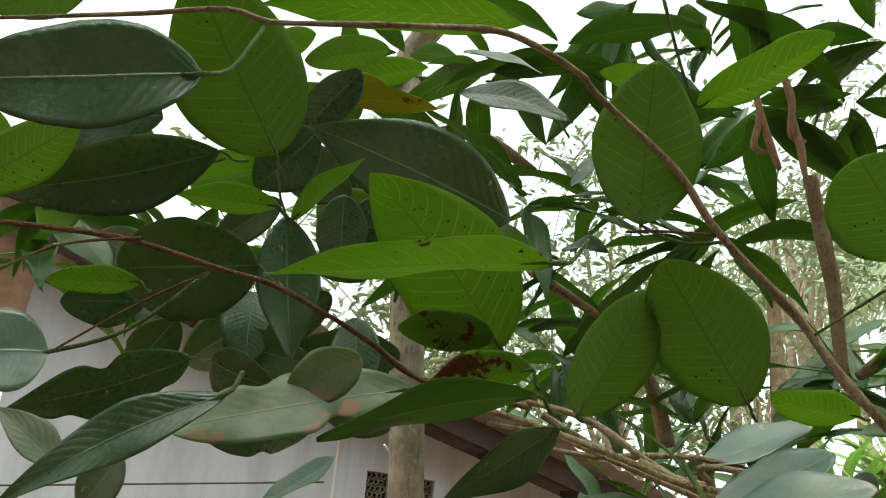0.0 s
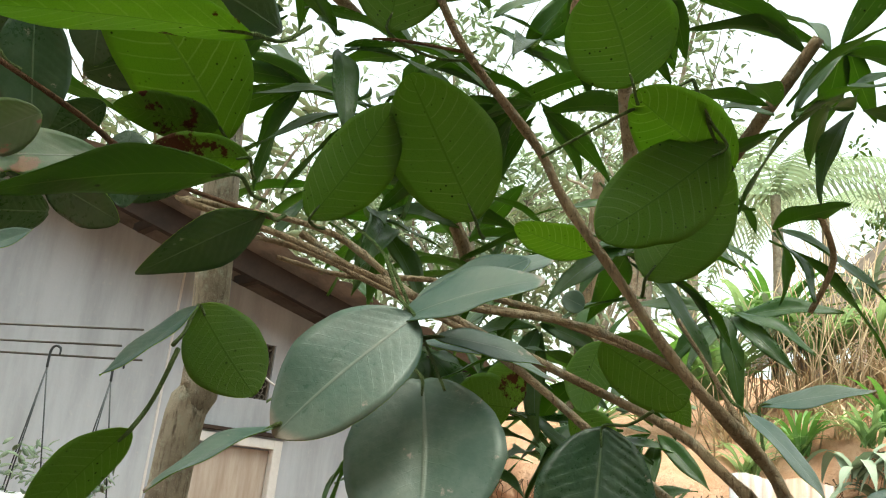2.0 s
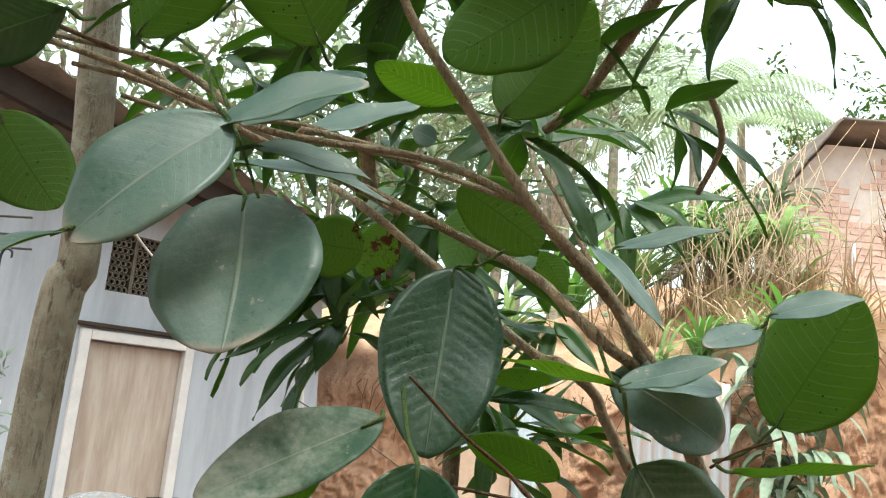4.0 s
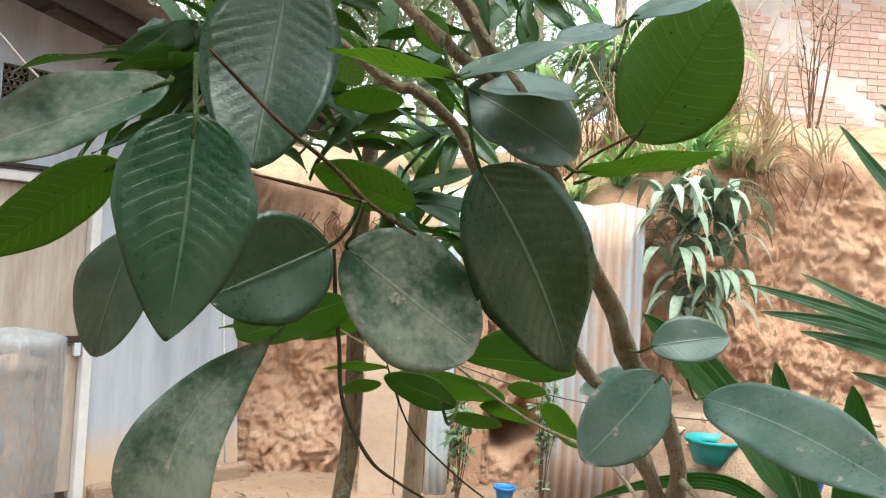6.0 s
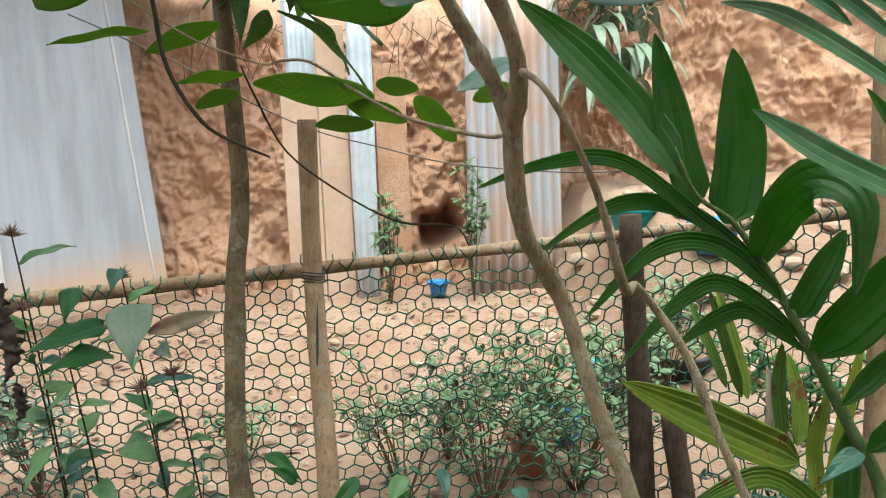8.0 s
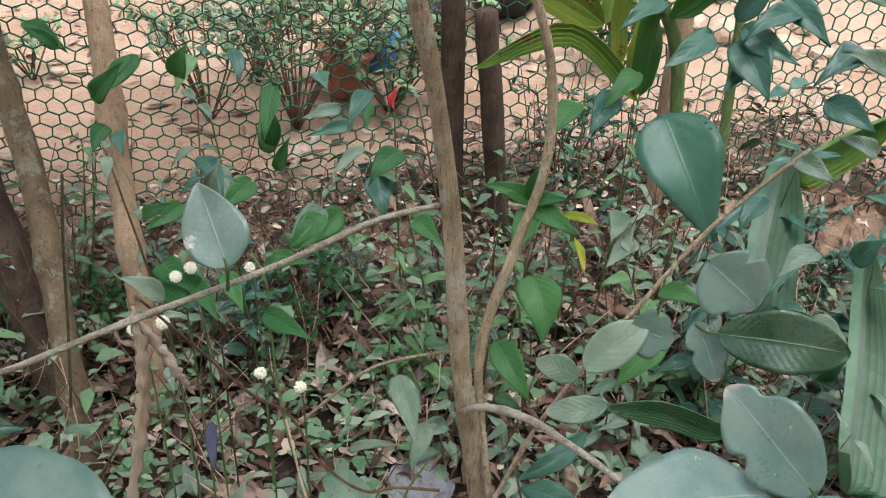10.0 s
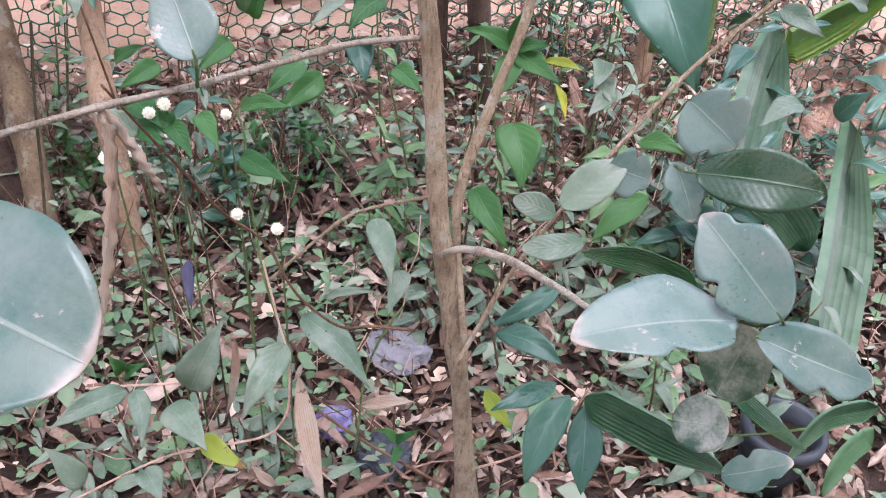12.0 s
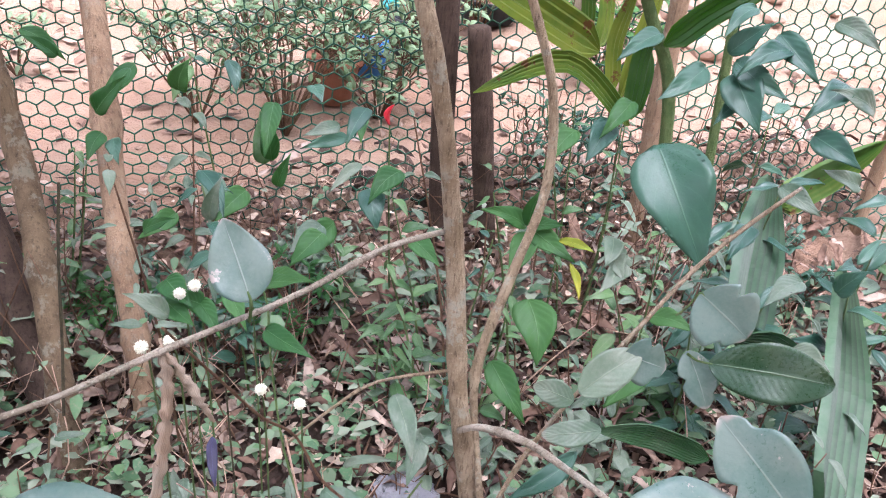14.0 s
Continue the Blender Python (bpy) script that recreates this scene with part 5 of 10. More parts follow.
big_leaf(tree, (-0.191, 0.444, 1.730), (-0.264, 0.416, 1.644), 0.077, (-0.03, -0.94, 0.34), TREE_P, "oval", stalk=(-0.221, 0.468, 1.778), fold=0.12, arch=0.066)
big_leaf(tree, (-0.349, 0.464, 1.731), (-0.298, 0.466, 1.672), 0.056, (-0.18, 0.98, -0.12), TREE_L, "oval", stalk=(-0.351, 0.441, 1.698), fold=0.07, arch=0.035)
big_leaf(tree, (-0.315, 0.390, 1.715), (-0.362, 0.377, 1.667), 0.025, (-0.36, -0.75, 0.56), TREE_P, "lance", fold=0.22, arch=-0.011)
big_leaf(tree, (-0.263, 0.414, 1.651), (-0.326, 0.387, 1.605), 0.026, (-0.32, -0.56, 0.76), TREE_P, "lance", stalk=(-0.250, 0.432, 1.668), fold=0.25, arch=0.029)
big_leaf(tree, (-0.340, 0.386, 1.639), (-0.387, 0.377, 1.573), 0.037, (-0.71, 0.55, 0.44), TREE_L, "oval", stalk=(-0.334, 0.414, 1.692), fold=0.21, arch=0.037)
big_leaf(tree, (-0.179, 0.458, 1.721), (-0.104, 0.472, 1.709), 0.033, (0.24, -0.62, 0.75), TREE_P, "lance", stalk=(-0.249, 0.478, 1.730), fold=0.07, arch=0.068)
big_leaf(tree, (-0.077, 0.612, 1.785), (-0.096, 0.607, 1.792), 0.022, (0.29, -0.95, 0.10), TREE_P, "oval", fold=0.05, arch=0.060)
big_leaf(tree, (-0.121, 0.499, 1.791), (-0.203, 0.500, 1.749), 0.044, (-0.27, -0.82, 0.51), TREE_P, "oval", fold=0.11, arch=0.002)
big_leaf(tree, (-0.188, 0.484, 1.696), (-0.171, 0.426, 1.591), 0.105, (-0.10, -0.88, 0.47), TREE_P, "round", stalk=(-0.206, 0.501, 1.724), fold=0.15, arch=0.001)
big_leaf(tree, (-0.053, 0.671, 1.694), (-0.062, 0.619, 1.535), 0.102, (0.03, -0.95, 0.31), TREE_U, "oval", stalk=(-0.013, 0.649, 1.708), fold=0.19, arch=-0.016)
big_leaf(tree, (-0.083, 0.478, 1.564), (-0.180, 0.445, 1.510), 0.054, (-0.05, -0.81, 0.58), TREE_D, "oval", stalk=(-0.084, 0.488, 1.568), fold=0.21, arch=-0.018)
big_leaf(tree, (-0.126, 0.542, 1.527), (-0.197, 0.528, 1.464), 0.040, (-0.48, 0.80, 0.37), TREE_L, "oval", stalk=(-0.109, 0.521, 1.540), fold=0.22, arch=0.031)
big_leaf(tree, (-0.057, 0.437, 1.542), (-0.059, 0.418, 1.434), 0.066, (0.23, -0.96, 0.18), TREE_U, "egg", stalk=(-0.074, 0.497, 1.584), fold=0.13, arch=0.013)
big_leaf(tree, (-0.108, 0.523, 1.486), (-0.125, 0.518, 1.412), 0.042, (-0.01, -1.00, 0.08), TREE_G, "oval", fold=0.07, arch=0.067)
big_leaf(tree, (-0.003, 0.600, 1.485), (-0.077, 0.574, 1.446), 0.075, (0.25, -0.96, 0.14), TREE_U, "oval", stalk=(0.018, 0.577, 1.514), fold=0.25, arch=0.010)
big_leaf(tree, (0.008, 0.599, 1.485), (0.103, 0.619, 1.419), 0.093, (0.36, -0.90, 0.24), TREE_D, "round", stalk=(0.020, 0.567, 1.514), fold=0.07, arch=0.001)
big_leaf(tree, (0.096, 0.613, 1.546), (0.187, 0.697, 1.396), 0.111, (0.51, -0.84, -0.17), TREE_U, "egg", stalk=(0.081, 0.591, 1.598), fold=0.12, arch=0.021)
big_leaf(tree, (0.089, 0.690, 1.618), (0.176, 0.669, 1.566), 0.070, (-0.07, -0.96, 0.27), TREE_P, "round", stalk=(0.079, 0.670, 1.619), fold=0.23, arch=-0.006)
big_leaf(tree, (0.075, 0.581, 1.602), (0.148, 0.567, 1.626), 0.033, (-0.35, -0.58, 0.74), TREE_P, "oval", stalk=(0.064, 0.610, 1.632), fold=0.11, arch=-0.003)
big_leaf(tree, (0.077, 0.591, 1.601), (-0.013, 0.583, 1.615), 0.030, (0.13, 0.26, 0.96), TREE_L, "lance", stalk=(0.083, 0.610, 1.601), fold=0.21, arch=-0.004)
big_leaf(tree, (0.195, 0.643, 1.661), (0.147, 0.626, 1.641), 0.033, (-0.10, -0.62, 0.78), TREE_P, "oval", stalk=(0.201, 0.643, 1.667), fold=0.06, arch=0.024)
big_leaf(tree, (0.224, 0.686, 1.585), (0.292, 0.678, 1.701), 0.095, (0.19, 0.98, -0.04), TREE_L, "oval", stalk=(0.187, 0.729, 1.552), fold=0.16, arch=0.016)
big_leaf(tree, (0.209, 0.662, 1.674), (0.279, 0.639, 1.692), 0.036, (-0.38, -0.65, 0.66), TREE_P, "lance", stalk=(0.196, 0.655, 1.631), fold=0.13, arch=0.031)
big_leaf(tree, (0.167, 0.610, 1.548), (0.255, 0.576, 1.563), 0.035, (-0.06, 0.29, 0.95), TREE_L, "oval", stalk=(0.155, 0.610, 1.552), fold=0.09, arch=-0.017)
big_leaf(tree, (0.040, 0.712, 1.608), (-0.017, 0.714, 1.604), 0.026, (-0.03, 0.72, 0.69), TREE_L, "oval", fold=0.08, arch=-0.008)
big_leaf(tree, (0.055, 0.736, 1.524), (-0.031, 0.718, 1.550), 0.042, (-0.04, 0.88, 0.47), TREE_L, "oval", fold=0.16, arch=0.057)
big_leaf(tree, (-0.135, 0.685, 1.704), (-0.188, 0.684, 1.709), 0.057, (0.01, 0.98, 0.22), TREE_E, "round", fold=0.10, arch=-0.016)
big_leaf(tree, (-0.057, 0.697, 1.773), (0.020, 0.683, 1.721), 0.063, (0.25, 0.96, 0.12), TREE_L, "round", fold=0.11, arch=0.053)
big_leaf(tree, (-0.224, 0.541, 1.729), (-0.096, 0.513, 1.707), 0.037, (0.04, -0.51, 0.86), TREE_P, "lance", stalk=(-0.249, 0.548, 1.748), fold=0.24, arch=0.059)
big_leaf(tree, (0.082, 0.683, 1.724), (0.165, 0.641, 1.740), 0.034, (-0.41, -0.52, 0.75), TREE_P, "lance", stalk=(0.081, 0.668, 1.685), fold=0.09, arch=0.015)
big_leaf(tree, (0.051, 0.604, 1.710), (0.108, 0.592, 1.645), 0.031, (0.50, -0.66, 0.56), TREE_P, "lance", stalk=(0.038, 0.622, 1.729), fold=0.07, arch=0.042)
big_leaf(tree, (0.172, 0.657, 1.609), (0.096, 0.657, 1.611), 0.055, (0.02, -0.53, 0.85), TREE_P, "oval", fold=0.18, arch=0.028)
big_leaf(tree, (-0.037, 0.591, 1.421), (-0.091, 0.570, 1.266), 0.074, (-0.39, -0.92, -0.06), TREE_D, "spoon", stalk=(-0.031, 0.605, 1.428), bites=((.80, .16, 1), (.88, .14, 1),), fold=0.09, arch=0.051, bend=-0.17)
big_leaf(tree, (-0.014, 1.029, 1.427), (-0.178, 1.227, 1.354), 0.096, (-0.30, 0.90, 0.25), TREE_M, "oval", fold=0.16, arch=-0.014)
big_leaf(tree, (0.107, 0.815, 1.345), (0.037, 0.817, 1.369), 0.034, (0.15, 0.93, 0.33), TREE_M, "oval", stalk=(0.084, 0.679, 1.370), fold=0.11, arch=0.054)
big_leaf(tree, (0.285, 1.118, 1.352), (0.147, 1.208, 1.347), 0.103, (-0.05, 0.80, 0.60), TREE_M, "oval", fold=0.23, arch=0.038)
big_leaf(tree, (0.297, 0.805, 1.386), (0.226, 0.804, 1.302), 0.076, (-0.34, -0.89, 0.30), TREE_P, "oval", stalk=(0.348, 0.929, 1.368), fold=0.06, arch=0.041)
big_leaf(tree, (0.405, 0.983, 1.342), (0.493, 0.720, 1.303), 0.082, (-0.71, -0.33, 0.62), TREE_P, "oval", stalk=(0.358, 0.908, 1.372), fold=0.15, arch=0.022)
big_leaf(tree, (0.290, 0.823, 1.411), (0.365, 0.818, 1.425), 0.049, (-0.15, -0.87, 0.47), TREE_P, "oval", stalk=(0.276, 0.850, 1.404), fold=0.15, arch=0.043)
big_leaf(tree, (-0.108, 1.575, 1.355), (-0.276, 1.574, 1.335), 0.036, (-0.30, 0.37, 0.88), TREE_L, "lance", fold=0.12, arch=0.011)
big_leaf(tree, (0.005, 1.586, 1.364), (-0.125, 1.602, 1.321), 0.040, (-0.39, 0.80, 0.45), TREE_L, "oval", fold=0.11, arch=0.038)
big_leaf(tree, (0.038, 1.585, 1.278), (-0.085, 1.605, 1.269), 0.034, (-0.14, 0.64, 0.75), TREE_L, "lance", fold=0.10, arch=0.042)
big_leaf(tree, (0.027, 1.582, 1.250), (-0.052, 1.605, 1.227), 0.032, (-0.41, 0.87, 0.28), TREE_L, "oval", fold=0.06, arch=0.013)
big_leaf(tree, (0.258, 1.575, 1.232), (0.047, 1.615, 1.265), 0.068, (0.26, 0.77, 0.59), TREE_L, "oval", fold=0.17, arch=0.026)
big_leaf(tree, (0.254, 1.570, 1.187), (0.151, 1.607, 1.188), 0.036, (0.13, 0.87, 0.47), TREE_L, "oval", fold=0.09, arch=-0.001)
big_leaf(tree, (0.210, 1.578, 1.221), (0.314, 1.594, 1.189), 0.045, (0.37, 0.82, 0.44), TREE_L, "oval", fold=0.18, arch=0.066)
big_leaf(tree, (0.326, 1.566, 1.232), (0.399, 1.575, 1.151), 0.052, (0.54, 0.82, 0.20), TREE_L, "oval", fold=0.18, arch=0.026)
big_leaf(tree, (0.260, 1.577, 1.258), (0.338, 1.596, 1.246), 0.036, (0.15, 0.94, 0.32), TREE_L, "oval", fold=0.15, arch=0.003)
big_leaf(tree, (0.490, 1.534, 1.246), (0.431, 1.577, 1.223), 0.034, (0.10, 0.99, -0.09), TREE_L, "oval", fold=0.08, arch=-0.006)
big_leaf(tree, (0.521, 1.616, 1.294), (0.416, 1.668, 1.242), 0.070, (-0.57, -0.45, 0.69), TREE_P, "oval", fold=0.09, arch=0.010)
big_leaf(tree, (0.790, 0.587, 0.331), (0.595, 0.593, 0.344), 0.099, (0.06, -0.18, 0.98), TREE_P, "oval", stalk=(0.826, 0.575, 0.333), bites=((.05, .5, 1), (.5, .3, 1),), fold=0.23, arch=0.051)
big_leaf(tree, (0.819, 0.563, 0.349), (0.765, 0.664, 0.418), 0.089, (-0.56, -0.65, 0.51), TREE_P, "oval", stalk=(0.836, 0.568, 0.330), fold=0.17, arch=0.039, bites=((0.50, 0.35, 1), (0.80, 0.30, -1), (0.93, 0.25, 1)))
big_leaf(tree, (0.792, 0.562, 0.333), (0.915, 0.506, 0.289), 0.072, (0.01, -0.61, 0.79), TREE_P, "oval", stalk=(0.831, 0.572, 0.333), fold=0.19, arch=0.035, bites=((0.55, 0.35, -1), (0.84, 0.30, 1), (0.93, 0.25, -1)))
big_leaf(tree, (0.811, 0.598, 0.202), (0.831, 0.600, 0.301), 0.083, (-0.88, -0.43, 0.19), TREE_D, "round", fold=0.10, arch=-0.003)
big_leaf(tree, (0.785, 0.624, 0.137), (0.838, 0.586, 0.150), 0.070, (-0.51, -0.49, 0.71), TREE_D, "round", stalk=(0.938, 0.568, 0.142), fold=0.09, arch=0.062)
big_leaf(tree, (0.835, 0.775, 0.390), (0.957, 0.694, 0.399), 0.073, (-0.50, -0.71, 0.49), TREE_U, "oval", stalk=(0.823, 0.802, 0.386), fold=0.22, arch=0.067)
big_leaf(tree, (0.837, 0.827, 0.459), (0.884, 0.777, 0.418), 0.093, (-0.51, -0.78, 0.37), TREE_P, "oval", stalk=(0.816, 0.834, 0.423), fold=0.20, arch=0.031, bites=((0.40, 0.35, 1), (0.72, 0.30, -1), (0.93, 0.25, -1)))
big_leaf(tree, (0.824, 0.804, 0.389), (0.837, 0.755, 0.332), 0.047, (-0.54, -0.69, 0.47), TREE_P, "oval", fold=0.18, arch=0.024, bites=((0.45, 0.35, -1), (0.76, 0.30, 1), (0.93, 0.25, 1)))
big_leaf(tree, (0.749, 0.826, 0.380), (0.795, 0.799, 0.368), 0.061, (-0.36, -0.81, 0.47), TREE_P, "oval", fold=0.16, arch=0.005, bites=((0.50, 0.35, 1), (0.80, 0.30, -1), (0.93, 0.25, 1)))
big_leaf(tree, (0.688, 0.815, 0.335), (0.769, 0.820, 0.382), 0.051, (-0.37, -0.61, 0.70), TREE_G, "oval", fold=0.15, arch=0.031)
big_leaf(tree, (0.088, 0.548, 0.562), (0.196, 0.452, 0.544), 0.129, (-0.27, -0.46, 0.85), TREE_P, "round", fold=0.17, arch=0.041)
big_leaf(tree, (0.282, 0.723, 0.594), (0.266, 0.772, 0.649), 0.053, (-0.10, -0.76, 0.64), TREE_P, "egg", stalk=(0.281, 0.730, 0.568), fold=0.14, arch=-0.004)
big_leaf(tree, (0.681, 0.811, 0.326), (0.635, 0.838, 0.339), 0.034, (-0.32, -0.78, 0.54), TREE_G, "oval", fold=0.08, arch=0.001)
big_leaf(tree, (0.719, 0.471, 0.248), (0.754, 0.434, 0.304), 0.042, (-0.76, 0.20, 0.62), TREE_P, "oval", fold=0.07, arch=0.010, bites=((0.40, 0.35, 1), (0.72, 0.30, -1), (0.93, 0.25, -1)))
big_leaf(tree, (0.709, 0.781, 0.301), (0.637, 0.800, 0.290), 0.034, (-0.28, -0.61, 0.74), TREE_G, "oval", fold=0.05, arch=0.066)
big_leaf(tree, (-0.043, 0.954, 1.825), (-0.065, 0.930, 1.732), 0.057, (-0.22, 0.95, -0.20), TREE_L, "oval", fold=0.08, arch=0.048)
big_leaf(tree, (0.010, 1.001, 1.853), (-0.007, 1.006, 1.777), 0.054, (-0.08, 0.99, 0.08), TREE_L, "oval", fold=0.10, arch=-0.017)
big_leaf(tree, (-0.143, 0.960, 1.791), (-0.176, 0.964, 1.724), 0.058, (-0.23, 0.96, 0.18), TREE_E, "oval", fold=0.17, arch=0.024)
big_leaf(tree, (-0.072, 1.010, 1.745), (-0.013, 1.011, 1.681), 0.054, (0.06, 1.00, 0.07), TREE_L, "oval", fold=0.07, arch=0.039)
big_leaf(tree, (0.049, 1.102, 1.802), (0.091, 1.104, 1.745), 0.045, (0.13, 0.98, 0.12), TREE_L, "lance", fold=0.17, arch=-0.005)
big_leaf(tree, (-1.050, 0.685, 2.127), (-0.940, 0.702, 2.046), 0.064, (0.53, -0.60, 0.60), TREE_L, "oval", fold=0.13, arch=0.038)
big_leaf(tree, (-0.975, 0.742, 2.209), (-1.098, 0.685, 2.242), 0.074, (0.25, -0.71, -0.66), TREE_U, "oval", fold=0.22, arch=-0.013)
big_leaf(tree, (-0.792, 0.816, 2.056), (-0.782, 0.809, 1.953), 0.074, (0.48, -0.81, -0.33), TREE_U, "oval", fold=0.08, arch=0.058)
big_leaf(tree, (-0.917, 0.691, 2.287), (-1.088, 0.676, 2.295), 0.079, (0.07, -0.94, -0.33), TREE_L, "oval", fold=0.09, arch=0.043)
big_leaf(tree, (-0.993, 0.803, 2.087), (-0.928, 0.827, 1.983), 0.058, (0.68, -0.70, -0.19), TREE_U, "oval", fold=0.13, arch=0.011)
big_leaf(tree, (-0.555, 0.781, 2.179), (-0.616, 0.781, 2.109), 0.057, (0.33, -0.68, -0.65), TREE_U, "oval", fold=0.14, arch=0.007)
big_leaf(tree, (-0.799, 0.883, 2.055), (-0.960, 0.929, 1.988), 0.083, (-0.11, -0.77, -0.63), TREE_U, "oval", fold=0.24, arch=0.032)
big_leaf(tree, (-0.606, 0.919, 1.992), (-0.736, 0.845, 1.984), 0.078, (0.41, -0.69, -0.60), TREE_U, "oval", fold=0.22, arch=0.025)
big_leaf(tree, (-0.797, 0.561, 2.180), (-0.964, 0.541, 2.178), 0.078, (0.12, -0.96, -0.25), TREE_U, "oval", fold=0.19, arch=0.026)
big_leaf(tree, (-0.921, 0.763, 2.026), (-0.997, 0.691, 2.002), 0.071, (0.59, -0.55, -0.60), TREE_U, "oval", fold=0.07, arch=-0.001)
big_leaf(tree, (-0.616, 0.774, 1.999), (-0.601, 0.768, 1.899), 0.061, (0.34, -0.88, -0.32), TREE_U, "oval", fold=0.08, arch=0.043)
big_leaf(tree, (-0.878, 0.552, 2.092), (-0.963, 0.598, 2.055), 0.050, (0.12, -0.47, -0.87), TREE_L, "oval", fold=0.19, arch=0.006)
big_leaf(tree, (-0.651, 0.777, 2.218), (-0.632, 0.829, 2.144), 0.068, (0.30, -0.63, -0.72), TREE_U, "oval", fold=0.07, arch=0.047)
big_leaf(tree, (-0.593, 0.701, 2.125), (-0.547, 0.730, 2.047), 0.074, (0.20, -0.81, -0.55), TREE_U, "oval", fold=0.15, arch=-0.015)
big_leaf(tree, (-0.752, 0.537, 2.216), (-0.714, 0.587, 2.160), 0.060, (0.36, -0.63, -0.69), TREE_U, "oval", fold=0.07, arch=-0.008)
big_leaf(tree, (-0.755, 0.783, 2.178), (-0.866, 0.805, 2.126), 0.057, (-0.09, -0.83, -0.54), TREE_U, "oval", fold=0.15, arch=-0.016)
big_leaf(tree, (-0.827, 0.812, 1.989), (-0.700, 0.846, 1.958), 0.063, (0.27, -0.91, -0.32), TREE_U, "oval", fold=0.22, arch=0.004)
big_leaf(tree, (-1.016, 0.745, 2.120), (-0.878, 0.752, 2.057), 0.070, (0.09, -0.94, -0.33), TREE_U, "oval", fold=0.16, arch=0.004)
big_leaf(tree, (-0.826, 0.598, 2.155), (-0.926, 0.567, 2.125), 0.064, (0.30, -0.59, -0.75), TREE_U, "oval", fold=0.08, arch=0.008)
big_leaf(tree, (-0.935, 0.765, 2.211), (-1.051, 0.700, 2.169), 0.064, (0.46, -0.71, -0.53), TREE_U, "oval", fold=0.18, arch=0.065)
big_leaf(tree, (-0.688, 0.762, 2.150), (-0.569, 0.770, 2.118), 0.074, (-0.02, -0.94, -0.35), TREE_L, "oval", fold=0.21, arch=0.014)
big_leaf(tree, (-0.999, 0.717, 2.219), (-1.134, 0.669, 2.175), 0.069, (0.28, -0.91, -0.30), TREE_U, "oval", fold=0.13, arch=-0.008)
big_leaf(tree, (-0.709, 0.694, 2.206), (-0.626, 0.736, 2.151), 0.077, (0.19, -0.74, -0.64), TREE_U, "oval", fold=0.21, arch=0.020)
big_leaf(tree, (-1.020, 0.710, 1.945), (-1.224, 0.697, 1.949), 0.094, (0.06, -0.98, -0.18), TREE_U, "oval", fold=0.18, arch=0.009)
big_leaf(tree, (-0.644, 0.754, 2.024), (-0.718, 0.738, 1.955), 0.050, (0.38, -0.69, -0.62), TREE_U, "oval", fold=0.08, arch=-0.007)
big_leaf(tree, (-0.794, 0.809, 2.245), (-0.924, 0.796, 2.227), 0.088, (0.15, -0.83, -0.54), TREE_L, "oval", fold=0.24, arch=-0.012)
big_leaf(tree, (-0.646, 0.702, 2.035), (-0.522, 0.701, 2.077), 0.062, (0.13, -0.67, -0.73), TREE_U, "oval", fold=0.20, arch=0.043)
big_leaf(tree, (-0.823, 0.703, 1.978), (-0.905, 0.747, 1.923), 0.059, (0.11, -0.48, -0.87), TREE_U, "oval", fold=0.15, arch=0.048)
big_leaf(tree, (-0.840, 0.567, 2.187), (-0.889, 0.625, 2.124), 0.073, (0.44, -0.46, -0.77), TREE_L, "oval", fold=0.20, arch=-0.010)
big_leaf(tree, (-0.564, 0.592, 2.234), (-0.627, 0.586, 2.150), 0.048, (0.34, -0.74, -0.58), TREE_U, "oval", fold=0.23, arch=0.027)
big_leaf(tree, (-0.542, 0.554, 1.822), (-0.594, 0.461, 1.788), 0.057, (0.35, -0.70, -0.60), TREE_U, "oval", bites=((0.5, 0.2, 1), (0.8, 0.25, -1)), fold=0.10, arch=0.03)
big_leaf(tree, (-0.460, 0.424, 1.767), (-0.477, 0.354, 1.724), 0.018, (0.30, -0.85, 0.45), TREE_P, "lance", fold=0.5, arch=-0.05)
big_leaf(tree, (-0.636, 0.512, 1.865), (-0.574, 0.532, 1.844), 0.051, (0.35, -0.72, -0.58), TREE_U, "egg", fold=0.2, arch=0.03)
big_leaf(tree, (-0.747, 0.362, 2.190), (-0.786, 0.297, 2.117), 0.047, (-0.3, 0.6, 0.7), TREE_L, "lance", fold=0.15, arch=0.03)
big_leaf(tree, (-0.822, 0.404, 2.045), (-0.828, 0.329, 2.016), 0.065, (-0.5, 0.6, 0.5), TREE_L, "oval", fold=0.15, arch=0.03)
big_leaf(tree, (-0.530, 0.521, 1.841), (-0.459, 0.526, 1.808), 0.045, (0.3, -0.75, -0.6), TREE_U, "oval", fold=0.15, arch=0.03)
big_leaf(tree, (-0.585, 0.709, 2.355), (-0.670, 0.641, 2.298), 0.047, (-0.3, 0.55, 0.75), TREE_L, "oval", fold=0.2, arch=0.04)
big_leaf(tree, (-0.553, 0.777, 2.370), (-0.660, 0.704, 2.314), 0.046, (-0.3, 0.45, 0.85), TREE_L, "lance", fold=0.2, arch=0.04)
big_leaf(tree, (-0.505, 0.778, 2.391), (-0.400, 0.821, 2.372), 0.049, (-0.2, -0.75, 0.6), TREE_P, "lance", fold=0.2, arch=0.04)
big_leaf(tree, (-0.672, 0.661, 2.357), (-0.712, 0.615, 2.297), 0.038, (-0.3, 0.55, 0.75), TREE_L, "oval", fold=0.2, arch=0.04)
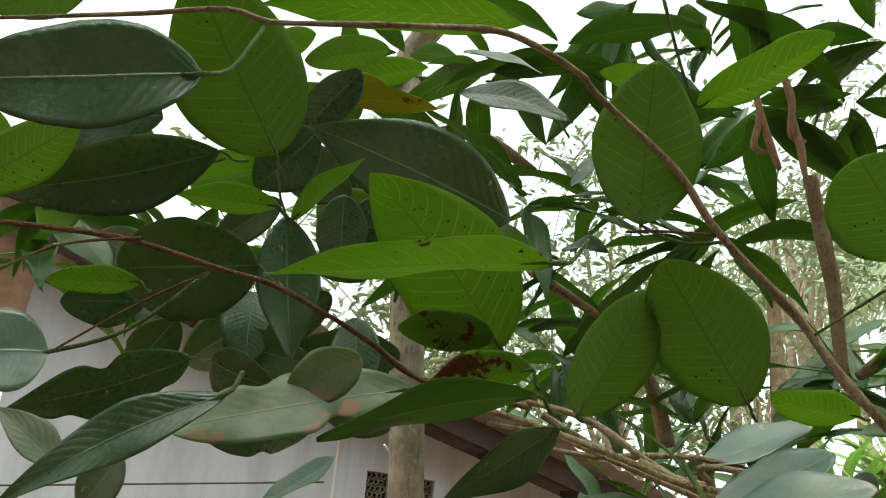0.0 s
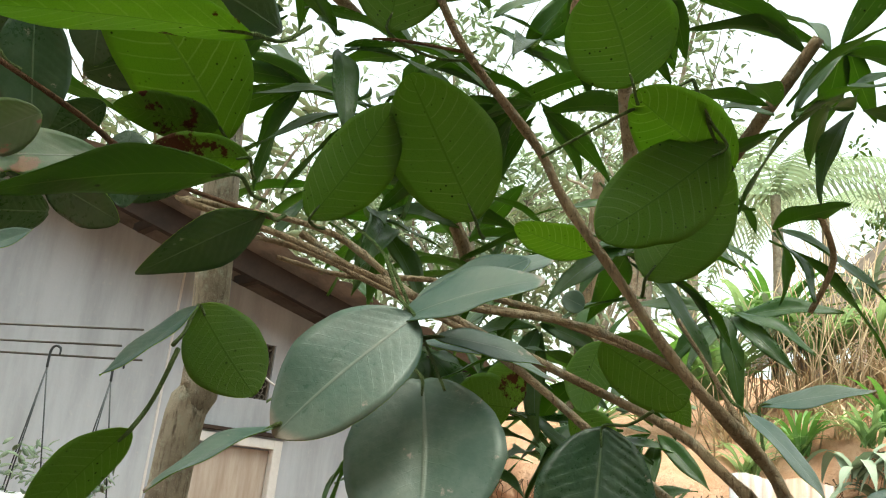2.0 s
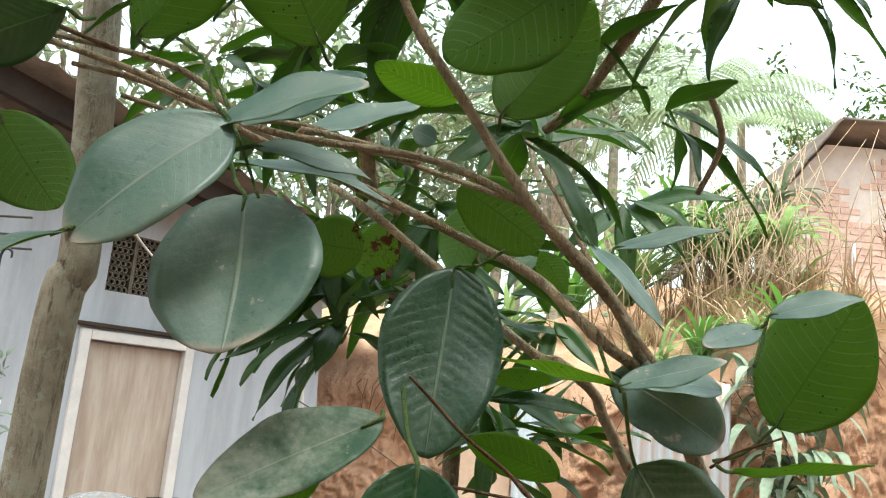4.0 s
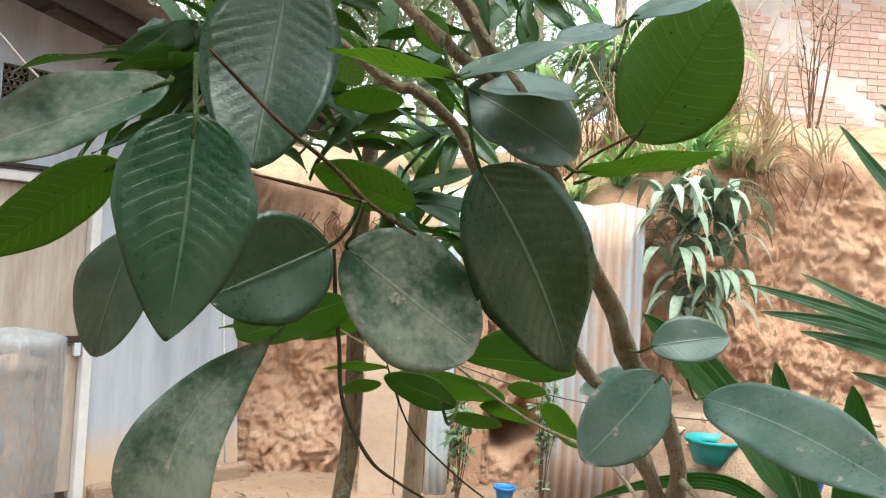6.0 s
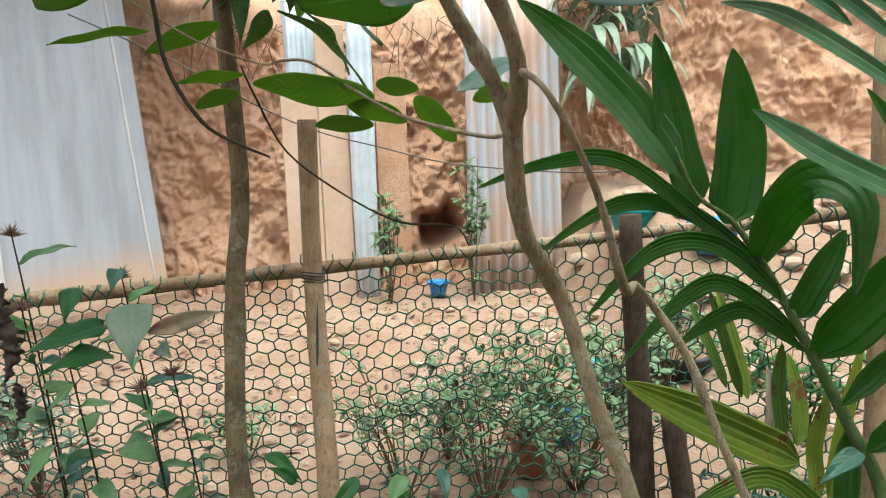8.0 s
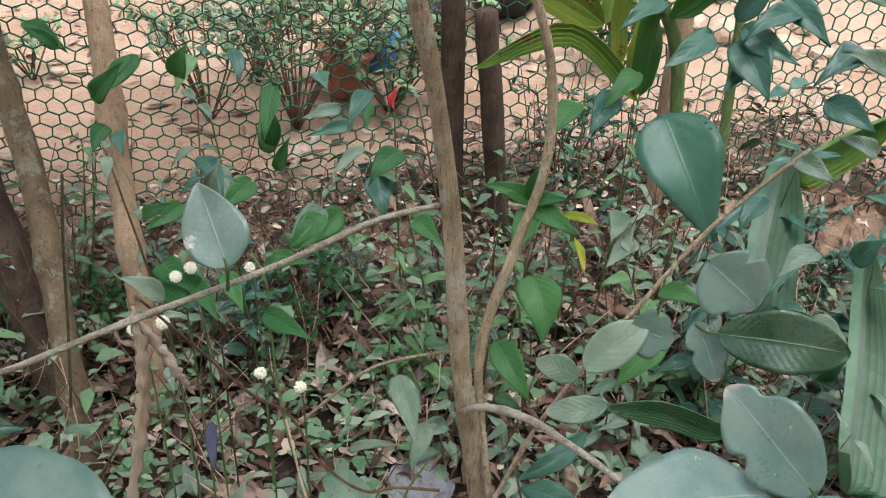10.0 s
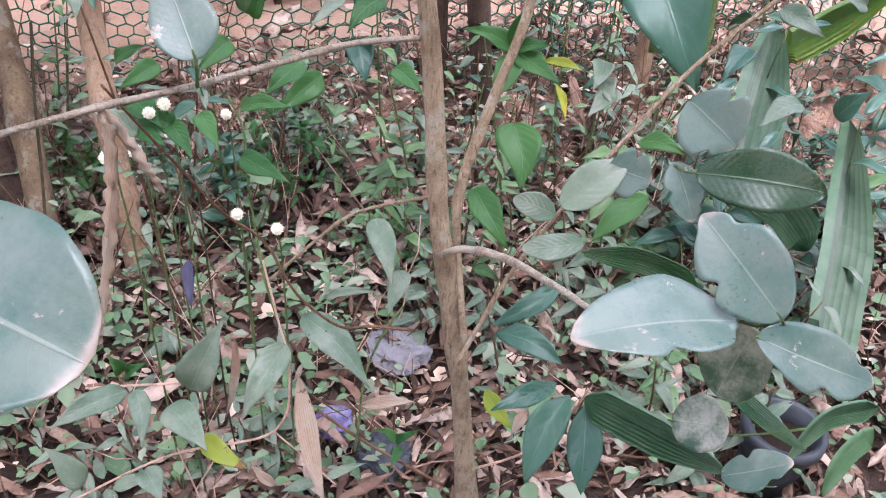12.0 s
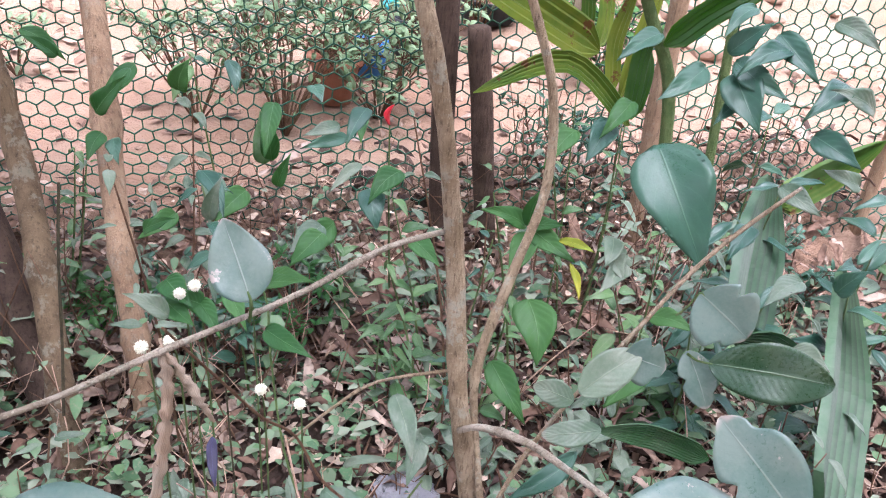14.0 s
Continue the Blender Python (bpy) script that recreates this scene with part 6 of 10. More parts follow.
big_leaf(tree, (-0.372, 0.911, 2.238), (-0.307, 0.896, 2.279), 0.057, (-0.2, -0.75, 0.6), TREE_P, "oval", fold=0.2, arch=0.04)

# ---- long-leaved tree behind ----
back_tree = thing("long_leaved_tree", "tree with hanging whorls of long dark leaves and a pale trunk", "tree")
LONG = [leaf_mesh("long_leaf", (MANGO_U, MANGO_L), L=0.19 + 0.02 * k, W=0.052 + 0.005 * (k % 3), shape="lance", fold=0.25, arch=0.03 + 0.015 * k, wave=0.018, seed=50 + k, nu=14, nv=3, twist=0.15 * (k - 2), bites=((0.3, 0.4, 1), (0.6, 0.35, -1)) if k == 3 else ()) for k in range(6)]


def whorl(parent, centre, axis, meshes, n, spread=(35, 85), scale=(0.8, 1.1), droop=0.5, seed=0, name="leaf"):
    """A ring of leaves round a shoot tip."""
    r = random.Random(seed)
    axis = Vector(axis).normalized()
    side = axis.orthogonal().normalized()
    for k in range(n):
        a = k * 2.4 + r.uniform(-0.4, 0.4)
        out = (side * math.cos(a) + axis.cross(side) * math.sin(a))
        t = radians(r.uniform(*spread))
        d = (axis * math.cos(t) + out * math.sin(t) + Vector((0, 0, -droop))).normalized()
        up = (axis - d * axis.dot(d) + Vector((0, 0, 0.6))).normalized()
        ob = new(name, meshes[r.randrange(len(meshes))])
        ob.parent = parent
        s = r.uniform(*scale)
        m = leaf_frame(Vector(centre) + d * 0.012 - axis * r.uniform(0, 0.05), Vector(centre) + d, up + Vector((r.uniform(-0.4, 0.4), r.uniform(-0.4, 0.4), 0)))
        ob.matrix_basis = m @ Matrix.Diagonal((s, s, s, 1))


REEDSTEM = bark_material("dry_stalk", (0.42, 0.27, 0.19), (0.55, 0.38, 0.28), (0.28, 0.17, 0.11), 2.0)
limb("trunk", [(-0.80, 1.47, -0.2, 0.042), (-0.790, 1.450, 1.562, 0.0380), (-0.767, 1.450, 1.838, 0.0360), (-0.855, 1.450, 2.777, 0.0340), (-0.826, 1.450, 2.994, 0.0320), (-0.42, 1.3, 3.3, 0.030), (-0.3, 0.9, 4.0, 0.024)], BARK_P, back_tree, "pale smooth trunk", 16, 0.02, 8, 21)
limb("branch", [(-0.686, 1.179, 2.518, 0.0143), (-0.623, 1.178, 2.518, 0.0141), (-0.558, 1.190, 2.489, 0.0129), (-0.490, 1.213, 2.438, 0.0095)], BARK, back_tree, "", 9, 0.05, 5, 22)
limb("branch", [(0.133, 1.429, 2.169, 0.0095), (0.194, 1.362, 2.256, 0.0122), (0.246, 1.297, 2.332, 0.0118), (0.311, 1.227, 2.430, 0.0104)], BARK, back_tree, "", 9, 0.05, 5, 22)
limb("branch", [(-0.019, 1.209, 2.391, 0.0114), (-0.003, 1.257, 2.297, 0.0133), (0.011, 1.301, 2.212, 0.0123), (0.018, 1.359, 2.091, 0.0114)], BARK, back_tree, "", 9, 0.05, 5, 22)
limb("branch", [(-0.403, 1.491, 2.249, 0.0092), (-0.459, 1.406, 2.268, 0.0101), (-0.511, 1.323, 2.284, 0.0098)], BARK, back_tree, "", 9, 0.05, 5, 22)
limb("branch", [(-0.337, 1.650, 2.201, 0.0146), (-0.306, 1.690, 2.137, 0.0171), (-0.288, 1.741, 2.038, 0.0183)], BARK, back_tree, "", 9, 0.05, 5, 22)
limb("branch", [(0.353, 1.456, 2.007, 0.0051), (0.377, 1.396, 2.088, 0.0059), (0.336, 1.337, 2.156, 0.0057)], BARK, back_tree, "", 9, 0.05, 5, 22)
limb("branch", [(0.073, 1.540, 2.135, 0.0098), (0.119, 1.486, 2.168, 0.0105), (0.156, 1.432, 2.202, 0.0102)], BARK, back_tree, "", 9, 0.05, 5, 22)
whorl(back_tree, (-0.414, 1.076, 2.641), (0.06, 0.07, 0.50), LONG, 7, (30, 95), (0.75, 1.15), 0.63, 0)
whorl(back_tree, (-0.312, 1.178, 2.744), (-0.10, 0.08, -0.10), LONG, 7, (30, 95), (0.75, 1.15), 0.48, 1)
whorl(back_tree, (-0.166, 1.320, 2.792), (-0.08, -0.48, 0.45), LONG, 7, (30, 95), (0.75, 1.15), 0.56, 2)
whorl(back_tree, (-0.099, 1.221, 2.555), (0.06, 0.07, 0.19), LONG, 7, (30, 95), (0.75, 1.15), 0.61, 3)
whorl(back_tree, (-0.239, 1.381, 2.356), (-0.33, 0.20, 0.11), LONG, 7, (30, 95), (0.75, 1.15), 0.85, 5)
whorl(back_tree, (0.111, 1.233, 2.683), (-0.51, 0.12, 0.34), LONG, 7, (30, 95), (0.75, 1.15), 0.73, 7)
whorl(back_tree, (-0.533, 1.062, 2.585), (0.45, 0.27, 0.77), LONG, 7, (30, 95), (0.75, 1.15), 0.62, 8)
whorl(back_tree, (-0.818, 1.220, 2.784), (-0.59, -0.10, 0.40), LONG, 7, (30, 95), (0.75, 1.15), 0.38, 9)
whorl(back_tree, (-0.476, 1.084, 2.328), (0.33, -0.48, 0.53), LONG, 7, (30, 95), (0.75, 1.15), 0.75, 10)
whorl(back_tree, (-0.451, 1.223, 2.295), (-0.38, -0.48, 0.36), LONG, 7, (30, 95), (0.75, 1.15), 0.73, 11)
whorl(back_tree, (0.044, 1.460, 2.141), (0.33, -0.31, 0.72), LONG, 7, (30, 95), (0.75, 1.15), 0.88, 13)
whorl(back_tree, (-0.360, 1.513, 2.232), (0.02, 0.12, 0.77), LONG, 7, (30, 95), (0.75, 1.15), 0.30, 14)
whorl(back_tree, (-0.473, 1.508, 2.160), (0.42, -0.36, -0.05), LONG, 7, (30, 95), (0.75, 1.15), 0.52, 15)
whorl(back_tree, (-0.260, 1.714, 2.118), (-0.33, -0.08, 0.45), LONG, 7, (30, 95), (0.75, 1.15), 0.33, 16)
whorl(back_tree, (-0.629, 1.110, 2.411), (-0.25, -0.08, 0.09), LONG, 7, (30, 95), (0.75, 1.15), 0.34, 17)
whorl(back_tree, (-0.379, 1.294, 2.443), (0.18, -0.10, 0.78), LONG, 7, (30, 95), (0.75, 1.15), 0.41, 18)
whorl(back_tree, (0.244, 1.249, 2.312), (-0.54, -0.27, 0.62), LONG, 7, (30, 95), (0.75, 1.15), 0.31, 21)
whorl(back_tree, (0.345, 1.252, 2.350), (-0.35, -0.11, 0.32), LONG, 7, (30, 95), (0.75, 1.15), 0.82, 22)
whorl(back_tree, (0.058, 1.220, 2.547), (0.02, 0.26, 0.67), LONG, 7, (30, 95), (0.75, 1.15), 0.47, 23)
whorl(back_tree, (0.385, 1.308, 2.491), (0.55, 0.06, 0.90), LONG, 7, (30, 95), (0.75, 1.15), 0.43, 24)
whorl(back_tree, (-0.164, 1.389, 2.387), (-0.09, 0.15, 0.64), LONG, 7, (30, 95), (0.75, 1.15), 0.82, 27)
whorl(back_tree, (0.505, 1.355, 2.427), (0.44, -0.27, -0.03), LONG, 7, (30, 95), (0.75, 1.15), 0.76, 29)
whorl(back_tree, (0.083, 1.538, 2.152), (0.17, -0.20, 0.56), LONG, 6, (30, 95), (0.75, 1.15), 0.40, 30)
whorl(back_tree, (0.297, 1.435, 2.174), (0.43, -0.20, 0.46), LONG, 6, (30, 95), (0.75, 1.15), 0.87, 32)
whorl(back_tree, (-0.377, 1.577, 1.817), (-0.55, 0.12, -0.01), LONG, 6, (30, 95), (0.75, 1.15), 0.68, 34)
whorl(back_tree, (-0.310, 1.687, 1.740), (-0.05, -0.25, 0.13), LONG, 6, (30, 95), (0.75, 1.15), 0.47, 35)
whorl(back_tree, (-0.215, 1.677, 1.829), (0.27, -0.02, 0.85), LONG, 6, (30, 95), (0.75, 1.15), 0.39, 36)
whorl(back_tree, (0.029, 1.904, 1.618), (0.53, -0.13, 0.09), LONG, 6, (30, 95), (0.75, 1.15), 0.65, 37)
whorl(back_tree, (0.099, 1.912, 1.560), (-0.14, 0.19, 0.84), LONG, 6, (30, 95), (0.75, 1.15), 0.72, 38)
whorl(back_tree, (-0.114, 1.887, 1.759), (0.06, 0.14, 0.72), LONG, 6, (30, 95), (0.75, 1.15), 0.37, 39)
whorl(sapling, (0.076, 2.139, 1.572), (-0.30, -0.46, 0.58), LONG, 6, (30, 95), (0.75, 1.15), 0.33, 41)
whorl(sapling, (0.217, 2.118, 1.558), (-0.15, 0.26, 0.63), LONG, 6, (30, 95), (0.75, 1.15), 0.66, 42)
whorl(sapling, (-0.349, 1.678, 1.700), (-0.46, -0.01, 0.03), LONG, 6, (30, 95), (0.75, 1.15), 0.44, 43)
whorl(sapling, (-0.284, 1.557, 2.692), (0.40, -0.42, 0.64), LONG, 7, (30, 95), (0.75, 1.15), 0.52, 44)
whorl(sapling, (-0.176, 1.616, 2.642), (0.59, -0.06, 0.18), LONG, 7, (30, 95), (0.75, 1.15), 0.35, 45)
whorl(sapling, (-0.956, 1.395, 2.803), (-0.46, 0.28, 0.63), LONG, 7, (30, 95), (0.75, 1.15), 0.51, 47)
whorl(sapling, (-0.637, 1.353, 2.377), (-0.58, 0.21, 0.18), LONG, 7, (30, 95), (0.75, 1.15), 0.48, 48)
whorl(sapling, (-0.648, 1.615, 2.300), (-0.24, -0.30, 0.83), LONG, 7, (30, 95), (0.75, 1.15), 0.83, 49)
whorl(sapling, (0.096, 1.757, 2.289), (0.21, -0.46, 0.24), LONG, 7, (30, 95), (0.75, 1.15), 0.69, 51)
whorl(sapling, (-0.295, 1.826, 2.244), (0.42, -0.05, 0.35), LONG, 7, (30, 95), (0.75, 1.15), 0.51, 53)
whorl(sapling, (0.279, 1.829, 2.095), (-0.10, -0.21, 0.08), LONG, 7, (30, 95), (0.75, 1.15), 0.61, 54)
whorl(sapling, (-0.513, 1.795, 2.260), (-0.49, 0.28, 0.38), LONG, 7, (30, 95), (0.75, 1.15), 0.45, 55)
whorl(sapling, (-0.334, 1.955, 2.021), (0.58, -0.23, 0.57), LONG, 6, (30, 95), (0.75, 1.15), 0.42, 56)
whorl(sapling, (-0.247, 2.039, 2.168), (-0.50, -0.32, 0.31), LONG, 6, (30, 95), (0.75, 1.15), 0.49, 57)
whorl(sapling, (-0.028, 2.164, 1.966), (-0.16, -0.14, 0.40), LONG, 6, (30, 95), (0.75, 1.15), 0.35, 58)
whorl(sapling, (-0.533, 1.944, 2.111), (0.51, -0.37, 0.77), LONG, 6, (30, 95), (0.75, 1.15), 0.35, 59)
whorl(sapling, (0.155, 2.080, 1.836), (-0.24, -0.35, 0.22), LONG, 6, (30, 95), (0.75, 1.15), 0.70, 60)
whorl(sapling, (-0.043, 2.082, 1.818), (0.39, -0.35, 0.78), LONG, 6, (30, 95), (0.75, 1.15), 0.60, 61)
whorl(sapling, (-0.395, 1.519, 1.811), (-0.56, -0.11, 0.75), LONG, 6, (30, 95), (0.75, 1.15), 0.55, 62)
whorl(sapling, (-0.353, 1.613, 1.903), (0.06, -0.18, -0.05), LONG, 6, (30, 95), (0.75, 1.15), 0.62, 63)
whorl(sapling, (-0.299, 1.518, 1.763), (-0.15, -0.05, 0.50), LONG, 6, (30, 95), (0.75, 1.15), 0.57, 64)
whorl(sapling, (-0.283, 1.711, 1.900), (-0.34, -0.47, 0.19), LONG, 6, (30, 95), (0.75, 1.15), 0.40, 65)
whorl(sapling, (-0.143, 1.601, 1.985), (-0.41, -0.39, 0.26), LONG, 6, (30, 95), (0.75, 1.15), 0.71, 66)
whorl(sapling, (-0.029, 1.600, 1.929), (0.06, 0.19, 0.59), LONG, 6, (30, 95), (0.75, 1.15), 0.50, 67)
whorl(sapling, (0.022, 1.802, 1.864), (-0.29, -0.47, 0.48), LONG, 6, (30, 95), (0.75, 1.15), 0.37, 68)
whorl(sapling, (-0.201, 1.808, 1.895), (-0.24, 0.15, 0.25), LONG, 6, (30, 95), (0.75, 1.15), 0.77, 69)
whorl(sapling, (0.094, 2.122, 1.478), (0.51, 0.20, 0.48), LONG, 6, (30, 95), (0.75, 1.15), 0.84, 70)
whorl(sapling, (0.149, 2.123, 1.531), (-0.38, -0.19, 0.73), LONG, 6, (30, 95), (0.75, 1.15), 0.42, 71)
whorl(sapling, (-1.301, 0.926, 2.320), (-0.47, 0.05, 0.43), LONG, 7, (30, 95), (0.75, 1.15), 0.52, 72)
whorl(sapling, (-1.174, 0.952, 2.358), (0.17, -0.07, 0.41), LONG, 7, (30, 95), (0.75, 1.15), 0.67, 73)
whorl(sapling, (-1.141, 1.108, 2.293), (-0.36, 0.13, 0.76), LONG, 7, (30, 95), (0.75, 1.15), 0.50, 74)
whorl(sapling, (-1.422, 1.033, 2.251), (0.08, -0.45, 0.79), LONG, 7, (30, 95), (0.75, 1.15), 0.86, 75)
limb("dead_stalk", [(-0.104, 1.120, 2.522, 0.0047), (-0.093, 1.143, 2.480, 0.0066), (-0.105, 1.163, 2.427, 0.0057), (-0.072, 1.195, 2.432, 0.0029)], REEDSTEM, back_tree, "dry curled flower stalk", 6, 0.15, 4, 0)
limb("dead_stalk", [(-0.054, 1.127, 2.543, 0.0047), (-0.042, 1.150, 2.501, 0.0066), (-0.045, 1.173, 2.449, 0.0057), (-0.020, 1.203, 2.453, 0.0029)], REEDSTEM, back_tree, "dry curled flower stalk", 6, 0.15, 4, 1)
limb("dead_stalk", [(-0.043, 1.158, 2.484, 0.0047), (-0.032, 1.181, 2.441, 0.0066), (-0.025, 1.207, 2.390, 0.0057), (-0.009, 1.234, 2.393, 0.0029)], REEDSTEM, back_tree, "dry curled flower stalk", 6, 0.15, 4, 2)
limb("dead_stalk", [(-0.097, 1.134, 2.497, 0.0047), (-0.085, 1.157, 2.454, 0.0066), (-0.070, 1.186, 2.404, 0.0057), (-0.064, 1.210, 2.406, 0.0029)], REEDSTEM, back_tree, "dry curled flower stalk", 6, 0.15, 4, 3)


def unseen_shade_crown():
    """Unseen crown added to shade the garden: limbs that spread from the trunk and many long leaves."""
    r = random.Random(8)
    unit = leaf_data(1.0, 0.3, "lance", 0.25, 0.05, 0.02, 5, 5, 1, thick=0.004)
    vs, fs, uv, sl = [], [], [], []
    ends = []
    for k in range(16):
        a = k * 2.4
        q = 0.5 + 2.6 * math.sqrt(k / 16)
        e = Vector((0.1 + q * math.cos(a), -1.0 + q * math.sin(a) * 0.85, 2.9 + r.uniform(0, 1.2)))
        e.z = max(e.z, 1.75 + 1.25 * (e.y + 0.5))
        ends.append(e)
        limb("branch", [(-0.3, 0.9, 4.0, 0.02), (*(Vector((-0.3, 0.9, 4.2)) * 0.5 + e * 0.5 + Vector((0, 0, 0.3))), 0.014), (*e, 0.006)], BARK_P, back_tree, "", 6, 0.05, 4, k)
    for i in range(5200):
        p = ends[r.randrange(16)] + Vector((r.gauss(0, 0.34), r.gauss(0, 0.34), r.gauss(0, 0.22)))
        # Leaves that would come into view are left out; the crown only blocks light.
        if p.z < 1.85 + 1.15 * (p.y + 0.5) or p.z < 2.75 or (p.y > 0.4 and r.random() < 0.6):
            continue
        d = Vector((r.uniform(-1, 1), r.uniform(-1, 1), r.uniform(-0.8, 0.3))).normalized()
        s = r.uniform(0.15, 0.24)
        m = leaf_frame(p, p + d, (r.uniform(-0.6, 0.6), r.uniform(-0.6, 0.6), 1)) @ Matrix.Diagonal((s, s, s, 1))
        o = len(vs)
        vs.extend(m @ Vector(v) for v in unit[0])
        fs.extend(tuple(j + o for j in f) for f in unit[1])
        uv.extend(unit[2])
        sl.extend(unit[3])
    mesh_object("crown", vs, fs, [MANGO_U, MANGO_L], back_tree, "unseen crown of long leaves, added to shade the garden", uvs=uv, slots=sl, kind="stuff")


unseen_shade_crown()


# ---- palm ----
palm = thing("young_palm", "young palm with broad ribbed dark green leaflets at the fence", "palm")


def palm_leaf(parent, pts, width, mat=None, ribs=5, label=""):
    """A ribbed leaflet along a curve; across it runs a pleat for each rib."""
    line = [p for p, _ in smooth_line([(Vector(p), 0) for p in pts], 6)]
    n = len(line) - 1
    total = sum((line[i + 1] - line[i]).length for i in range(n))
    view = Vector((0.15, -1.0, 0.35))
    vs, fs, uv, sl = [], [], [], []
    m = ribs * 2 if ribs < 6 else 20
    for sheet in (0, 1):
        for i, p in enumerate(line):
            s = i / n
            d = (line[min(i + 1, n)] - line[max(i - 1, 0)]).normalized()
            side = d.cross(view).normalized()
            up = side.cross(d)
            w = width * 0.5 * (min(1, 5 * s + 0.12) * min(1, (1 - s) * 2.6 + 0.02) ** 0.8)
            for j in range(m + 1):
                q = 2 * (j + (0.42 if j % 2 else 0.0)) / m - 1
                vs.append(p + side * (q * w) + up * (((0.05 * width if ribs == 6 else 0.0016) * (1 if j % 2 else -1)) * min(1, w * 40) + 0.35 * w * abs(q) - sheet * 0.0006))
                uv.append((j / m, s))
    k = (n + 1) * (m + 1)
    for sheet in (0, 1):
        for i in range(n):
            for j in range(m):
                a = sheet * k + i * (m + 1) + j
                f = (a, a + 1, a + m + 2, a + m + 1)
                fs.append(f if sheet == 0 else f[::-1])
    ob = mesh_object("leaflet", vs, fs, mat or PALM, parent, label, uvs=uv, smooth=False)
    return ob


limb("leaf_stalk", [(1.137, 1.344, 0.263, 0.0126), (1.139, 1.400, 0.488, 0.0126), (1.082, 1.424, 0.619, 0.0114), (1.008, 1.447, 0.769, 0.0102), (0.961, 1.485, 0.879, 0.0081), (0.894, 1.506, 0.986, 0.0060), (0.824, 1.515, 1.042, 0.0040), (0.789, 1.534, 1.129, 0.0030)], STEM, palm, "pale green leaf stalk", 8, 0.02, 6, 31)
limb("leaf_stalk", [(1.324, 1.439, 0.178, 0.0104), (1.346, 1.518, 0.514, 0.0104), (1.367, 1.596, 0.851, 0.0104), (1.390, 1.675, 1.187, 0.0092), (1.397, 1.721, 1.463, 0.0091)], STEM, palm, "green cane", 9, 0.02, 6, 32)
palm_leaf(palm, [(0.838, 1.547, 1.015), (0.809, 1.585, 1.140), (0.771, 1.588, 1.331)], 0.080, PALM, 5)
palm_leaf(palm, [(0.796, 1.520, 1.073), (0.734, 1.596, 1.190), (0.632, 1.648, 1.313), (0.535, 1.666, 1.403)], 0.088, PALM, 5)
palm_leaf(palm, [(0.887, 1.528, 0.984), (0.915, 1.552, 1.107), (0.903, 1.550, 1.299)], 0.109, PALM, 5)
palm_leaf(palm, [(0.928, 1.497, 0.897), (0.952, 1.467, 1.010), (0.996, 1.417, 1.063), (1.034, 1.356, 1.022), (1.014, 1.326, 0.884)], 0.091, PALM, 5)
palm_leaf(palm, [(0.991, 1.463, 0.816), (1.036, 1.470, 0.886), (1.093, 1.478, 0.969)], 0.063, PALM, 5)
palm_leaf(palm, [(1.015, 1.440, 0.748), (1.103, 1.396, 0.863), (1.290, 1.347, 1.051), (1.361, 1.347, 1.114)], 0.107, PALM, 5)
palm_leaf(palm, [(0.929, 1.501, 0.914), (0.826, 1.492, 0.995), (0.676, 1.502, 1.108), (0.546, 1.531, 1.107), (0.427, 1.548, 1.068)], 0.031, PALM, 5)
palm_leaf(palm, [(0.965, 1.481, 0.869), (0.817, 1.496, 1.004), (0.676, 1.504, 1.033), (0.529, 1.498, 0.958)], 0.033, PALM, 5)
palm_leaf(palm, [(0.983, 1.470, 0.838), (0.851, 1.475, 0.951), (0.726, 1.473, 0.952), (0.599, 1.454, 0.845)], 0.035, PALM, 5)
palm_leaf(palm, [(1.003, 1.450, 0.778), (0.865, 1.455, 0.883), (0.776, 1.442, 0.876), (0.653, 1.422, 0.770)], 0.033, PALM, 5)
palm_leaf(palm, [(1.001, 1.446, 0.759), (0.895, 1.448, 0.838), (0.822, 1.450, 0.822), (0.754, 1.435, 0.785)], 0.032, PALM, 5)
palm_leaf(palm, [(1.058, 1.409, 0.663), (1.154, 1.408, 0.745), (1.262, 1.371, 0.781), (1.336, 1.322, 0.780)], 0.048, PALM, 5)
palm_leaf(palm, [(1.103, 1.398, 0.576), (1.187, 1.378, 0.655), (1.325, 1.345, 0.735)], 0.053, PALM, 5)
palm_leaf(palm, [(0.976, 1.404, 0.566), (0.815, 1.378, 0.655), (0.639, 1.379, 0.750)], 0.073, PALM_Y, 5)
palm_leaf(palm, [(0.977, 1.459, 0.579), (0.975, 1.484, 0.677), (0.992, 1.501, 0.758)], 0.032, PALM_Y, 5)
palm_leaf(palm, [(0.925, 1.520, 0.649), (0.902, 1.552, 0.754), (0.883, 1.580, 0.848)], 0.024, PALM_Y, 5)
palm_leaf(palm, [(1.031, 1.423, 0.481), (1.028, 1.446, 0.573), (1.067, 1.463, 0.674)], 0.037, PALM_Y, 5)
palm_leaf(palm, [(1.063, 1.403, 0.429), (1.078, 1.430, 0.551), (1.103, 1.439, 0.612)], 0.042, PALM, 5)
palm_leaf(palm, [(1.040, 1.358, 0.441), (0.897, 1.368, 0.562), (0.721, 1.345, 0.520)], 0.039, PALM_Y, 5)
palm_leaf(palm, [(1.025, 1.685, 0.578), (1.018, 1.742, 0.682), (0.998, 1.800, 0.814)], 0.034, PALM_Y, 5)
palm_leaf(palm, [(1.014, 1.760, 0.578), (0.994, 1.817, 0.669), (0.969, 1.869, 0.757)], 0.026, PALM_Y, 5)
palm_leaf(palm, [(1.080, 1.584, 0.510), (1.102, 1.622, 0.582), (1.104, 1.673, 0.678)], 0.040, PALM_Y, 5)
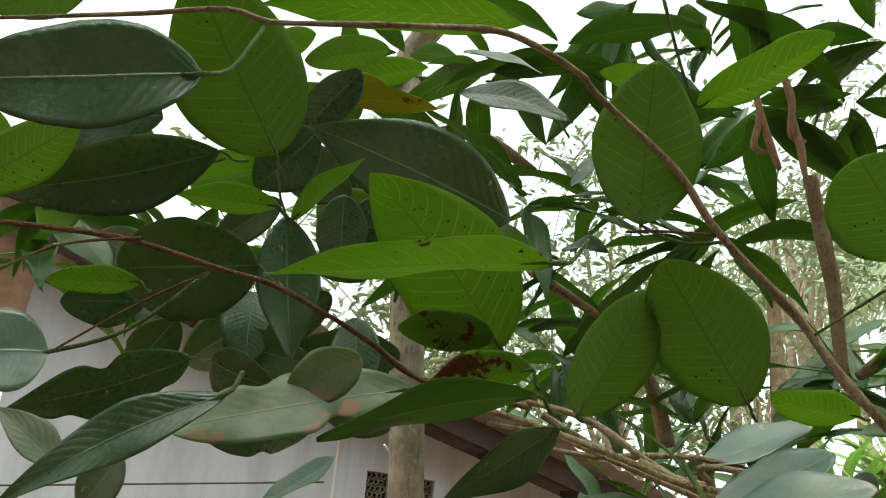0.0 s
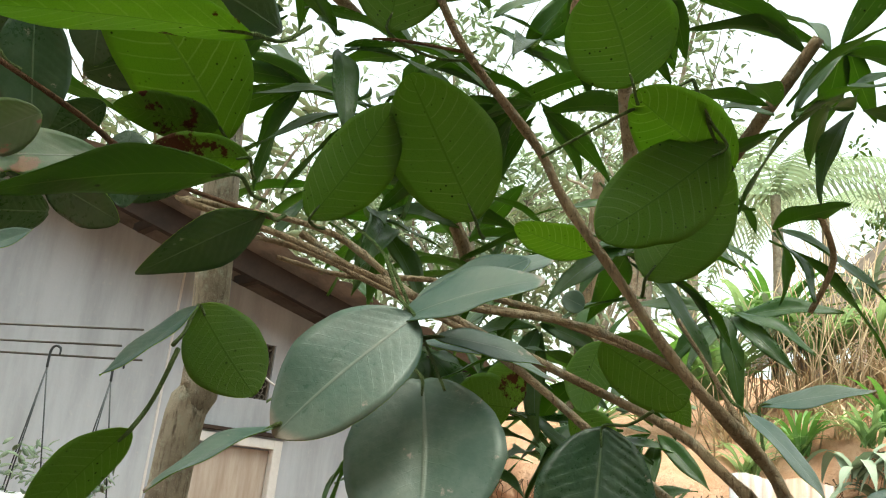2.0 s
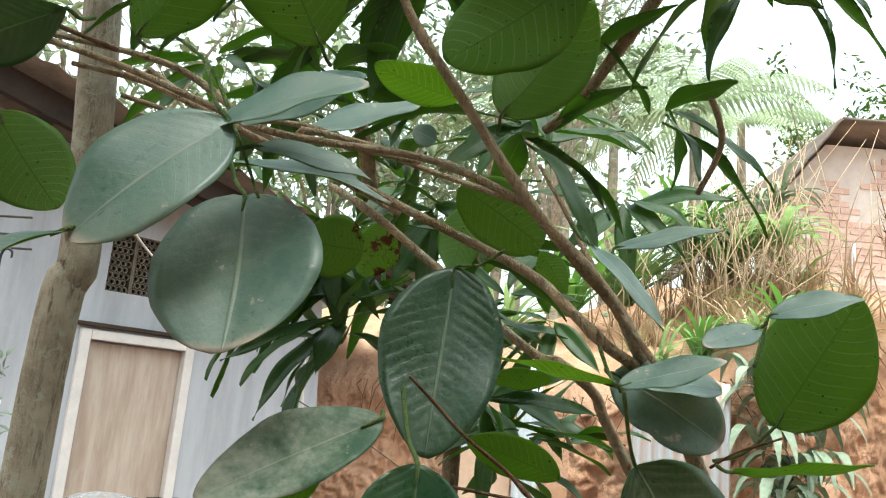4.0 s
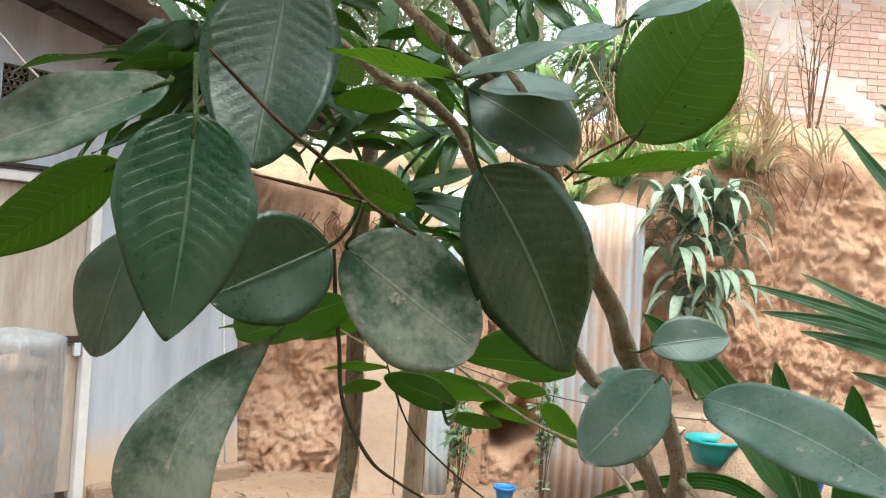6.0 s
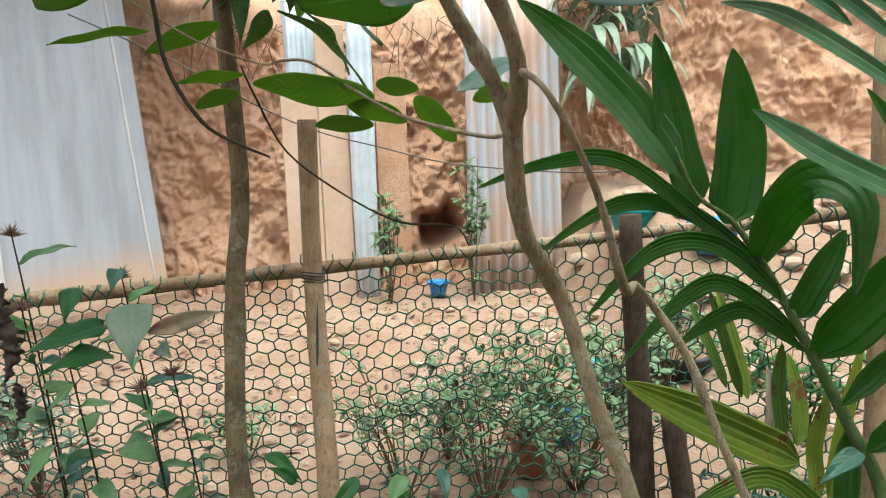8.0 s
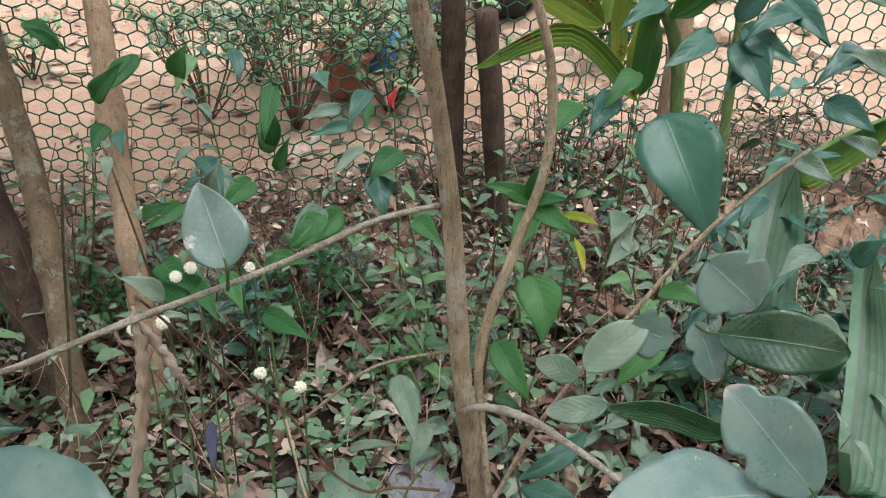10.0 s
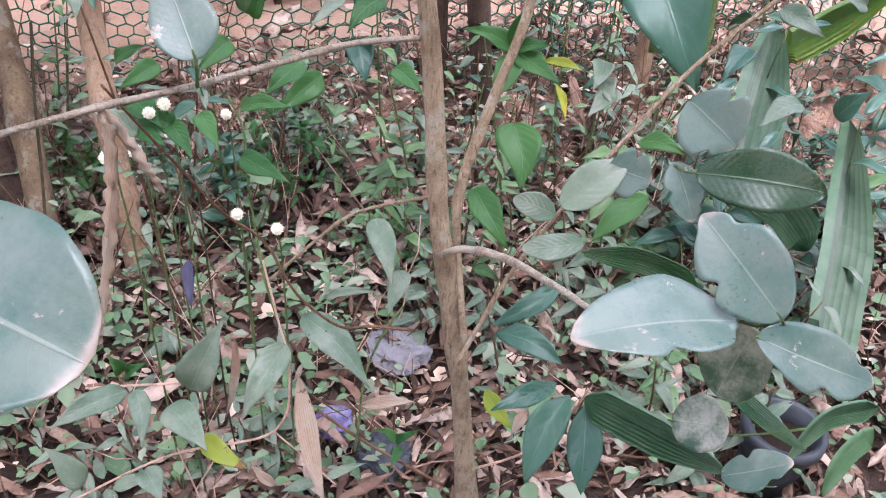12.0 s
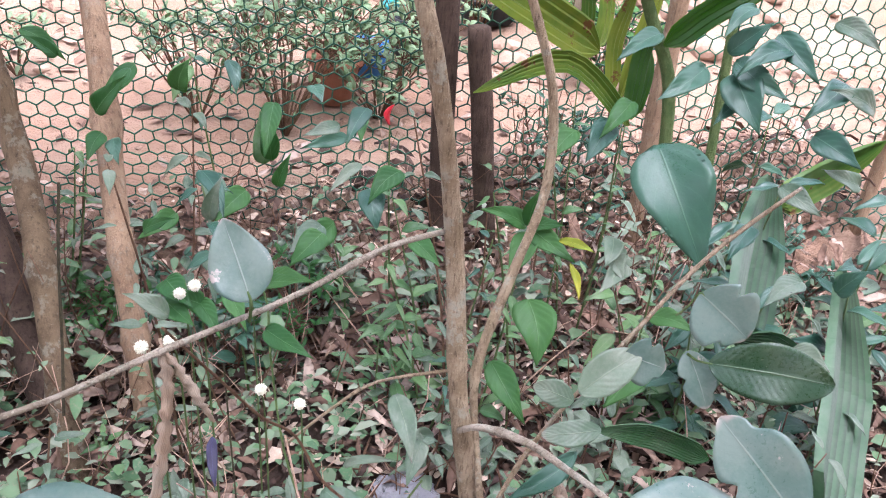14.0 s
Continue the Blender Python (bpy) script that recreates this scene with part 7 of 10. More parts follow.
palm_leaf(palm, [(1.096, 1.494, 0.437), (1.143, 1.538, 0.554), (1.220, 1.591, 0.732)], 0.038, PALM_Y, 5)
palm_leaf(palm, [(1.033, 1.638, 0.460), (1.064, 1.656, 0.551), (1.067, 1.685, 0.648)], 0.036, DRY, 5, "withered brown leaflet")
palm_leaf(palm, [(1.114, 1.466, 0.404), (1.139, 1.489, 0.488), (1.149, 1.534, 0.554)], 0.036, PALM, 5)
palm_leaf(palm, [(1.308, 1.548, 1.024), (1.236, 1.535, 1.120), (1.152, 1.526, 1.220)], 0.042, PALM, 5)
palm_leaf(palm, [(1.305, 1.522, 0.919), (1.309, 1.423, 0.949), (1.303, 1.344, 0.839)], 0.072, PALM, 5)
palm_leaf(palm, [(1.045, 1.250, 1.262), (0.853, 1.243, 1.383), (0.728, 1.265, 1.421), (0.614, 1.313, 1.434)], 0.031, PALM_D, 3)
palm_leaf(palm, [(1.046, 1.257, 1.306), (0.854, 1.247, 1.408), (0.754, 1.266, 1.451), (0.676, 1.314, 1.498)], 0.028, PALM_D, 3)
palm_leaf(palm, [(1.048, 1.270, 1.393), (0.898, 1.278, 1.453), (0.815, 1.316, 1.491)], 0.028, PALM_D, 3)
palm_leaf(palm, [(1.043, 1.241, 1.201), (0.892, 1.222, 1.282), (0.810, 1.240, 1.329), (0.749, 1.282, 1.351)], 0.033, PALM_D, 3)
palm_leaf(palm, [(1.039, 1.219, 1.053), (0.889, 1.230, 1.127), (0.788, 1.254, 1.196)], 0.044, PALM_D, 3)
palm_leaf(palm, [(0.928, 1.252, 1.531), (0.775, 1.217, 1.610), (0.680, 1.229, 1.719)], 0.029, PALM_D, 3)
palm_leaf(palm, [(0.926, 1.256, 1.628), (0.825, 1.247, 1.702), (0.755, 1.255, 1.761)], 0.031, PALM_D, 3)
palm_leaf(palm, [(0.931, 1.244, 1.311), (0.778, 1.209, 1.381), (0.648, 1.251, 1.411)], 0.029, PALM_D, 3)
palm_leaf(palm, [(0.930, 1.246, 1.373), (0.735, 1.214, 1.432), (0.569, 1.260, 1.476)], 0.023, PALM_D, 3)
palm_leaf(palm, [(1.390, 0.941, -0.213), (1.450, 1.015, -0.171), (1.566, 1.164, -0.069), (1.665, 1.333, 0.078)], 0.190, PALM_R, 6)
palm_leaf(palm, [(1.265, 1.173, 0.061), (1.359, 1.297, 0.145), (1.472, 1.437, 0.271)], 0.160, PALM_R, 6)
palm_leaf(palm, [(1.500, 1.422, 0.206), (1.595, 1.427, 0.250), (1.732, 1.403, 0.352)], 0.085, PALM_Y, 6)
palm_leaf(palm, [(0.732, 0.730, 0.077), (0.792, 0.671, 0.065), (0.871, 0.589, 0.051)], 0.051, PALM_R, 6)
palm_leaf(palm, [(0.918, 0.802, 0.178), (0.832, 0.827, 0.218), (0.749, 0.844, 0.233)], 0.034, PALM_D, 6)
palm_leaf(palm, [(1.388, 1.053, -0.027), (1.337, 1.122, 0.038), (1.259, 1.167, 0.057)], 0.087, PALM_R, 6)
palm_leaf(palm, [(1.371, 0.767, -0.156), (1.277, 0.784, -0.179), (1.203, 0.760, -0.247)], 0.049, PALM_R, 6)
palm_leaf(palm, [(1.016, 0.543, 0.148), (0.973, 0.535, 0.117), (0.948, 0.514, 0.078)], 0.041, PALM_D, 6)
palm_leaf(palm, [(0.878, 0.722, 0.139), (0.927, 0.645, 0.100), (0.969, 0.575, 0.081)], 0.026, PALM_R, 6)

# ---- undergrowth ----
herbs = thing("undergrowth", "mixed low herbs with broad soft leaves on the garden bed", "herb", at=(0, 0, 0))


def herb_leaf(base, tip, width, normal, mat, shape="egg"):
    leaf_count[0] += 1
    base, tip = Vector(base), Vector(tip)
    me = leaf_mesh("leaf", (mat, mat), L=(tip - base).length, W=width, shape=shape, fold=0.28, arch=0.10, wave=0.03, seed=leaf_count[0], nu=18, nv=4, bend=0.05 * math.sin(leaf_count[0] * 1.7))
    ob = new("leaf", me)
    ob.parent = herbs
    ob.matrix_basis = leaf_frame(base, tip, normal)


herb_leaf((0.932, 1.112, 0.524), (0.956, 0.965, 0.386), 0.121, (-0.55, -0.75, 0.87), HERB_B, "point")
herb_leaf((1.083, 1.171, 0.609), (1.085, 1.079, 0.545), 0.067, (-0.62, -0.73, 0.79), HERB_B, "point")
herb_leaf((1.042, 1.189, 0.612), (0.940, 1.155, 0.573), 0.045, (-0.59, -0.75, 0.79), HERB_B, "point")
herb_leaf((1.091, 1.206, 0.628), (1.135, 1.177, 0.687), 0.038, (-0.61, -0.74, 0.77), HERB_B, "point")
herb_leaf((1.085, 1.180, 0.624), (1.134, 1.090, 0.593), 0.045, (-0.62, -0.74, 0.77), HERB_B, "point")
herb_leaf((0.893, 1.193, 0.527), (0.831, 1.140, 0.484), 0.045, (-0.50, -0.78, 0.86), HERB_B, "point")
herb_leaf((0.706, 1.016, 0.336), (0.694, 0.937, 0.277), 0.064, (-0.41, -0.72, 1.06), HERB, "point")
herb_leaf((0.647, 0.987, 0.255), (0.671, 0.900, 0.207), 0.043, (-0.35, -0.70, 1.12), HERB, "point")
herb_leaf((0.740, 1.106, 0.398), (0.781, 1.031, 0.380), 0.037, (-0.42, -0.77, 0.99), HERB, "point")
herb_leaf((0.736, 1.105, 0.394), (0.685, 1.047, 0.347), 0.040, (-0.41, -0.77, 0.99), HERB, "point")
herb_leaf((0.737, 1.110, 0.401), (0.750, 1.103, 0.471), 0.027, (-0.41, -0.77, 0.98), HERB, "point")
herb_leaf((0.733, 1.111, 0.401), (0.658, 1.116, 0.434), 0.031, (-0.41, -0.77, 0.99), HERB, "point")
herb_leaf((0.741, 1.108, 0.402), (0.772, 1.064, 0.424), 0.025, (-0.42, -0.77, 0.98), HERB, "point")
herb_leaf((0.855, 1.061, 0.399), (0.820, 1.013, 0.377), 0.033, (-0.50, -0.72, 0.98), HERB_G, "point")
herb_leaf((0.415, 1.511, 0.336), (0.403, 1.523, 0.434), 0.035, (-0.13, -0.89, 0.94), HERB, "point")
herb_leaf((0.568, 1.457, 0.346), (0.496, 1.408, 0.315), 0.024, (-0.23, -0.87, 0.94), HERB_G, "point")
herb_leaf((0.211, 1.139, 0.317), (0.247, 1.076, 0.310), 0.040, (0.00, -0.82, 1.07), HERB, "point")
herb_leaf((0.262, 1.117, 0.315), (0.219, 1.110, 0.345), 0.033, (-0.04, -0.81, 1.08), HERB, "point")
herb_leaf((0.255, 1.124, 0.321), (0.278, 1.057, 0.300), 0.030, (-0.03, -0.82, 1.07), HERB, "point")
herb_leaf((0.351, 1.148, 0.321), (0.400, 1.101, 0.347), 0.025, (-0.11, -0.82, 1.06), HERB, "point")
herb_leaf((0.472, 1.336, 0.296), (0.408, 1.293, 0.273), 0.044, (-0.18, -0.84, 1.00), HERB_G, "point")
herb_leaf((0.192, 1.576, 0.491), (0.130, 1.521, 0.451), 0.021, (0.02, -0.94, 0.84), HERB, "point")
herb_leaf((0.067, 1.731, 0.459), (0.014, 1.724, 0.503), 0.028, (0.09, -0.94, 0.83), HERB, "point")
herb_leaf((0.216, 1.081, 0.329), (0.161, 1.088, 0.368), 0.029, (0.00, -0.81, 1.09), HERB_G, "point")
herb_leaf((0.288, 1.311, 0.338), (0.312, 1.305, 0.418), 0.027, (-0.05, -0.87, 1.00), HERB_G, "point")
herb_leaf((0.407, 1.394, 0.345), (0.428, 1.378, 0.414), 0.024, (-0.13, -0.88, 0.96), HERB, "point")
herb_leaf((0.256, 0.997, 0.184), (0.252, 0.932, 0.155), 0.015, (-0.00, -0.79, 1.11), VIOLET, "egg")
herb_leaf((0.385, 0.931, 0.002), (0.392, 0.785, -0.113), 0.031, (-0.10, -0.68, 1.22), DRY, "lance")
herb_leaf((0.305, 0.991, 0.037), (0.278, 0.901, -0.027), 0.014, (-0.04, -0.73, 1.19), DRY, "lance")
herb_leaf((0.480, 0.928, -0.088), (0.550, 0.882, -0.047), 0.022, (-0.17, -0.64, 1.25), DRY, "lance")
herb_leaf((0.743, 0.919, 0.077), (0.749, 0.855, 0.064), 0.016, (-0.39, -0.66, 1.15), DRY, "lance")
herb_leaf((0.706, 0.827, -0.052), (0.669, 0.792, -0.051), 0.019, (-0.35, -0.58, 1.24), DRY, "lance")
herb_leaf((0.339, 0.876, -0.169), (0.301, 0.885, -0.114), 0.016, (-0.06, -0.59, 1.30), DRY, "lance")
herb_leaf((0.285, 0.985, 0.184), (0.300, 0.961, 0.216), 0.011, (-0.03, -0.78, 1.12), SHRIVEL, "lance")
herb_leaf((0.670, 0.897, -0.067), (0.687, 0.825, -0.082), 0.030, (-0.31, -0.61, 1.23), YELLOW, "lance")
herb_leaf((0.769, 1.026, 0.384), (0.758, 0.965, 0.361), 0.012, (-0.43, -0.79, 0.93), YELLOW, "lance")
herb_leaf((0.758, 1.050, 0.408), (0.788, 0.999, 0.417), 0.016, (-0.42, -0.81, 0.91), YELLOW, "lance")
herb_leaf((0.495, 0.800, -0.022), (0.461, 0.797, 0.015), 0.014, (-0.20, -0.60, 1.27), HERB, "point")
herb_leaf((0.495, 0.798, -0.025), (0.522, 0.777, 0.020), 0.014, (-0.20, -0.60, 1.27), HERB, "point")
herb_leaf((0.498, 0.794, -0.028), (0.476, 0.758, -0.025), 0.014, (-0.20, -0.60, 1.28), HERB, "point")
herb_leaf((0.153, 0.934, 0.060), (0.142, 0.927, 0.100), 0.021, (0.09, -0.71, 1.20), HERB, "point")
herb_leaf((0.158, 0.932, 0.059), (0.190, 0.907, 0.099), 0.019, (0.08, -0.71, 1.20), HERB, "point")
herb_leaf((0.235, 0.928, 0.012), (0.291, 0.946, 0.117), 0.055, (0.01, -0.69, 1.23), HERB_G, "point")
herb_leaf((0.396, 0.941, 0.105), (0.465, 0.829, 0.059), 0.048, (-0.12, -0.73, 1.18), HERB_G, "point")
herb_leaf((0.366, 0.903, 0.094), (0.295, 0.839, 0.037), 0.044, (-0.10, -0.71, 1.20), HERB_G, "point")
herb_leaf((0.162, 0.879, 0.082), (0.067, 0.856, 0.060), 0.034, (0.08, -0.69, 1.22), HERB_G, "point")
herb_leaf((0.207, 0.851, 0.069), (0.248, 0.780, 0.055), 0.044, (0.04, -0.68, 1.23), HERB_G, "point")
herb_leaf((0.173, 0.876, 0.083), (0.173, 0.808, 0.053), 0.027, (0.07, -0.69, 1.22), HERB_G, "point")
herb_leaf((0.243, 0.816, 0.045), (0.291, 0.753, 0.042), 0.027, (0.01, -0.65, 1.26), PALM_Y, "egg")
herb_leaf((0.549, 0.973, 0.134), (0.510, 0.916, 0.105), 0.032, (-0.25, -0.73, 1.13), HERB_G, "point")
herb_leaf((0.644, 0.846, 0.109), (0.713, 0.769, 0.104), 0.041, (-0.34, -0.65, 1.18), HERB_B, "lance")
herb_leaf((0.717, 0.778, 0.060), (0.612, 0.762, 0.048), 0.033, (-0.39, -0.58, 1.21), HERB_B, "lance")
herb_leaf((0.718, 0.746, 0.071), (0.633, 0.674, -0.002), 0.052, (-0.40, -0.57, 1.22), HERB_B, "lance")
herb_leaf((0.737, 0.730, 0.061), (0.701, 0.642, -0.007), 0.050, (-0.42, -0.55, 1.22), HERB_B, "lance")
herb_leaf((0.763, 0.893, 0.140), (0.643, 0.863, 0.105), 0.035, (-0.42, -0.66, 1.12), HERB_B, "lance")
herb_leaf((0.948, 1.000, 0.193), (0.837, 0.957, 0.153), 0.045, (-0.52, -0.68, 1.02), HERB, "lance")
herb_leaf((0.101, 0.789, 0.025), (0.068, 0.809, 0.084), 0.032, (0.14, -0.62, 1.27), HERB_G, "point")
herb_leaf((0.174, 0.778, 0.048), (0.191, 0.728, 0.044), 0.032, (0.07, -0.63, 1.27), HERB_G, "point")
herb_leaf((0.444, 1.020, 0.059), (0.517, 0.972, 0.098), 0.016, (-0.15, -0.74, 1.16), HERB_G, "point")
herb_leaf((0.992, 1.256, 0.645), (0.899, 1.222, 0.613), 0.035, (-0.55, -0.79, 0.76), HERB_B, "point")
herb_leaf((1.134, 1.056, 0.466), (1.162, 0.984, 0.448), 0.037, (-0.65, -0.65, 0.89), HERB_G, "point")
herb_leaf((1.250, 1.017, 0.477), (1.169, 1.022, 0.510), 0.034, (-0.71, -0.60, 0.87), HERB_G, "point")
herb_leaf((1.053, 1.004, 0.432), (0.988, 0.962, 0.401), 0.035, (-0.63, -0.65, 0.93), HERB_B, "point")
herb_leaf((1.096, 0.916, 0.383), (1.013, 0.892, 0.366), 0.036, (-0.66, -0.58, 0.97), HERB_G, "point")
herb_leaf((1.164, 0.911, 0.358), (1.185, 0.889, 0.410), 0.036, (-0.68, -0.56, 0.97), HERB_B, "point")
herb_leaf((1.057, 0.858, 0.309), (1.081, 0.803, 0.308), 0.038, (-0.64, -0.55, 1.04), HERB_G, "point")
herb_leaf((1.119, 1.159, 0.575), (1.030, 1.123, 0.542), 0.033, (-0.63, -0.71, 0.80), HERB_B, "point")
herb_leaf((0.984, 1.107, 0.451), (0.917, 1.069, 0.427), 0.030, (-0.57, -0.71, 0.91), HERB_G, "point")
herb_leaf((0.872, 1.032, 0.365), (0.809, 0.997, 0.345), 0.033, (-0.51, -0.70, 1.00), HERB_G, "point")
herb_leaf((0.880, 0.961, 0.320), (0.919, 0.904, 0.326), 0.032, (-0.53, -0.65, 1.05), HERB, "point")
herb_leaf((1.155, 1.180, 0.668), (1.177, 1.090, 0.618), 0.045, (-0.65, -0.72, 0.74), HERB_B, "point")
herb_leaf((1.155, 1.145, 0.653), (1.043, 1.120, 0.620), 0.037, (-0.66, -0.71, 0.75), HERB_B, "point")
herb_leaf((1.240, 1.162, 0.691), (1.270, 1.085, 0.667), 0.037, (-0.69, -0.69, 0.72), HERB_G, "point")
herb_leaf((1.232, 1.091, 0.617), (1.133, 1.055, 0.576), 0.044, (-0.70, -0.66, 0.77), HERB_B, "point")
herb_leaf((1.147, 1.237, 0.691), (1.065, 1.196, 0.655), 0.031, (-0.63, -0.74, 0.72), HERB_B, "point")
herb_leaf((1.269, 1.054, 0.584), (1.177, 1.066, 0.619), 0.041, (-0.72, -0.63, 0.79), HERB_G, "point")
herb_leaf((0.929, 1.198, 0.557), (0.854, 1.153, 0.518), 0.036, (-0.53, -0.78, 0.84), HERB, "point")
herb_leaf((0.842, 1.203, 0.511), (0.769, 1.156, 0.470), 0.035, (-0.47, -0.80, 0.88), HERB, "point")
herb_leaf((1.176, 1.067, 0.545), (1.210, 0.990, 0.523), 0.048, (-0.68, -0.66, 0.83), HERB_B, "point")
herb_leaf((0.131, 1.520, 0.436), (0.187, 1.497, 0.508), 0.036, (0.07, -0.93, 0.86), HERB, "point")
herb_leaf((0.266, 1.548, 0.459), (0.287, 1.530, 0.522), 0.039, (-0.02, -0.94, 0.85), HERB, "point")
herb_leaf((0.417, 1.486, 0.457), (0.387, 1.399, 0.396), 0.036, (-0.13, -0.93, 0.86), HERB, "point")
herb_leaf((0.596, 1.310, 0.403), (0.529, 1.262, 0.372), 0.041, (-0.27, -0.87, 0.92), HERB, "point")
herb_leaf((0.455, 1.251, 0.334), (0.394, 1.205, 0.307), 0.042, (-0.17, -0.85, 0.99), HERB, "point")
herb_leaf((0.587, 1.202, 0.338), (0.612, 1.132, 0.326), 0.035, (-0.27, -0.83, 0.99), HERB, "point")
herb_leaf((0.367, 1.197, 0.300), (0.420, 1.141, 0.319), 0.031, (-0.11, -0.84, 1.03), HERB, "point")
herb_leaf((0.345, 1.114, 0.263), (0.401, 1.041, 0.258), 0.035, (-0.09, -0.80, 1.09), HERB, "point")
herb_leaf((0.520, 1.429, 0.435), (0.448, 1.400, 0.431), 0.027, (-0.20, -0.90, 0.88), HERB_G, "point")
herb_leaf((0.500, 0.968, 0.237), (0.503, 0.885, 0.187), 0.037, (-0.23, -0.73, 1.14), HERB_G, "point")
herb_leaf((0.860, 1.054, 0.374), (0.848, 0.999, 0.360), 0.034, (-0.49, -0.73, 0.98), HERB_G, "point")
herb_leaf((0.189, 1.341, 0.310), (0.241, 1.300, 0.352), 0.025, (0.03, -0.87, 0.98), HERB, "point")
herb_leaf((0.285, 1.414, 0.375), (0.312, 1.319, 0.331), 0.034, (-0.04, -0.90, 0.93), HERB_B, "point")
herb_leaf((0.592, 1.523, 0.425), (0.536, 1.455, 0.382), 0.035, (-0.23, -0.90, 0.86), HERB_B, "point")
herb_leaf((0.216, 1.156, 0.339), (0.247, 1.092, 0.330), 0.040, (0.01, -0.85, 1.03), HERB, "point")
herb_leaf((0.295, 1.120, 0.333), (0.312, 1.052, 0.311), 0.029, (-0.06, -0.84, 1.05), HERB, "point")
herb_leaf((-0.235, 1.590, 0.854), (-0.345, 1.489, 0.837), 0.050, (-0.1, -0.8, 0.7), HERB, "point")
herb_leaf((-0.222, 1.573, 0.801), (-0.314, 1.464, 0.805), 0.046, (-0.1, -0.8, 0.7), HERB, "point")
herb_leaf((-0.185, 1.590, 0.889), (-0.169, 1.477, 0.805), 0.081, (0.1, -0.9, 0.5), HERB_G, "point")
herb_leaf((-0.284, 1.600, 0.923), (-0.288, 1.540, 0.873), 0.039, (0.1, -0.9, 0.5), HERB, "point")
herb_leaf((-0.211, 1.623, 0.947), (-0.215, 1.571, 0.917), 0.034, (0.1, -0.9, 0.5), HERB_B, "point")
herb_leaf((-0.148, 1.590, 0.808), (-0.117, 1.548, 0.798), 0.032, (0.1, -0.9, 0.5), HERB_G, "point")
herb_leaf((-0.229, 1.871, 0.762), (-0.076, 1.882, 0.796), 0.044, (0.1, -0.95, 0.25), DRY, "lance")
herb_leaf((-0.004, 1.880, 0.464), (0.074, 1.829, 0.415), 0.033, (0.20, -0.85, 0.5), HERB, "point")
herb_leaf((0.197, 1.872, 0.393), (0.114, 1.799, 0.333), 0.038, (0.03, -0.85, 0.5), HERB, "point")
herb_leaf((0.300, 1.870, 0.388), (0.262, 1.805, 0.334), 0.043, (0.04, -0.85, 0.5), HERB_S, "point")
herb_leaf((0.436, 1.774, 0.199), (0.433, 1.788, 0.318), 0.045, (0.05, -0.85, 0.5), HERB_S, "point")
herb_leaf((0.323, 1.777, 0.188), (0.308, 1.685, 0.105), 0.055, (0.12, -0.85, 0.5), HERB_G, "point")
herb_leaf((0.396, 1.752, 0.150), (0.321, 1.689, 0.114), 0.055, (-0.20, -0.85, 0.5), HERB, "point")
herb_leaf((0.575, 1.690, 0.091), (0.464, 1.630, 0.043), 0.060, (0.11, -0.85, 0.5), HERB, "point")
herb_leaf((0.249, 1.739, 0.117), (0.168, 1.677, 0.096), 0.043, (-0.15, -0.85, 0.5), HERB, "point")
herb_leaf((0.618, 1.773, 0.256), (0.507, 1.743, 0.245), 0.033, (-0.19, -0.85, 0.5), HERB_B, "point")
herb_leaf((0.121, 1.815, 0.270), (0.092, 1.752, 0.238), 0.038, (0.09, -0.85, 0.5), HERB, "point")
herb_leaf((0.142, 1.811, 0.259), (0.148, 1.751, 0.227), 0.033, (-0.13, -0.85, 0.5), HERB_B, "point")
herb_leaf((-0.195, 1.676, 0.118), (-0.114, 1.630, 0.088), 0.055, (-0.11, -0.85, 0.5), HERB_G, "point")
herb_leaf((0.654, 1.784, 0.297), (0.636, 1.724, 0.258), 0.028, (-0.20, -0.85, 0.5), HERB, "point")
herb_leaf((0.658, 1.710, 0.158), (0.653, 1.625, 0.094), 0.063, (-0.05, -0.85, 0.5), HERB_B, "point")
herb_leaf((0.552, 1.830, 0.352), (0.562, 1.775, 0.333), 0.038, (0.06, -0.85, 0.5), HERB_B, "point")
herb_leaf((0.380, 1.870, 0.398), (0.387, 1.804, 0.344), 0.033, (0.14, -0.85, 0.5), HERB_B, "point")

SOFT = {}
for key, m in (("a", HERB_S), ("b", HERB_B), ("c", HERB_G)):
    SOFT[key] = [leaf_mesh("herb_leaf", (m, m), L=0.075, W=0.019 + 0.006 * k, shape="point", fold=0.3, arch=0.06 + 0.04 * k, wave=0.03, seed=90 + k, nu=9, nv=3) for k in range(3)]


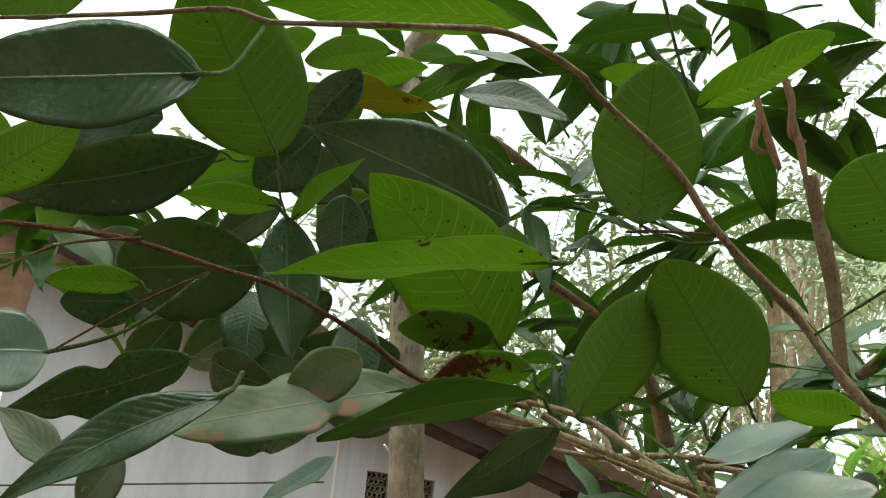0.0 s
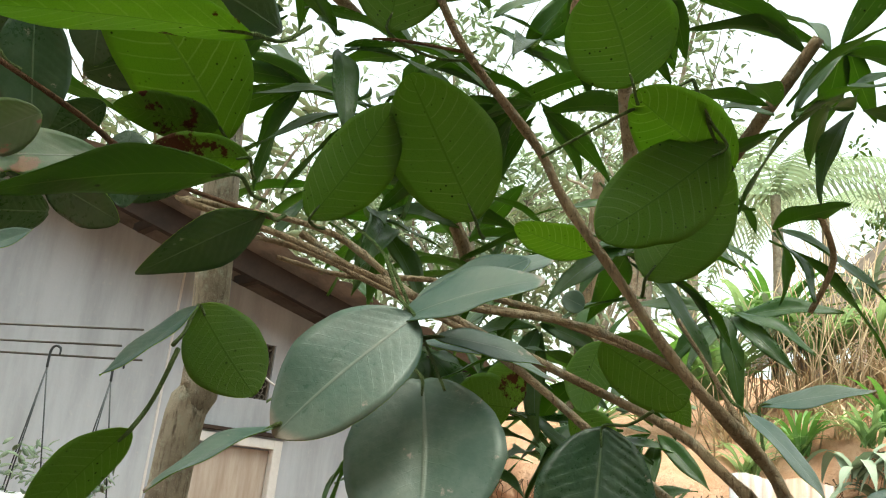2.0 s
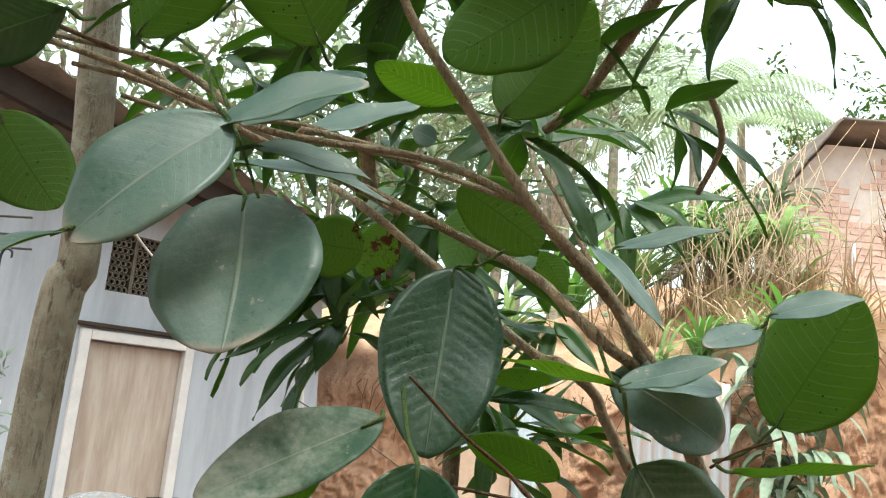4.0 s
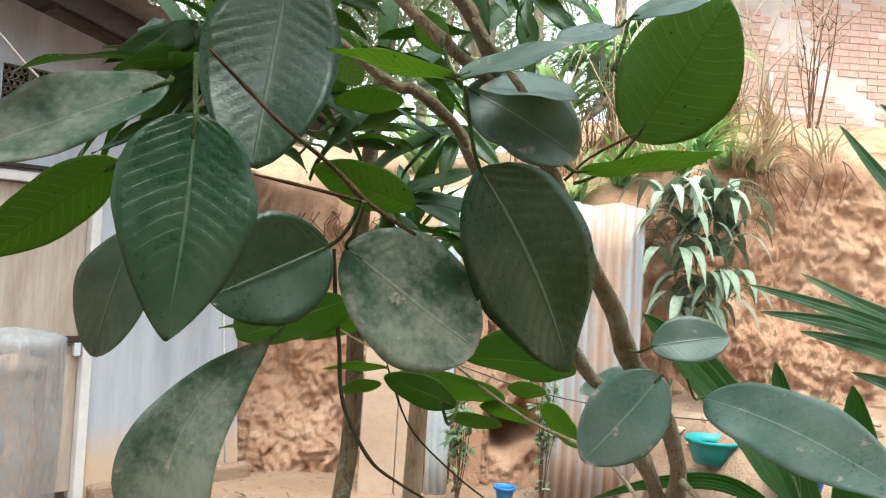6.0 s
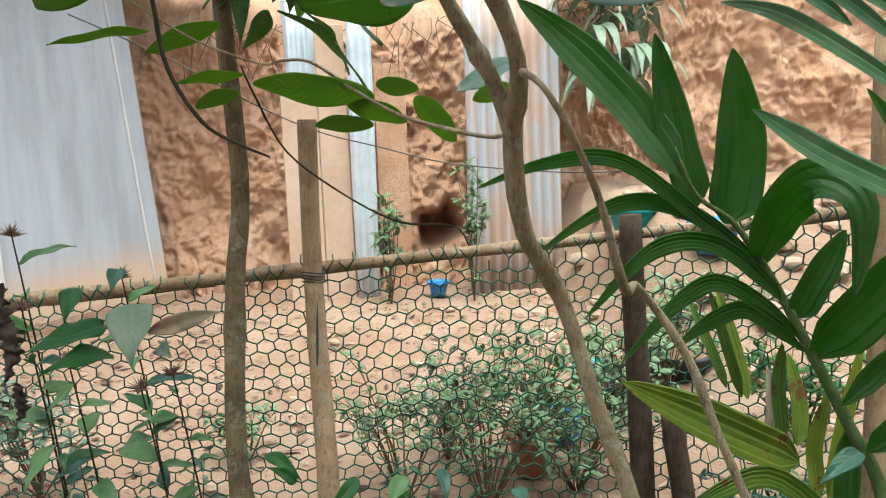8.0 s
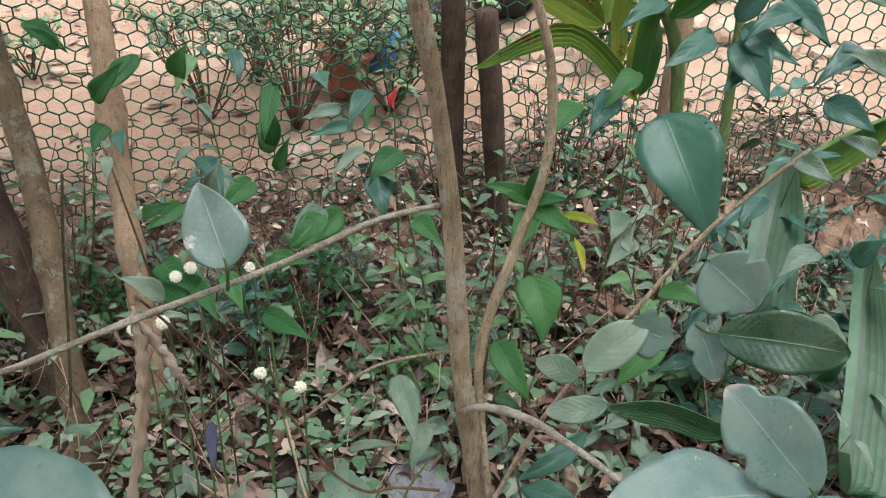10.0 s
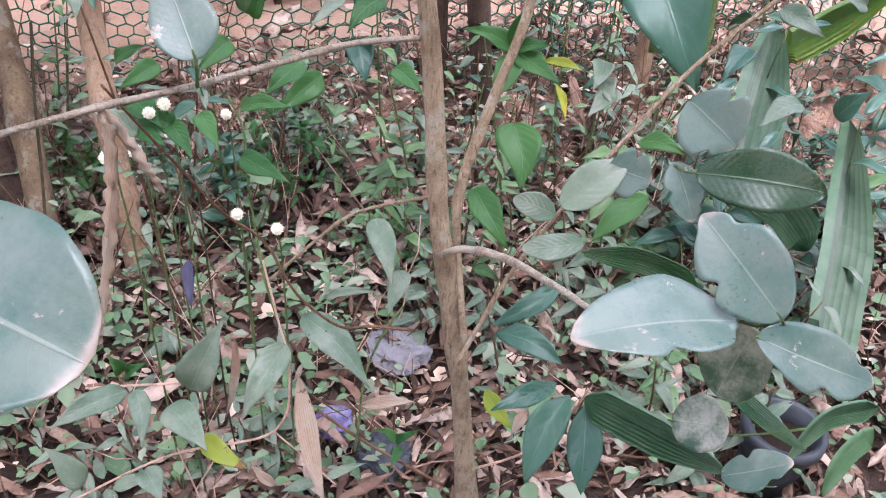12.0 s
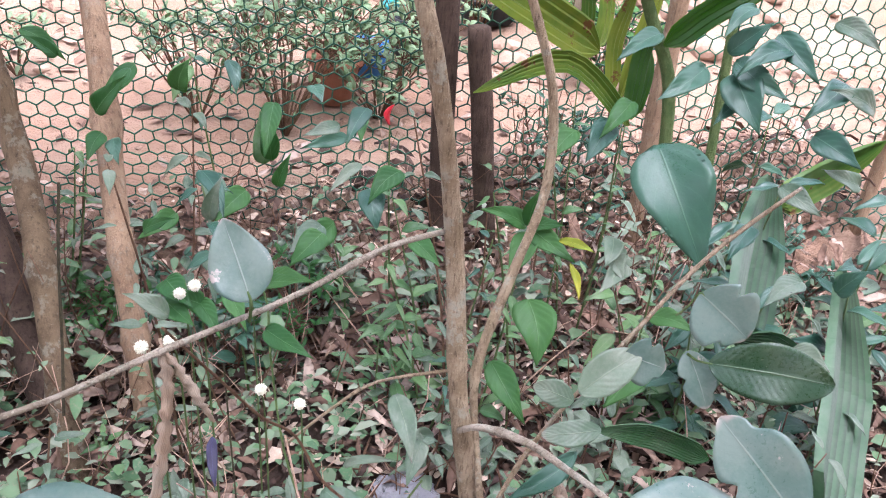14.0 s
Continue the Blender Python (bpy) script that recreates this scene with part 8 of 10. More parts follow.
def herb(x, y, h, pairs, key, size, seed, category="herb"):
    """A branching herb: a thin stem with opposite leaves, larger below."""
    r = random.Random(seed)
    top = Vector((r.uniform(-0.12, 0.12) * h * 2, r.uniform(-0.1, 0.1) * h * 2, h))
    e = thing("herb", {"a": "leafy green herb on the garden bed", "b": "bluish green broad-leaved herb on the garden bed", "c": "dusty greyish green herb on the garden bed"}[key], category, "garden herbs", at=(x, y, ground_z(x, y)))
    limb("stem", [(0, 0, -0.03, 0.0032), (*(top * 0.5 + Vector((0.02 * h, 0, 0))), 0.0026), (*top, 0.0014)], STEM if key != "c" else STEM_R, e, "", 5, 0.0, 4)
    for k in range(pairs):
        s = 0.25 + 0.75 * k / max(1, pairs - 1)
        p = top * s
        a0 = k * 1.6 + r.uniform(-0.3, 0.3)
        for a in (a0, a0 + math.pi):
            d = Vector((math.cos(a), math.sin(a), r.uniform(-0.9, 0.3)))
            ob = new("leaf", SOFT[key][r.randrange(3)])
            ob.parent = e
            q = size * (1.1 - 0.45 * s) * r.uniform(0.8, 1.2)
            m = leaf_frame(p + d.normalized() * 0.01, p + d, (r.uniform(-0.3, 0.3), -0.35 + r.uniform(-0.3, 0.3), 1))
            ob.matrix_basis = m @ Matrix.Diagonal((q, q, q, 1))
    return e


r0 = random.Random(77)
for k in range(72):
    x = r0.uniform(-0.75, 2.0)
    y = r0.uniform(1.05, 2.05) - 0.12 * x
    if abs(x - 0.6) < 0.16 and y < 1.2:
        y += 0.35
    tall = r0.random() < 0.35
    herb(x, y, r0.uniform(0.36, 0.66) if tall and y > 1.45 else r0.uniform(0.10, 0.30), r0.randrange(4, 7), "acccc"[r0.randrange(5)], r0.uniform(0.6, 1.4), k)
for k in range(70):
    x, y = r0.uniform(-0.6, 1.6), r0.uniform(0.6, 1.35)
    if abs(x - 0.62) < 0.2:
        continue
    herb(x, y, r0.uniform(0.06, 0.2), 3 + k % 2, "ccca"[k % 4], r0.uniform(0.7, 1.35), 200 + k)


for k in range(28):
    x = r0.uniform(-0.45, 1.45)
    y = 2.08 - 0.165 * x - r0.uniform(0.0, 0.55)
    herb(x, y, r0.uniform(0.42, 0.80), r0.randrange(5, 9), "aacb"[k % 4], r0.uniform(0.55, 1.1), 400 + k)

for k in range(34):
    x, y = r0.uniform(1.15, 2.3), r0.uniform(0.75, 1.75)
    herb(x, y, r0.uniform(0.16, 0.42), 4 + k % 2, "cbca"[k % 4], r0.uniform(1.1, 1.9), 500 + k)
for k in range(7):
    x = 1.28 + 0.11 * k
    herb(x, 1.30 + 0.16 * (k % 3) - 0.04 * k, r0.uniform(0.5, 0.72), 5, "b", r0.uniform(1.5, 2.1), 560 + k)


def ground_cover():
    """Countless small leaves of weeds and runners over the litter."""
    r = random.Random(61)
    vs, fs = [], []
    for i in range(820):
        x = r.uniform(-1.0, 2.0)
        y = (r.uniform(0.7, 2.15) if i < 330 else 1.98 - 0.85 * r.random()) - 0.14 * x
        c = Vector((x, y, ground_z(x, y)))
        h, w = r.uniform(0.03, 0.22) * (1.5 if y > 1.6 else 1), r.uniform(0.03, 0.10)
        for k in range(r.randrange(5, 11)):
            p = c + Vector((r.uniform(-w, w), r.uniform(-w, w), h * r.uniform(0.3, 1.1)))
            a, L = r.uniform(0, 6.3), r.uniform(0.014, 0.034) * (1.9 if r.random() < 0.16 else 1)
            d = Vector((math.cos(a), math.sin(a), r.uniform(-0.5, 0.3))).normalized() * L
            s = Vector((-math.sin(a), math.cos(a), r.uniform(-0.3, 0.3))) * L * r.uniform(0.2, 0.34)
            u = Vector((0, 0, 0.12 * L))
            o = len(vs)
            vs.extend((p, p + d * 0.35 + s + u, p + d * 0.4, p + d * 0.35 - s + u, p + d * 0.72 + s * 0.75 + u * 0.6, p + d * 0.75, p + d * 0.72 - s * 0.75 + u * 0.6, p + d - u))
            fs.extend(((o, o + 2, o + 1), (o, o + 3, o + 2), (o + 1, o + 2, o + 5, o + 4), (o + 2, o + 3, o + 6, o + 5), (o + 4, o + 5, o + 7), (o + 5, o + 6, o + 7)))
    mesh_object("ground_cover", vs, fs, COVER, None, "low weeds with small mixed green leaves over the litter", kind="stuff", category="weeds")


ground_cover()


def brushwood():
    """Thin reddish brown stems with side twigs, standing and leaning all over the bed."""
    r = random.Random(62)
    bits = []
    for i in range(520):
        x, y = r.uniform(-0.9, 1.9), r.uniform(0.9, 2.2)
        if abs(x - 0.62) < 0.12 and y < 1.05:
            continue
        p = Vector((x, y, ground_z(x, y) - 0.01))
        lean = Vector((r.uniform(-0.8, 0.8), r.uniform(-0.5, 0.5), 1)).normalized()
        L = r.uniform(0.12, 0.42) * (1.0 if y > 1.4 else 0.7)
        bow = Vector((r.uniform(-0.06, 0.06), r.uniform(-0.06, 0.06), r.uniform(-0.04, 0.02)))
        q = p + lean * L
        w = r.uniform(0.0009, 0.0022)
        line = smooth_line([(p, w * 1.4), ((p + q) / 2 + bow, w), (q, w * 0.6)], 3)
        bits.append(tube_data(line, 4))
        for k in range(r.randrange(1, 4)):
            b = line[r.randrange(1, len(line) - 1)][0]
            e = b + Vector((r.uniform(-1, 1), r.uniform(-1, 1), r.uniform(0, 0.9))).normalized() * L * r.uniform(0.2, 0.5)
            bits.append(tube_data([(b, w * 0.8), ((b + e) / 2 + bow * 0.3, w * 0.7), (e, w * 0.4)], 4))
    joined("dry_stems", bits[::2], REEDSTEM, None, "pale dry stems standing in the bed", "stuff", category="stalks")
    joined("brushwood", [b for i, b in enumerate(bits) if i % 2], STEM_R, None, "thin reddish brown stems and twigs on the bed", "stuff", category="twigs")


brushwood()


def globe_flower(p, k):
    """Papery white flower ball: many small bracts on a thin stem."""
    r = random.Random(k)
    bits = []
    core = [Vector((math.sin(a * 0.5236) * math.cos(b * 0.7854), math.sin(a * 0.5236) * math.sin(b * 0.7854), math.cos(a * 0.5236))) * 0.0088 for a in range(7) for b in range(8)]
    bits.append((core, [(a * 8 + b, a * 8 + (b + 1) % 8, a * 8 + 8 + (b + 1) % 8, a * 8 + 8 + b) for a in range(6) for b in range(8)]))
    for i in range(170):
        z = 1 - 2 * (i + 0.5) / 170
        a = i * 2.4 + r.uniform(-0.3, 0.3)
        d = Vector((math.sqrt(1 - z * z) * math.cos(a), math.sqrt(1 - z * z) * math.sin(a), z + r.uniform(-0.1, 0.1))).normalized()
        s = (d.orthogonal().normalized() * math.cos(i) + d.cross(d.orthogonal().normalized()) * math.sin(i)) * 0.0017
        u = d.cross(s)
        c = d * 0.0078
        bits.append(([c + s, c + u, c - s, c - u, d * (0.0098 + r.uniform(0, 0.0022)) + s * r.uniform(-0.8, 0.8)], [(0, 1, 4), (1, 2, 4), (2, 3, 4), (3, 0, 4)]))
    e = thing("globe_flower", "small papery white globe flower on a thin stem", "flower", "white flowers", at=p)
    joined("flower_head", [([v * 0.82 for v in b[0]], b[1]) for b in bits], FLOWER, e, smooth=False)
    limb("stem", [(0, 0, -0.005, 0.0012), (0.01, 0.03, -0.12, 0.0014), (0.02, 0.06, -(p[2] - ground_z(p[0], p[1])), 0.002)], STEM, e, "", 5, 0, 3)


for k, p in enumerate(((0.252, 1.109, 0.355), (0.232, 1.110, 0.343), (0.181, 0.987, 0.356), (0.214, 0.980, 0.365), (0.326, 1.031, 0.224), (0.375, 1.004, 0.212), (0.338, 1.241, 0.261))):
    globe_flower(p, k)

bud = thing("red_flower", "small red flower bud on a green stem", "flower", at=(0.676, 1.655, 0.330))
mesh_object("petals", *leaf_data(0.045, 0.022, "egg", 0.9, 0.1, 0.02, 3, 8, 3)[:2], RED, bud, "crimson petals").rotation_euler = (0, radians(-80), 0)
limb("stem", [(0, 0, 0, 0.0016), (0.01, 0.01, -0.15, 0.002), (0.03, 0.02, -0.42, 0.0025)], STEM, bud, "", 5, 0, 3)


def seed_head(p, k):
    """Dry spiky seed head on a dark stalk with a few leaves."""
    r = random.Random(k)
    bits = []
    for i in range(40):
        a, t = i * 2.4, radians(r.uniform(5, 95))
        d = Vector((math.sin(t) * math.cos(a), math.sin(t) * math.sin(a), math.cos(t)))
        s = d.orthogonal().normalized() * 0.003
        u = d.cross(s)
        L = r.uniform(0.022, 0.04)
        bits.append(([s, u, -s, -u, d * L], [(0, 1, 4), (1, 2, 4), (2, 3, 4), (3, 0, 4)]))
    e = thing("seed_plant", "tall weed with a dry brown spiky seed head", "weed", "weeds with seed heads", at=p)
    joined("seed_head", bits, SEED, e, smooth=False)
    h = p[2] - ground_z(p[0], p[1])
    limb("stem", [(0, 0, 0.005, 0.002), (0.04, -0.01, -0.3 * h, 0.0026), (0.08, -0.03, -0.7 * h, 0.003), (0.10, -0.03, -h - 0.02, 0.0035)], STEM_D, e, "", 6, 0, 4)
    for i in range(14):
        s = 0.05 + 0.06 * i
        a = i * 1.9 + k
        d = Vector((math.cos(a), math.sin(a), r.uniform(-0.7, 0.35)))
        p0 = Vector((0.133 * s if s < 0.3 else 0.04 + 0.1 * (s - 0.3), -0.03 * s, -s * h))
        q = r.uniform(0.9, 1.9)
        ob = new("leaf", SOFT["ab"[i % 4 == 3]][i % 3])
        ob.parent = e
        ob.matrix_basis = leaf_frame(p0, p0 + d, (r.uniform(-0.4, 0.4), -0.5, 1)) @ Matrix.Diagonal((q, q, q, 1))


for k, p in enumerate(((-0.559, 2.098, 0.952), (-0.332, 2.117, 0.836), (-0.216, 2.016, 0.622), (-0.548, 2.072, 0.784), (-0.444, 2.023, 0.667), (-0.272, 1.947, 0.612))):
    seed_head(p, k)


def dead_leaves():
    """Fallen dry leaves, curled, lying on the bed."""
    r = random.Random(5)
    kinds = [leaf_data(0.06 + 0.025 * k, 0.014 + 0.004 * k, "lance", 0.2, 0.04 + 0.05 * (k % 2), 0.05, 30 + k, 6, 1, 0.6) for k in range(4)]
    vs, fs, uv = [], [], []
    for i in range(9600):
        x, y = r.uniform(-1.1, 2.3), r.uniform(0.2, 2.25)
        if i % 4 == 0:
            x, y = r.gauss(0.6, 1.1), r.gauss(0.5, 0.8)
            y = min(y, 2.25)
        q = r.uniform(0.35, 1.3)
        m = Matrix.Translation((x, y, ground_z(x, y) + r.uniform(0.02, 0.09))) @ Euler((r.uniform(-0.7, 0.7), r.uniform(-0.45, 0.45), r.uniform(0, 6.3))).to_matrix().to_4x4() @ Matrix.Diagonal((q, q, q, 1))
        a, b, c, d = kinds[r.randrange(4)]
        o = len(vs)
        vs.extend(m @ Vector(v) for v in a)
        fs.extend(tuple(j + o for j in f) for f in b)
        uv.extend(c)
    mesh_object("leaf_litter", vs, fs, LITTER_LEAF, None, "curled brown fallen leaves on the bed", uvs=uv, kind="stuff", category="leaf litter")


dead_leaves()


def twig_litter():
    r = random.Random(9)
    bits = []
    for i in range(420):
        x, y = r.uniform(-0.9, 2.0), r.uniform(0.3, 2.2)
        a, L = r.uniform(0, 6.3), r.uniform(0.06, 0.3)
        z = ground_z(x, y) + r.uniform(0.03, 0.06)
        p = Vector((x, y, z))
        q = p + Vector((math.cos(a) * L, math.sin(a) * L, r.uniform(0, 0.05)))
        w = r.uniform(0.0012, 0.003)
        bits.append(tube_data([(p, w), ((p + q) / 2 + Vector((0, 0, r.uniform(0, 0.02))), w), (q, w * 0.6)], 5))
    joined("twig_litter", bits, STEM_R, None, "dry twigs lying on the bed", "stuff", category="twigs")


twig_litter()


def crumbs():
    """Small broken bits of leaf and bark between the herbs."""
    r = random.Random(12)
    vs, fs = [], []
    for i in range(6500):
        x, y = r.uniform(-1.0, 2.1), r.uniform(0.3, 2.2)
        z = ground_z(x, y) + r.uniform(0.03, 0.06)
        a, L = r.uniform(0, 6.3), r.uniform(0.006, 0.03)
        d, e = Vector((math.cos(a), math.sin(a), r.uniform(-0.4, 0.4))) * L, Vector((-math.sin(a), math.cos(a), r.uniform(-0.5, 0.5))) * L * r.uniform(0.25, 0.6)
        o = len(vs)
        c = Vector((x, y, z))
        vs.extend((c - d, c + e, c + d, c - e, c + Vector((0, 0, 0.004))))
        fs.extend(((o, o + 1, o + 4), (o + 1, o + 2, o + 4), (o + 2, o + 3, o + 4), (o + 3, o, o + 4)))
    mesh_object("leaf_crumbs", vs, fs, LITTER_LEAF, None, "small broken bits of dry leaf on the bed", kind="stuff", category="leaf litter")


crumbs()


# Beige litter whose colour also holds the stronger light by the fence.
SCRAP = plain("pale_dry_scraps", (0.40, 0.29, 0.20), (0.60, 0.47, 0.37), 0.8, 30.0)


def pale_scraps():
    """Pale bits of leaf and bark among the weeds, lightened in colour for the brighter light near the fence."""
    r = random.Random(88)
    bits = []
    for i in range(2600):
        x = r.uniform(-0.9, 1.8)
        y = 2.3 - 1.15 * r.random() - 0.14 * x
        c = Vector((x, y, ground_z(x, y) + r.uniform(0.015, 0.075)))
        a, q = r.uniform(0, 6.3), r.uniform(0.006, 0.019)
        d = Vector((math.cos(a), math.sin(a), r.uniform(-0.4, 0.4))) * q
        s = Vector((-math.sin(a), math.cos(a), r.uniform(-0.5, 0.5))) * q * r.uniform(0.4, 0.9)
        u = Vector((0, 0, q * r.uniform(0.1, 0.5)))
        bits.append(([c - d, c - d * 0.3 + s, c + d * 0.6 + s * 0.7, c + d, c + d * 0.3 - s, c - d * 0.6 - s * 0.8, c + u], [(1, 6, 0), (2, 6, 1), (3, 6, 2), (4, 6, 3), (5, 6, 4), (0, 6, 5)]))
    joined("dry_scraps", bits, SCRAP, None, "pale bits of dry leaf and bark under the weeds", "stuff", False, "leaf litter")


pale_scraps()


def thin_stalks():
    """Upright dry stalks and runners among the herbs."""
    r = random.Random(44)
    bits = []
    for i in range(170):
        x, y = r.uniform(-0.8, 1.9), r.uniform(0.95, 2.15)
        if abs(x - 0.62) < 0.1 and y < 1.1:
            continue
        z, h = ground_z(x, y), r.uniform(0.12, 0.5) * (0.5 if y < 1.3 else 1)
        p = Vector((x, y, z))
        q = p + Vector((r.uniform(-0.15, 0.15), r.uniform(-0.1, 0.1), h))
        bits.append(tube_data(smooth_line([(p, 0.0022), ((p + q) / 2 + Vector((r.uniform(-0.04, 0.04), 0, 0)), 0.0018), (q, 0.001)], 3), 5))
    joined("dry_stalks", bits, STEM_R, None, "thin dry stalks standing among the herbs", "stuff", category="stalks")


thin_stalks()


def dry_hanging(pts, w, mat=DRY, label="dry curled leaf caught in the herbs"):
    """A shrivelled leaf: a long twisted blade along a curve."""
    line = [p for p, _ in smooth_line([(Vector(p), 0) for p in pts], 12)]
    vs, fs, uv = [], [], []
    n = len(line) - 1
    for i, p in enumerate(line):
        d = (line[min(i + 1, n)] - line[max(i - 1, 0)]).normalized()
        s = d.orthogonal().normalized()
        a = 1.8 * i / n
        s = (s * math.cos(a) + d.cross(s) * math.sin(a))
        u = d.cross(s)
        k = w * (math.sin(math.pi * (0.08 + 0.86 * i / n)) ** 0.7) * (1 + 0.2 * math.sin(i * 2.1))
        for j in range(7):
            q = j / 3 - 1
            vs.append(p + s * (q * k * (1 + 0.25 * math.sin(i * 1.7 + 3 * q))) + u * (k * (0.9 * q * q + 0.25 * math.sin(i * 1.3 + 2 * q))))
            uv.append((j / 6, i / n))
    for i in range(n):
        for j in range(6):
            b = i * 7 + j
            fs.append((b, b + 1, b + 8, b + 7))
    vs = [v + noise.noise_vector(v * 70) * w * 0.45 + noise.noise_vector(v * 190) * w * 0.2 for v in vs]
    ob = mesh_object("dead_leaf", vs, fs, mat, None, label, uvs=uv, category="dead leaf")
    sol = ob.modifiers.new("thick", "SOLIDIFY")
    sol.thickness = 0.0006


dry_hanging([(-0.396, 1.593, 0.936), (-0.408, 1.585, 0.876), (-0.399, 1.577, 0.825), (-0.409, 1.569, 0.770)], 0.0183, SHRIVEL, "dark shrivelled leaf hanging on a stalk")
dry_hanging([(-0.386, 1.566, 0.765), (-0.382, 1.559, 0.725), (-0.390, 1.556, 0.700)], 0.0102, SHRIVEL, "dark shrivelled leaf hanging on a stalk")
dry_hanging([(0.208, 0.703, 0.583), (0.211, 0.691, 0.543), (0.202, 0.683, 0.485), (0.184, 0.673, 0.413), (0.174, 0.668, 0.368)], 0.0055, DRY, "long twisted dry leaf hanging from a branch")
dry_hanging([(0.208, 0.701, 0.579), (0.223, 0.694, 0.545), (0.234, 0.692, 0.513), (0.244, 0.696, 0.490)], 0.0045, DRY, "dry twisted leaf hanging from a branch")
dry_hanging([(0.480, 0.953, -0.102), (0.531, 0.939, -0.094), (0.563, 0.923, -0.098)], 0.0141, DRY, "brown dead leaf on the bed")
dry_hanging([(0.758, 0.853, -0.007), (0.740, 0.852, 0.068), (0.731, 0.886, 0.106)], 0.0116, DRY, "brown dead leaf among the herbs")


BAG_V = plain("violet_film", (0.07, 0.055, 0.17), (0.22, 0.21, 0.32), 0.3, 30.0)


def crumpled_bag(p, s, mat, label, seed):
    bm = bmesh.new()
    bmesh.ops.create_icosphere(bm, subdivisions=4, radius=s)
    for v in bm.verts:
        k = v.co.normalized()
        v.co *= 1 + 0.35 * noise.noise(k * 2.0 + Vector((seed, 0, 0))) + 0.28 * abs(noise.noise(k * 5.5 + Vector((0, seed, 0))))
        v.co.z *= 0.5
    me = bpy.data.meshes.new("plastic_bag")
    bm.to_mesh(me)
    bm.free()
    me.materials.append(mat)
    ob = new("plastic_bag", me)
    ob.location = p
    tagged(ob, label, "bag")


crumpled_bag((0.649, 1.278, -0.343), 0.06, BAG_CLEAR, "crumpled clear grey plastic bag lying in the litter", 1)
crumpled_bag((0.484, 1.134, -0.361), 0.035, BAG_V, "crumpled violet wrapper lying in the litter", 2)
crumpled_bag((0.551, 1.041, -0.369), 0.05, BLACK, "dark plastic bag lying in the litter", 3)

# ---- yard behind the fence ----


def stone(x, y, s, seed, mat=STONE):
    bm = bmesh.new()
    bmesh.ops.create_icosphere(bm, subdivisions=2, radius=s)
    for v in bm.verts:
        v.co *= 1 + 0.35 * noise.noise(v.co * (1.2 / s) + Vector((seed, 0, 0)))
        v.co.z *= 0.62
    me = bpy.data.meshes.new("stone")
    bm.to_mesh(me)
    bm.free()
    me.materials.append(mat)
    ob = new("stone", me)
    ob.location = (x, y, GROUND + s * 0.3)
    return tagged(ob, "pale rough stone lying on the soil", "stone", "stones in the yard")


def heap_z(x, y):
    """Height of the rubble heap that rises to the foot of the bank."""
    a = max(0.0, min(1.0, (x - 1.62) / 0.36)) * max(0.0, min(1.0, (4.6 - x) / 0.6))
    b = max(0.0, min(1.0, (y - 2.9) / 1.9))
    return ground_z(x, y) - 0.03 + 0.70 * a * b * b * (3 - 2 * b)


def rubble_heap():
    vs, fs = [], []
    nx, ny = 70, 50
    for j in range(ny + 1):
        for i in range(nx + 1):
            x, y = 0.6 + 4.1 * i / nx, 2.8 + 3.6 * j / ny
            vs.append((x, y, heap_z(x, y) + 0.05 * lumps(x, y, 4.0) * max(0.0, min(1.0, (y - 3.0) * 2))))
    for j in range(ny):
        for i in range(nx):
            a = j * (nx + 1) + i
            fs.append((a, a + 1, a + nx + 2, a + nx + 1))
    mesh_object("earth_heap", vs, fs, SOIL, kind="structure", label="low heap of earth at the foot of the bank", category="ground")


rubble_heap()
r1 = random.Random(21)
for k in range(120):
    x, y = r1.uniform(1.2, 4.0), r1.uniform(2.9, 5.5)
    st = stone(x, y, r1.uniform(0.025, 0.085), k)
    st.location.z += heap_z(x, y) - GROUND
for k in range(25):
    stone(r1.uniform(-1.2, 1.0), r1.uniform(2.4, 5.4), r1.uniform(0.012, 0.04), 100 + k)


def pot(name, x, y, r, h, mat, label, soil=True, rim=0.012, z=None):
    """A turned pot with a rim, a hollow and soil in it."""
    prof = [(0.72 * r, 0), (0.9 * r, h * 0.6), (r, h * 0.86), (r + rim, h * 0.86), (r + rim, h), (r - 0.006, h), (0.86 * r, h * 0.7)]
    n = 24
    vs = [(q * math.cos(j * math.tau / n), q * math.sin(j * math.tau / n), z0) for q, z0 in prof for j in range(n)]
    fs = [(i * n + j, i * n + (j + 1) % n, (i + 1) * n + (j + 1) % n, (i + 1) * n + j) for i in range(len(prof) - 1) for j in range(n)]
    fs.append(tuple(reversed(range(n))))
    e = thing(name, label, name.replace("_", " "), at=(x, y, GROUND if z is None else z))
    mesh_object("body", vs, fs, mat, e)
    if soil:
        mesh_object("soil", [(0.87 * r * math.cos(j * math.tau / n), 0.87 * r * math.sin(j * math.tau / n), h * 0.72 + 0.004 * (j % 3)) for j in range(n)], [tuple(range(n))], LITTER, e)
    return e


tagged(limb("vine", [(0.210, 0.718, 0.581, 0.0012), (0.252, 0.768, 0.481, 0.0014), (0.298, 0.806, 0.385, 0.0016), (0.339, 0.833, 0.322, 0.0017), (0.372, 0.834, 0.240, 0.0018), (0.424, 0.839, 0.173, 0.0019), (0.472, 0.855, 0.148, 0.0020), (0.528, 0.848, 0.135, 0.0021)], STEM_R, None, "reddish brown bare runner arching over the bed", 6, 0.08, 5, 0), "",  "stem")
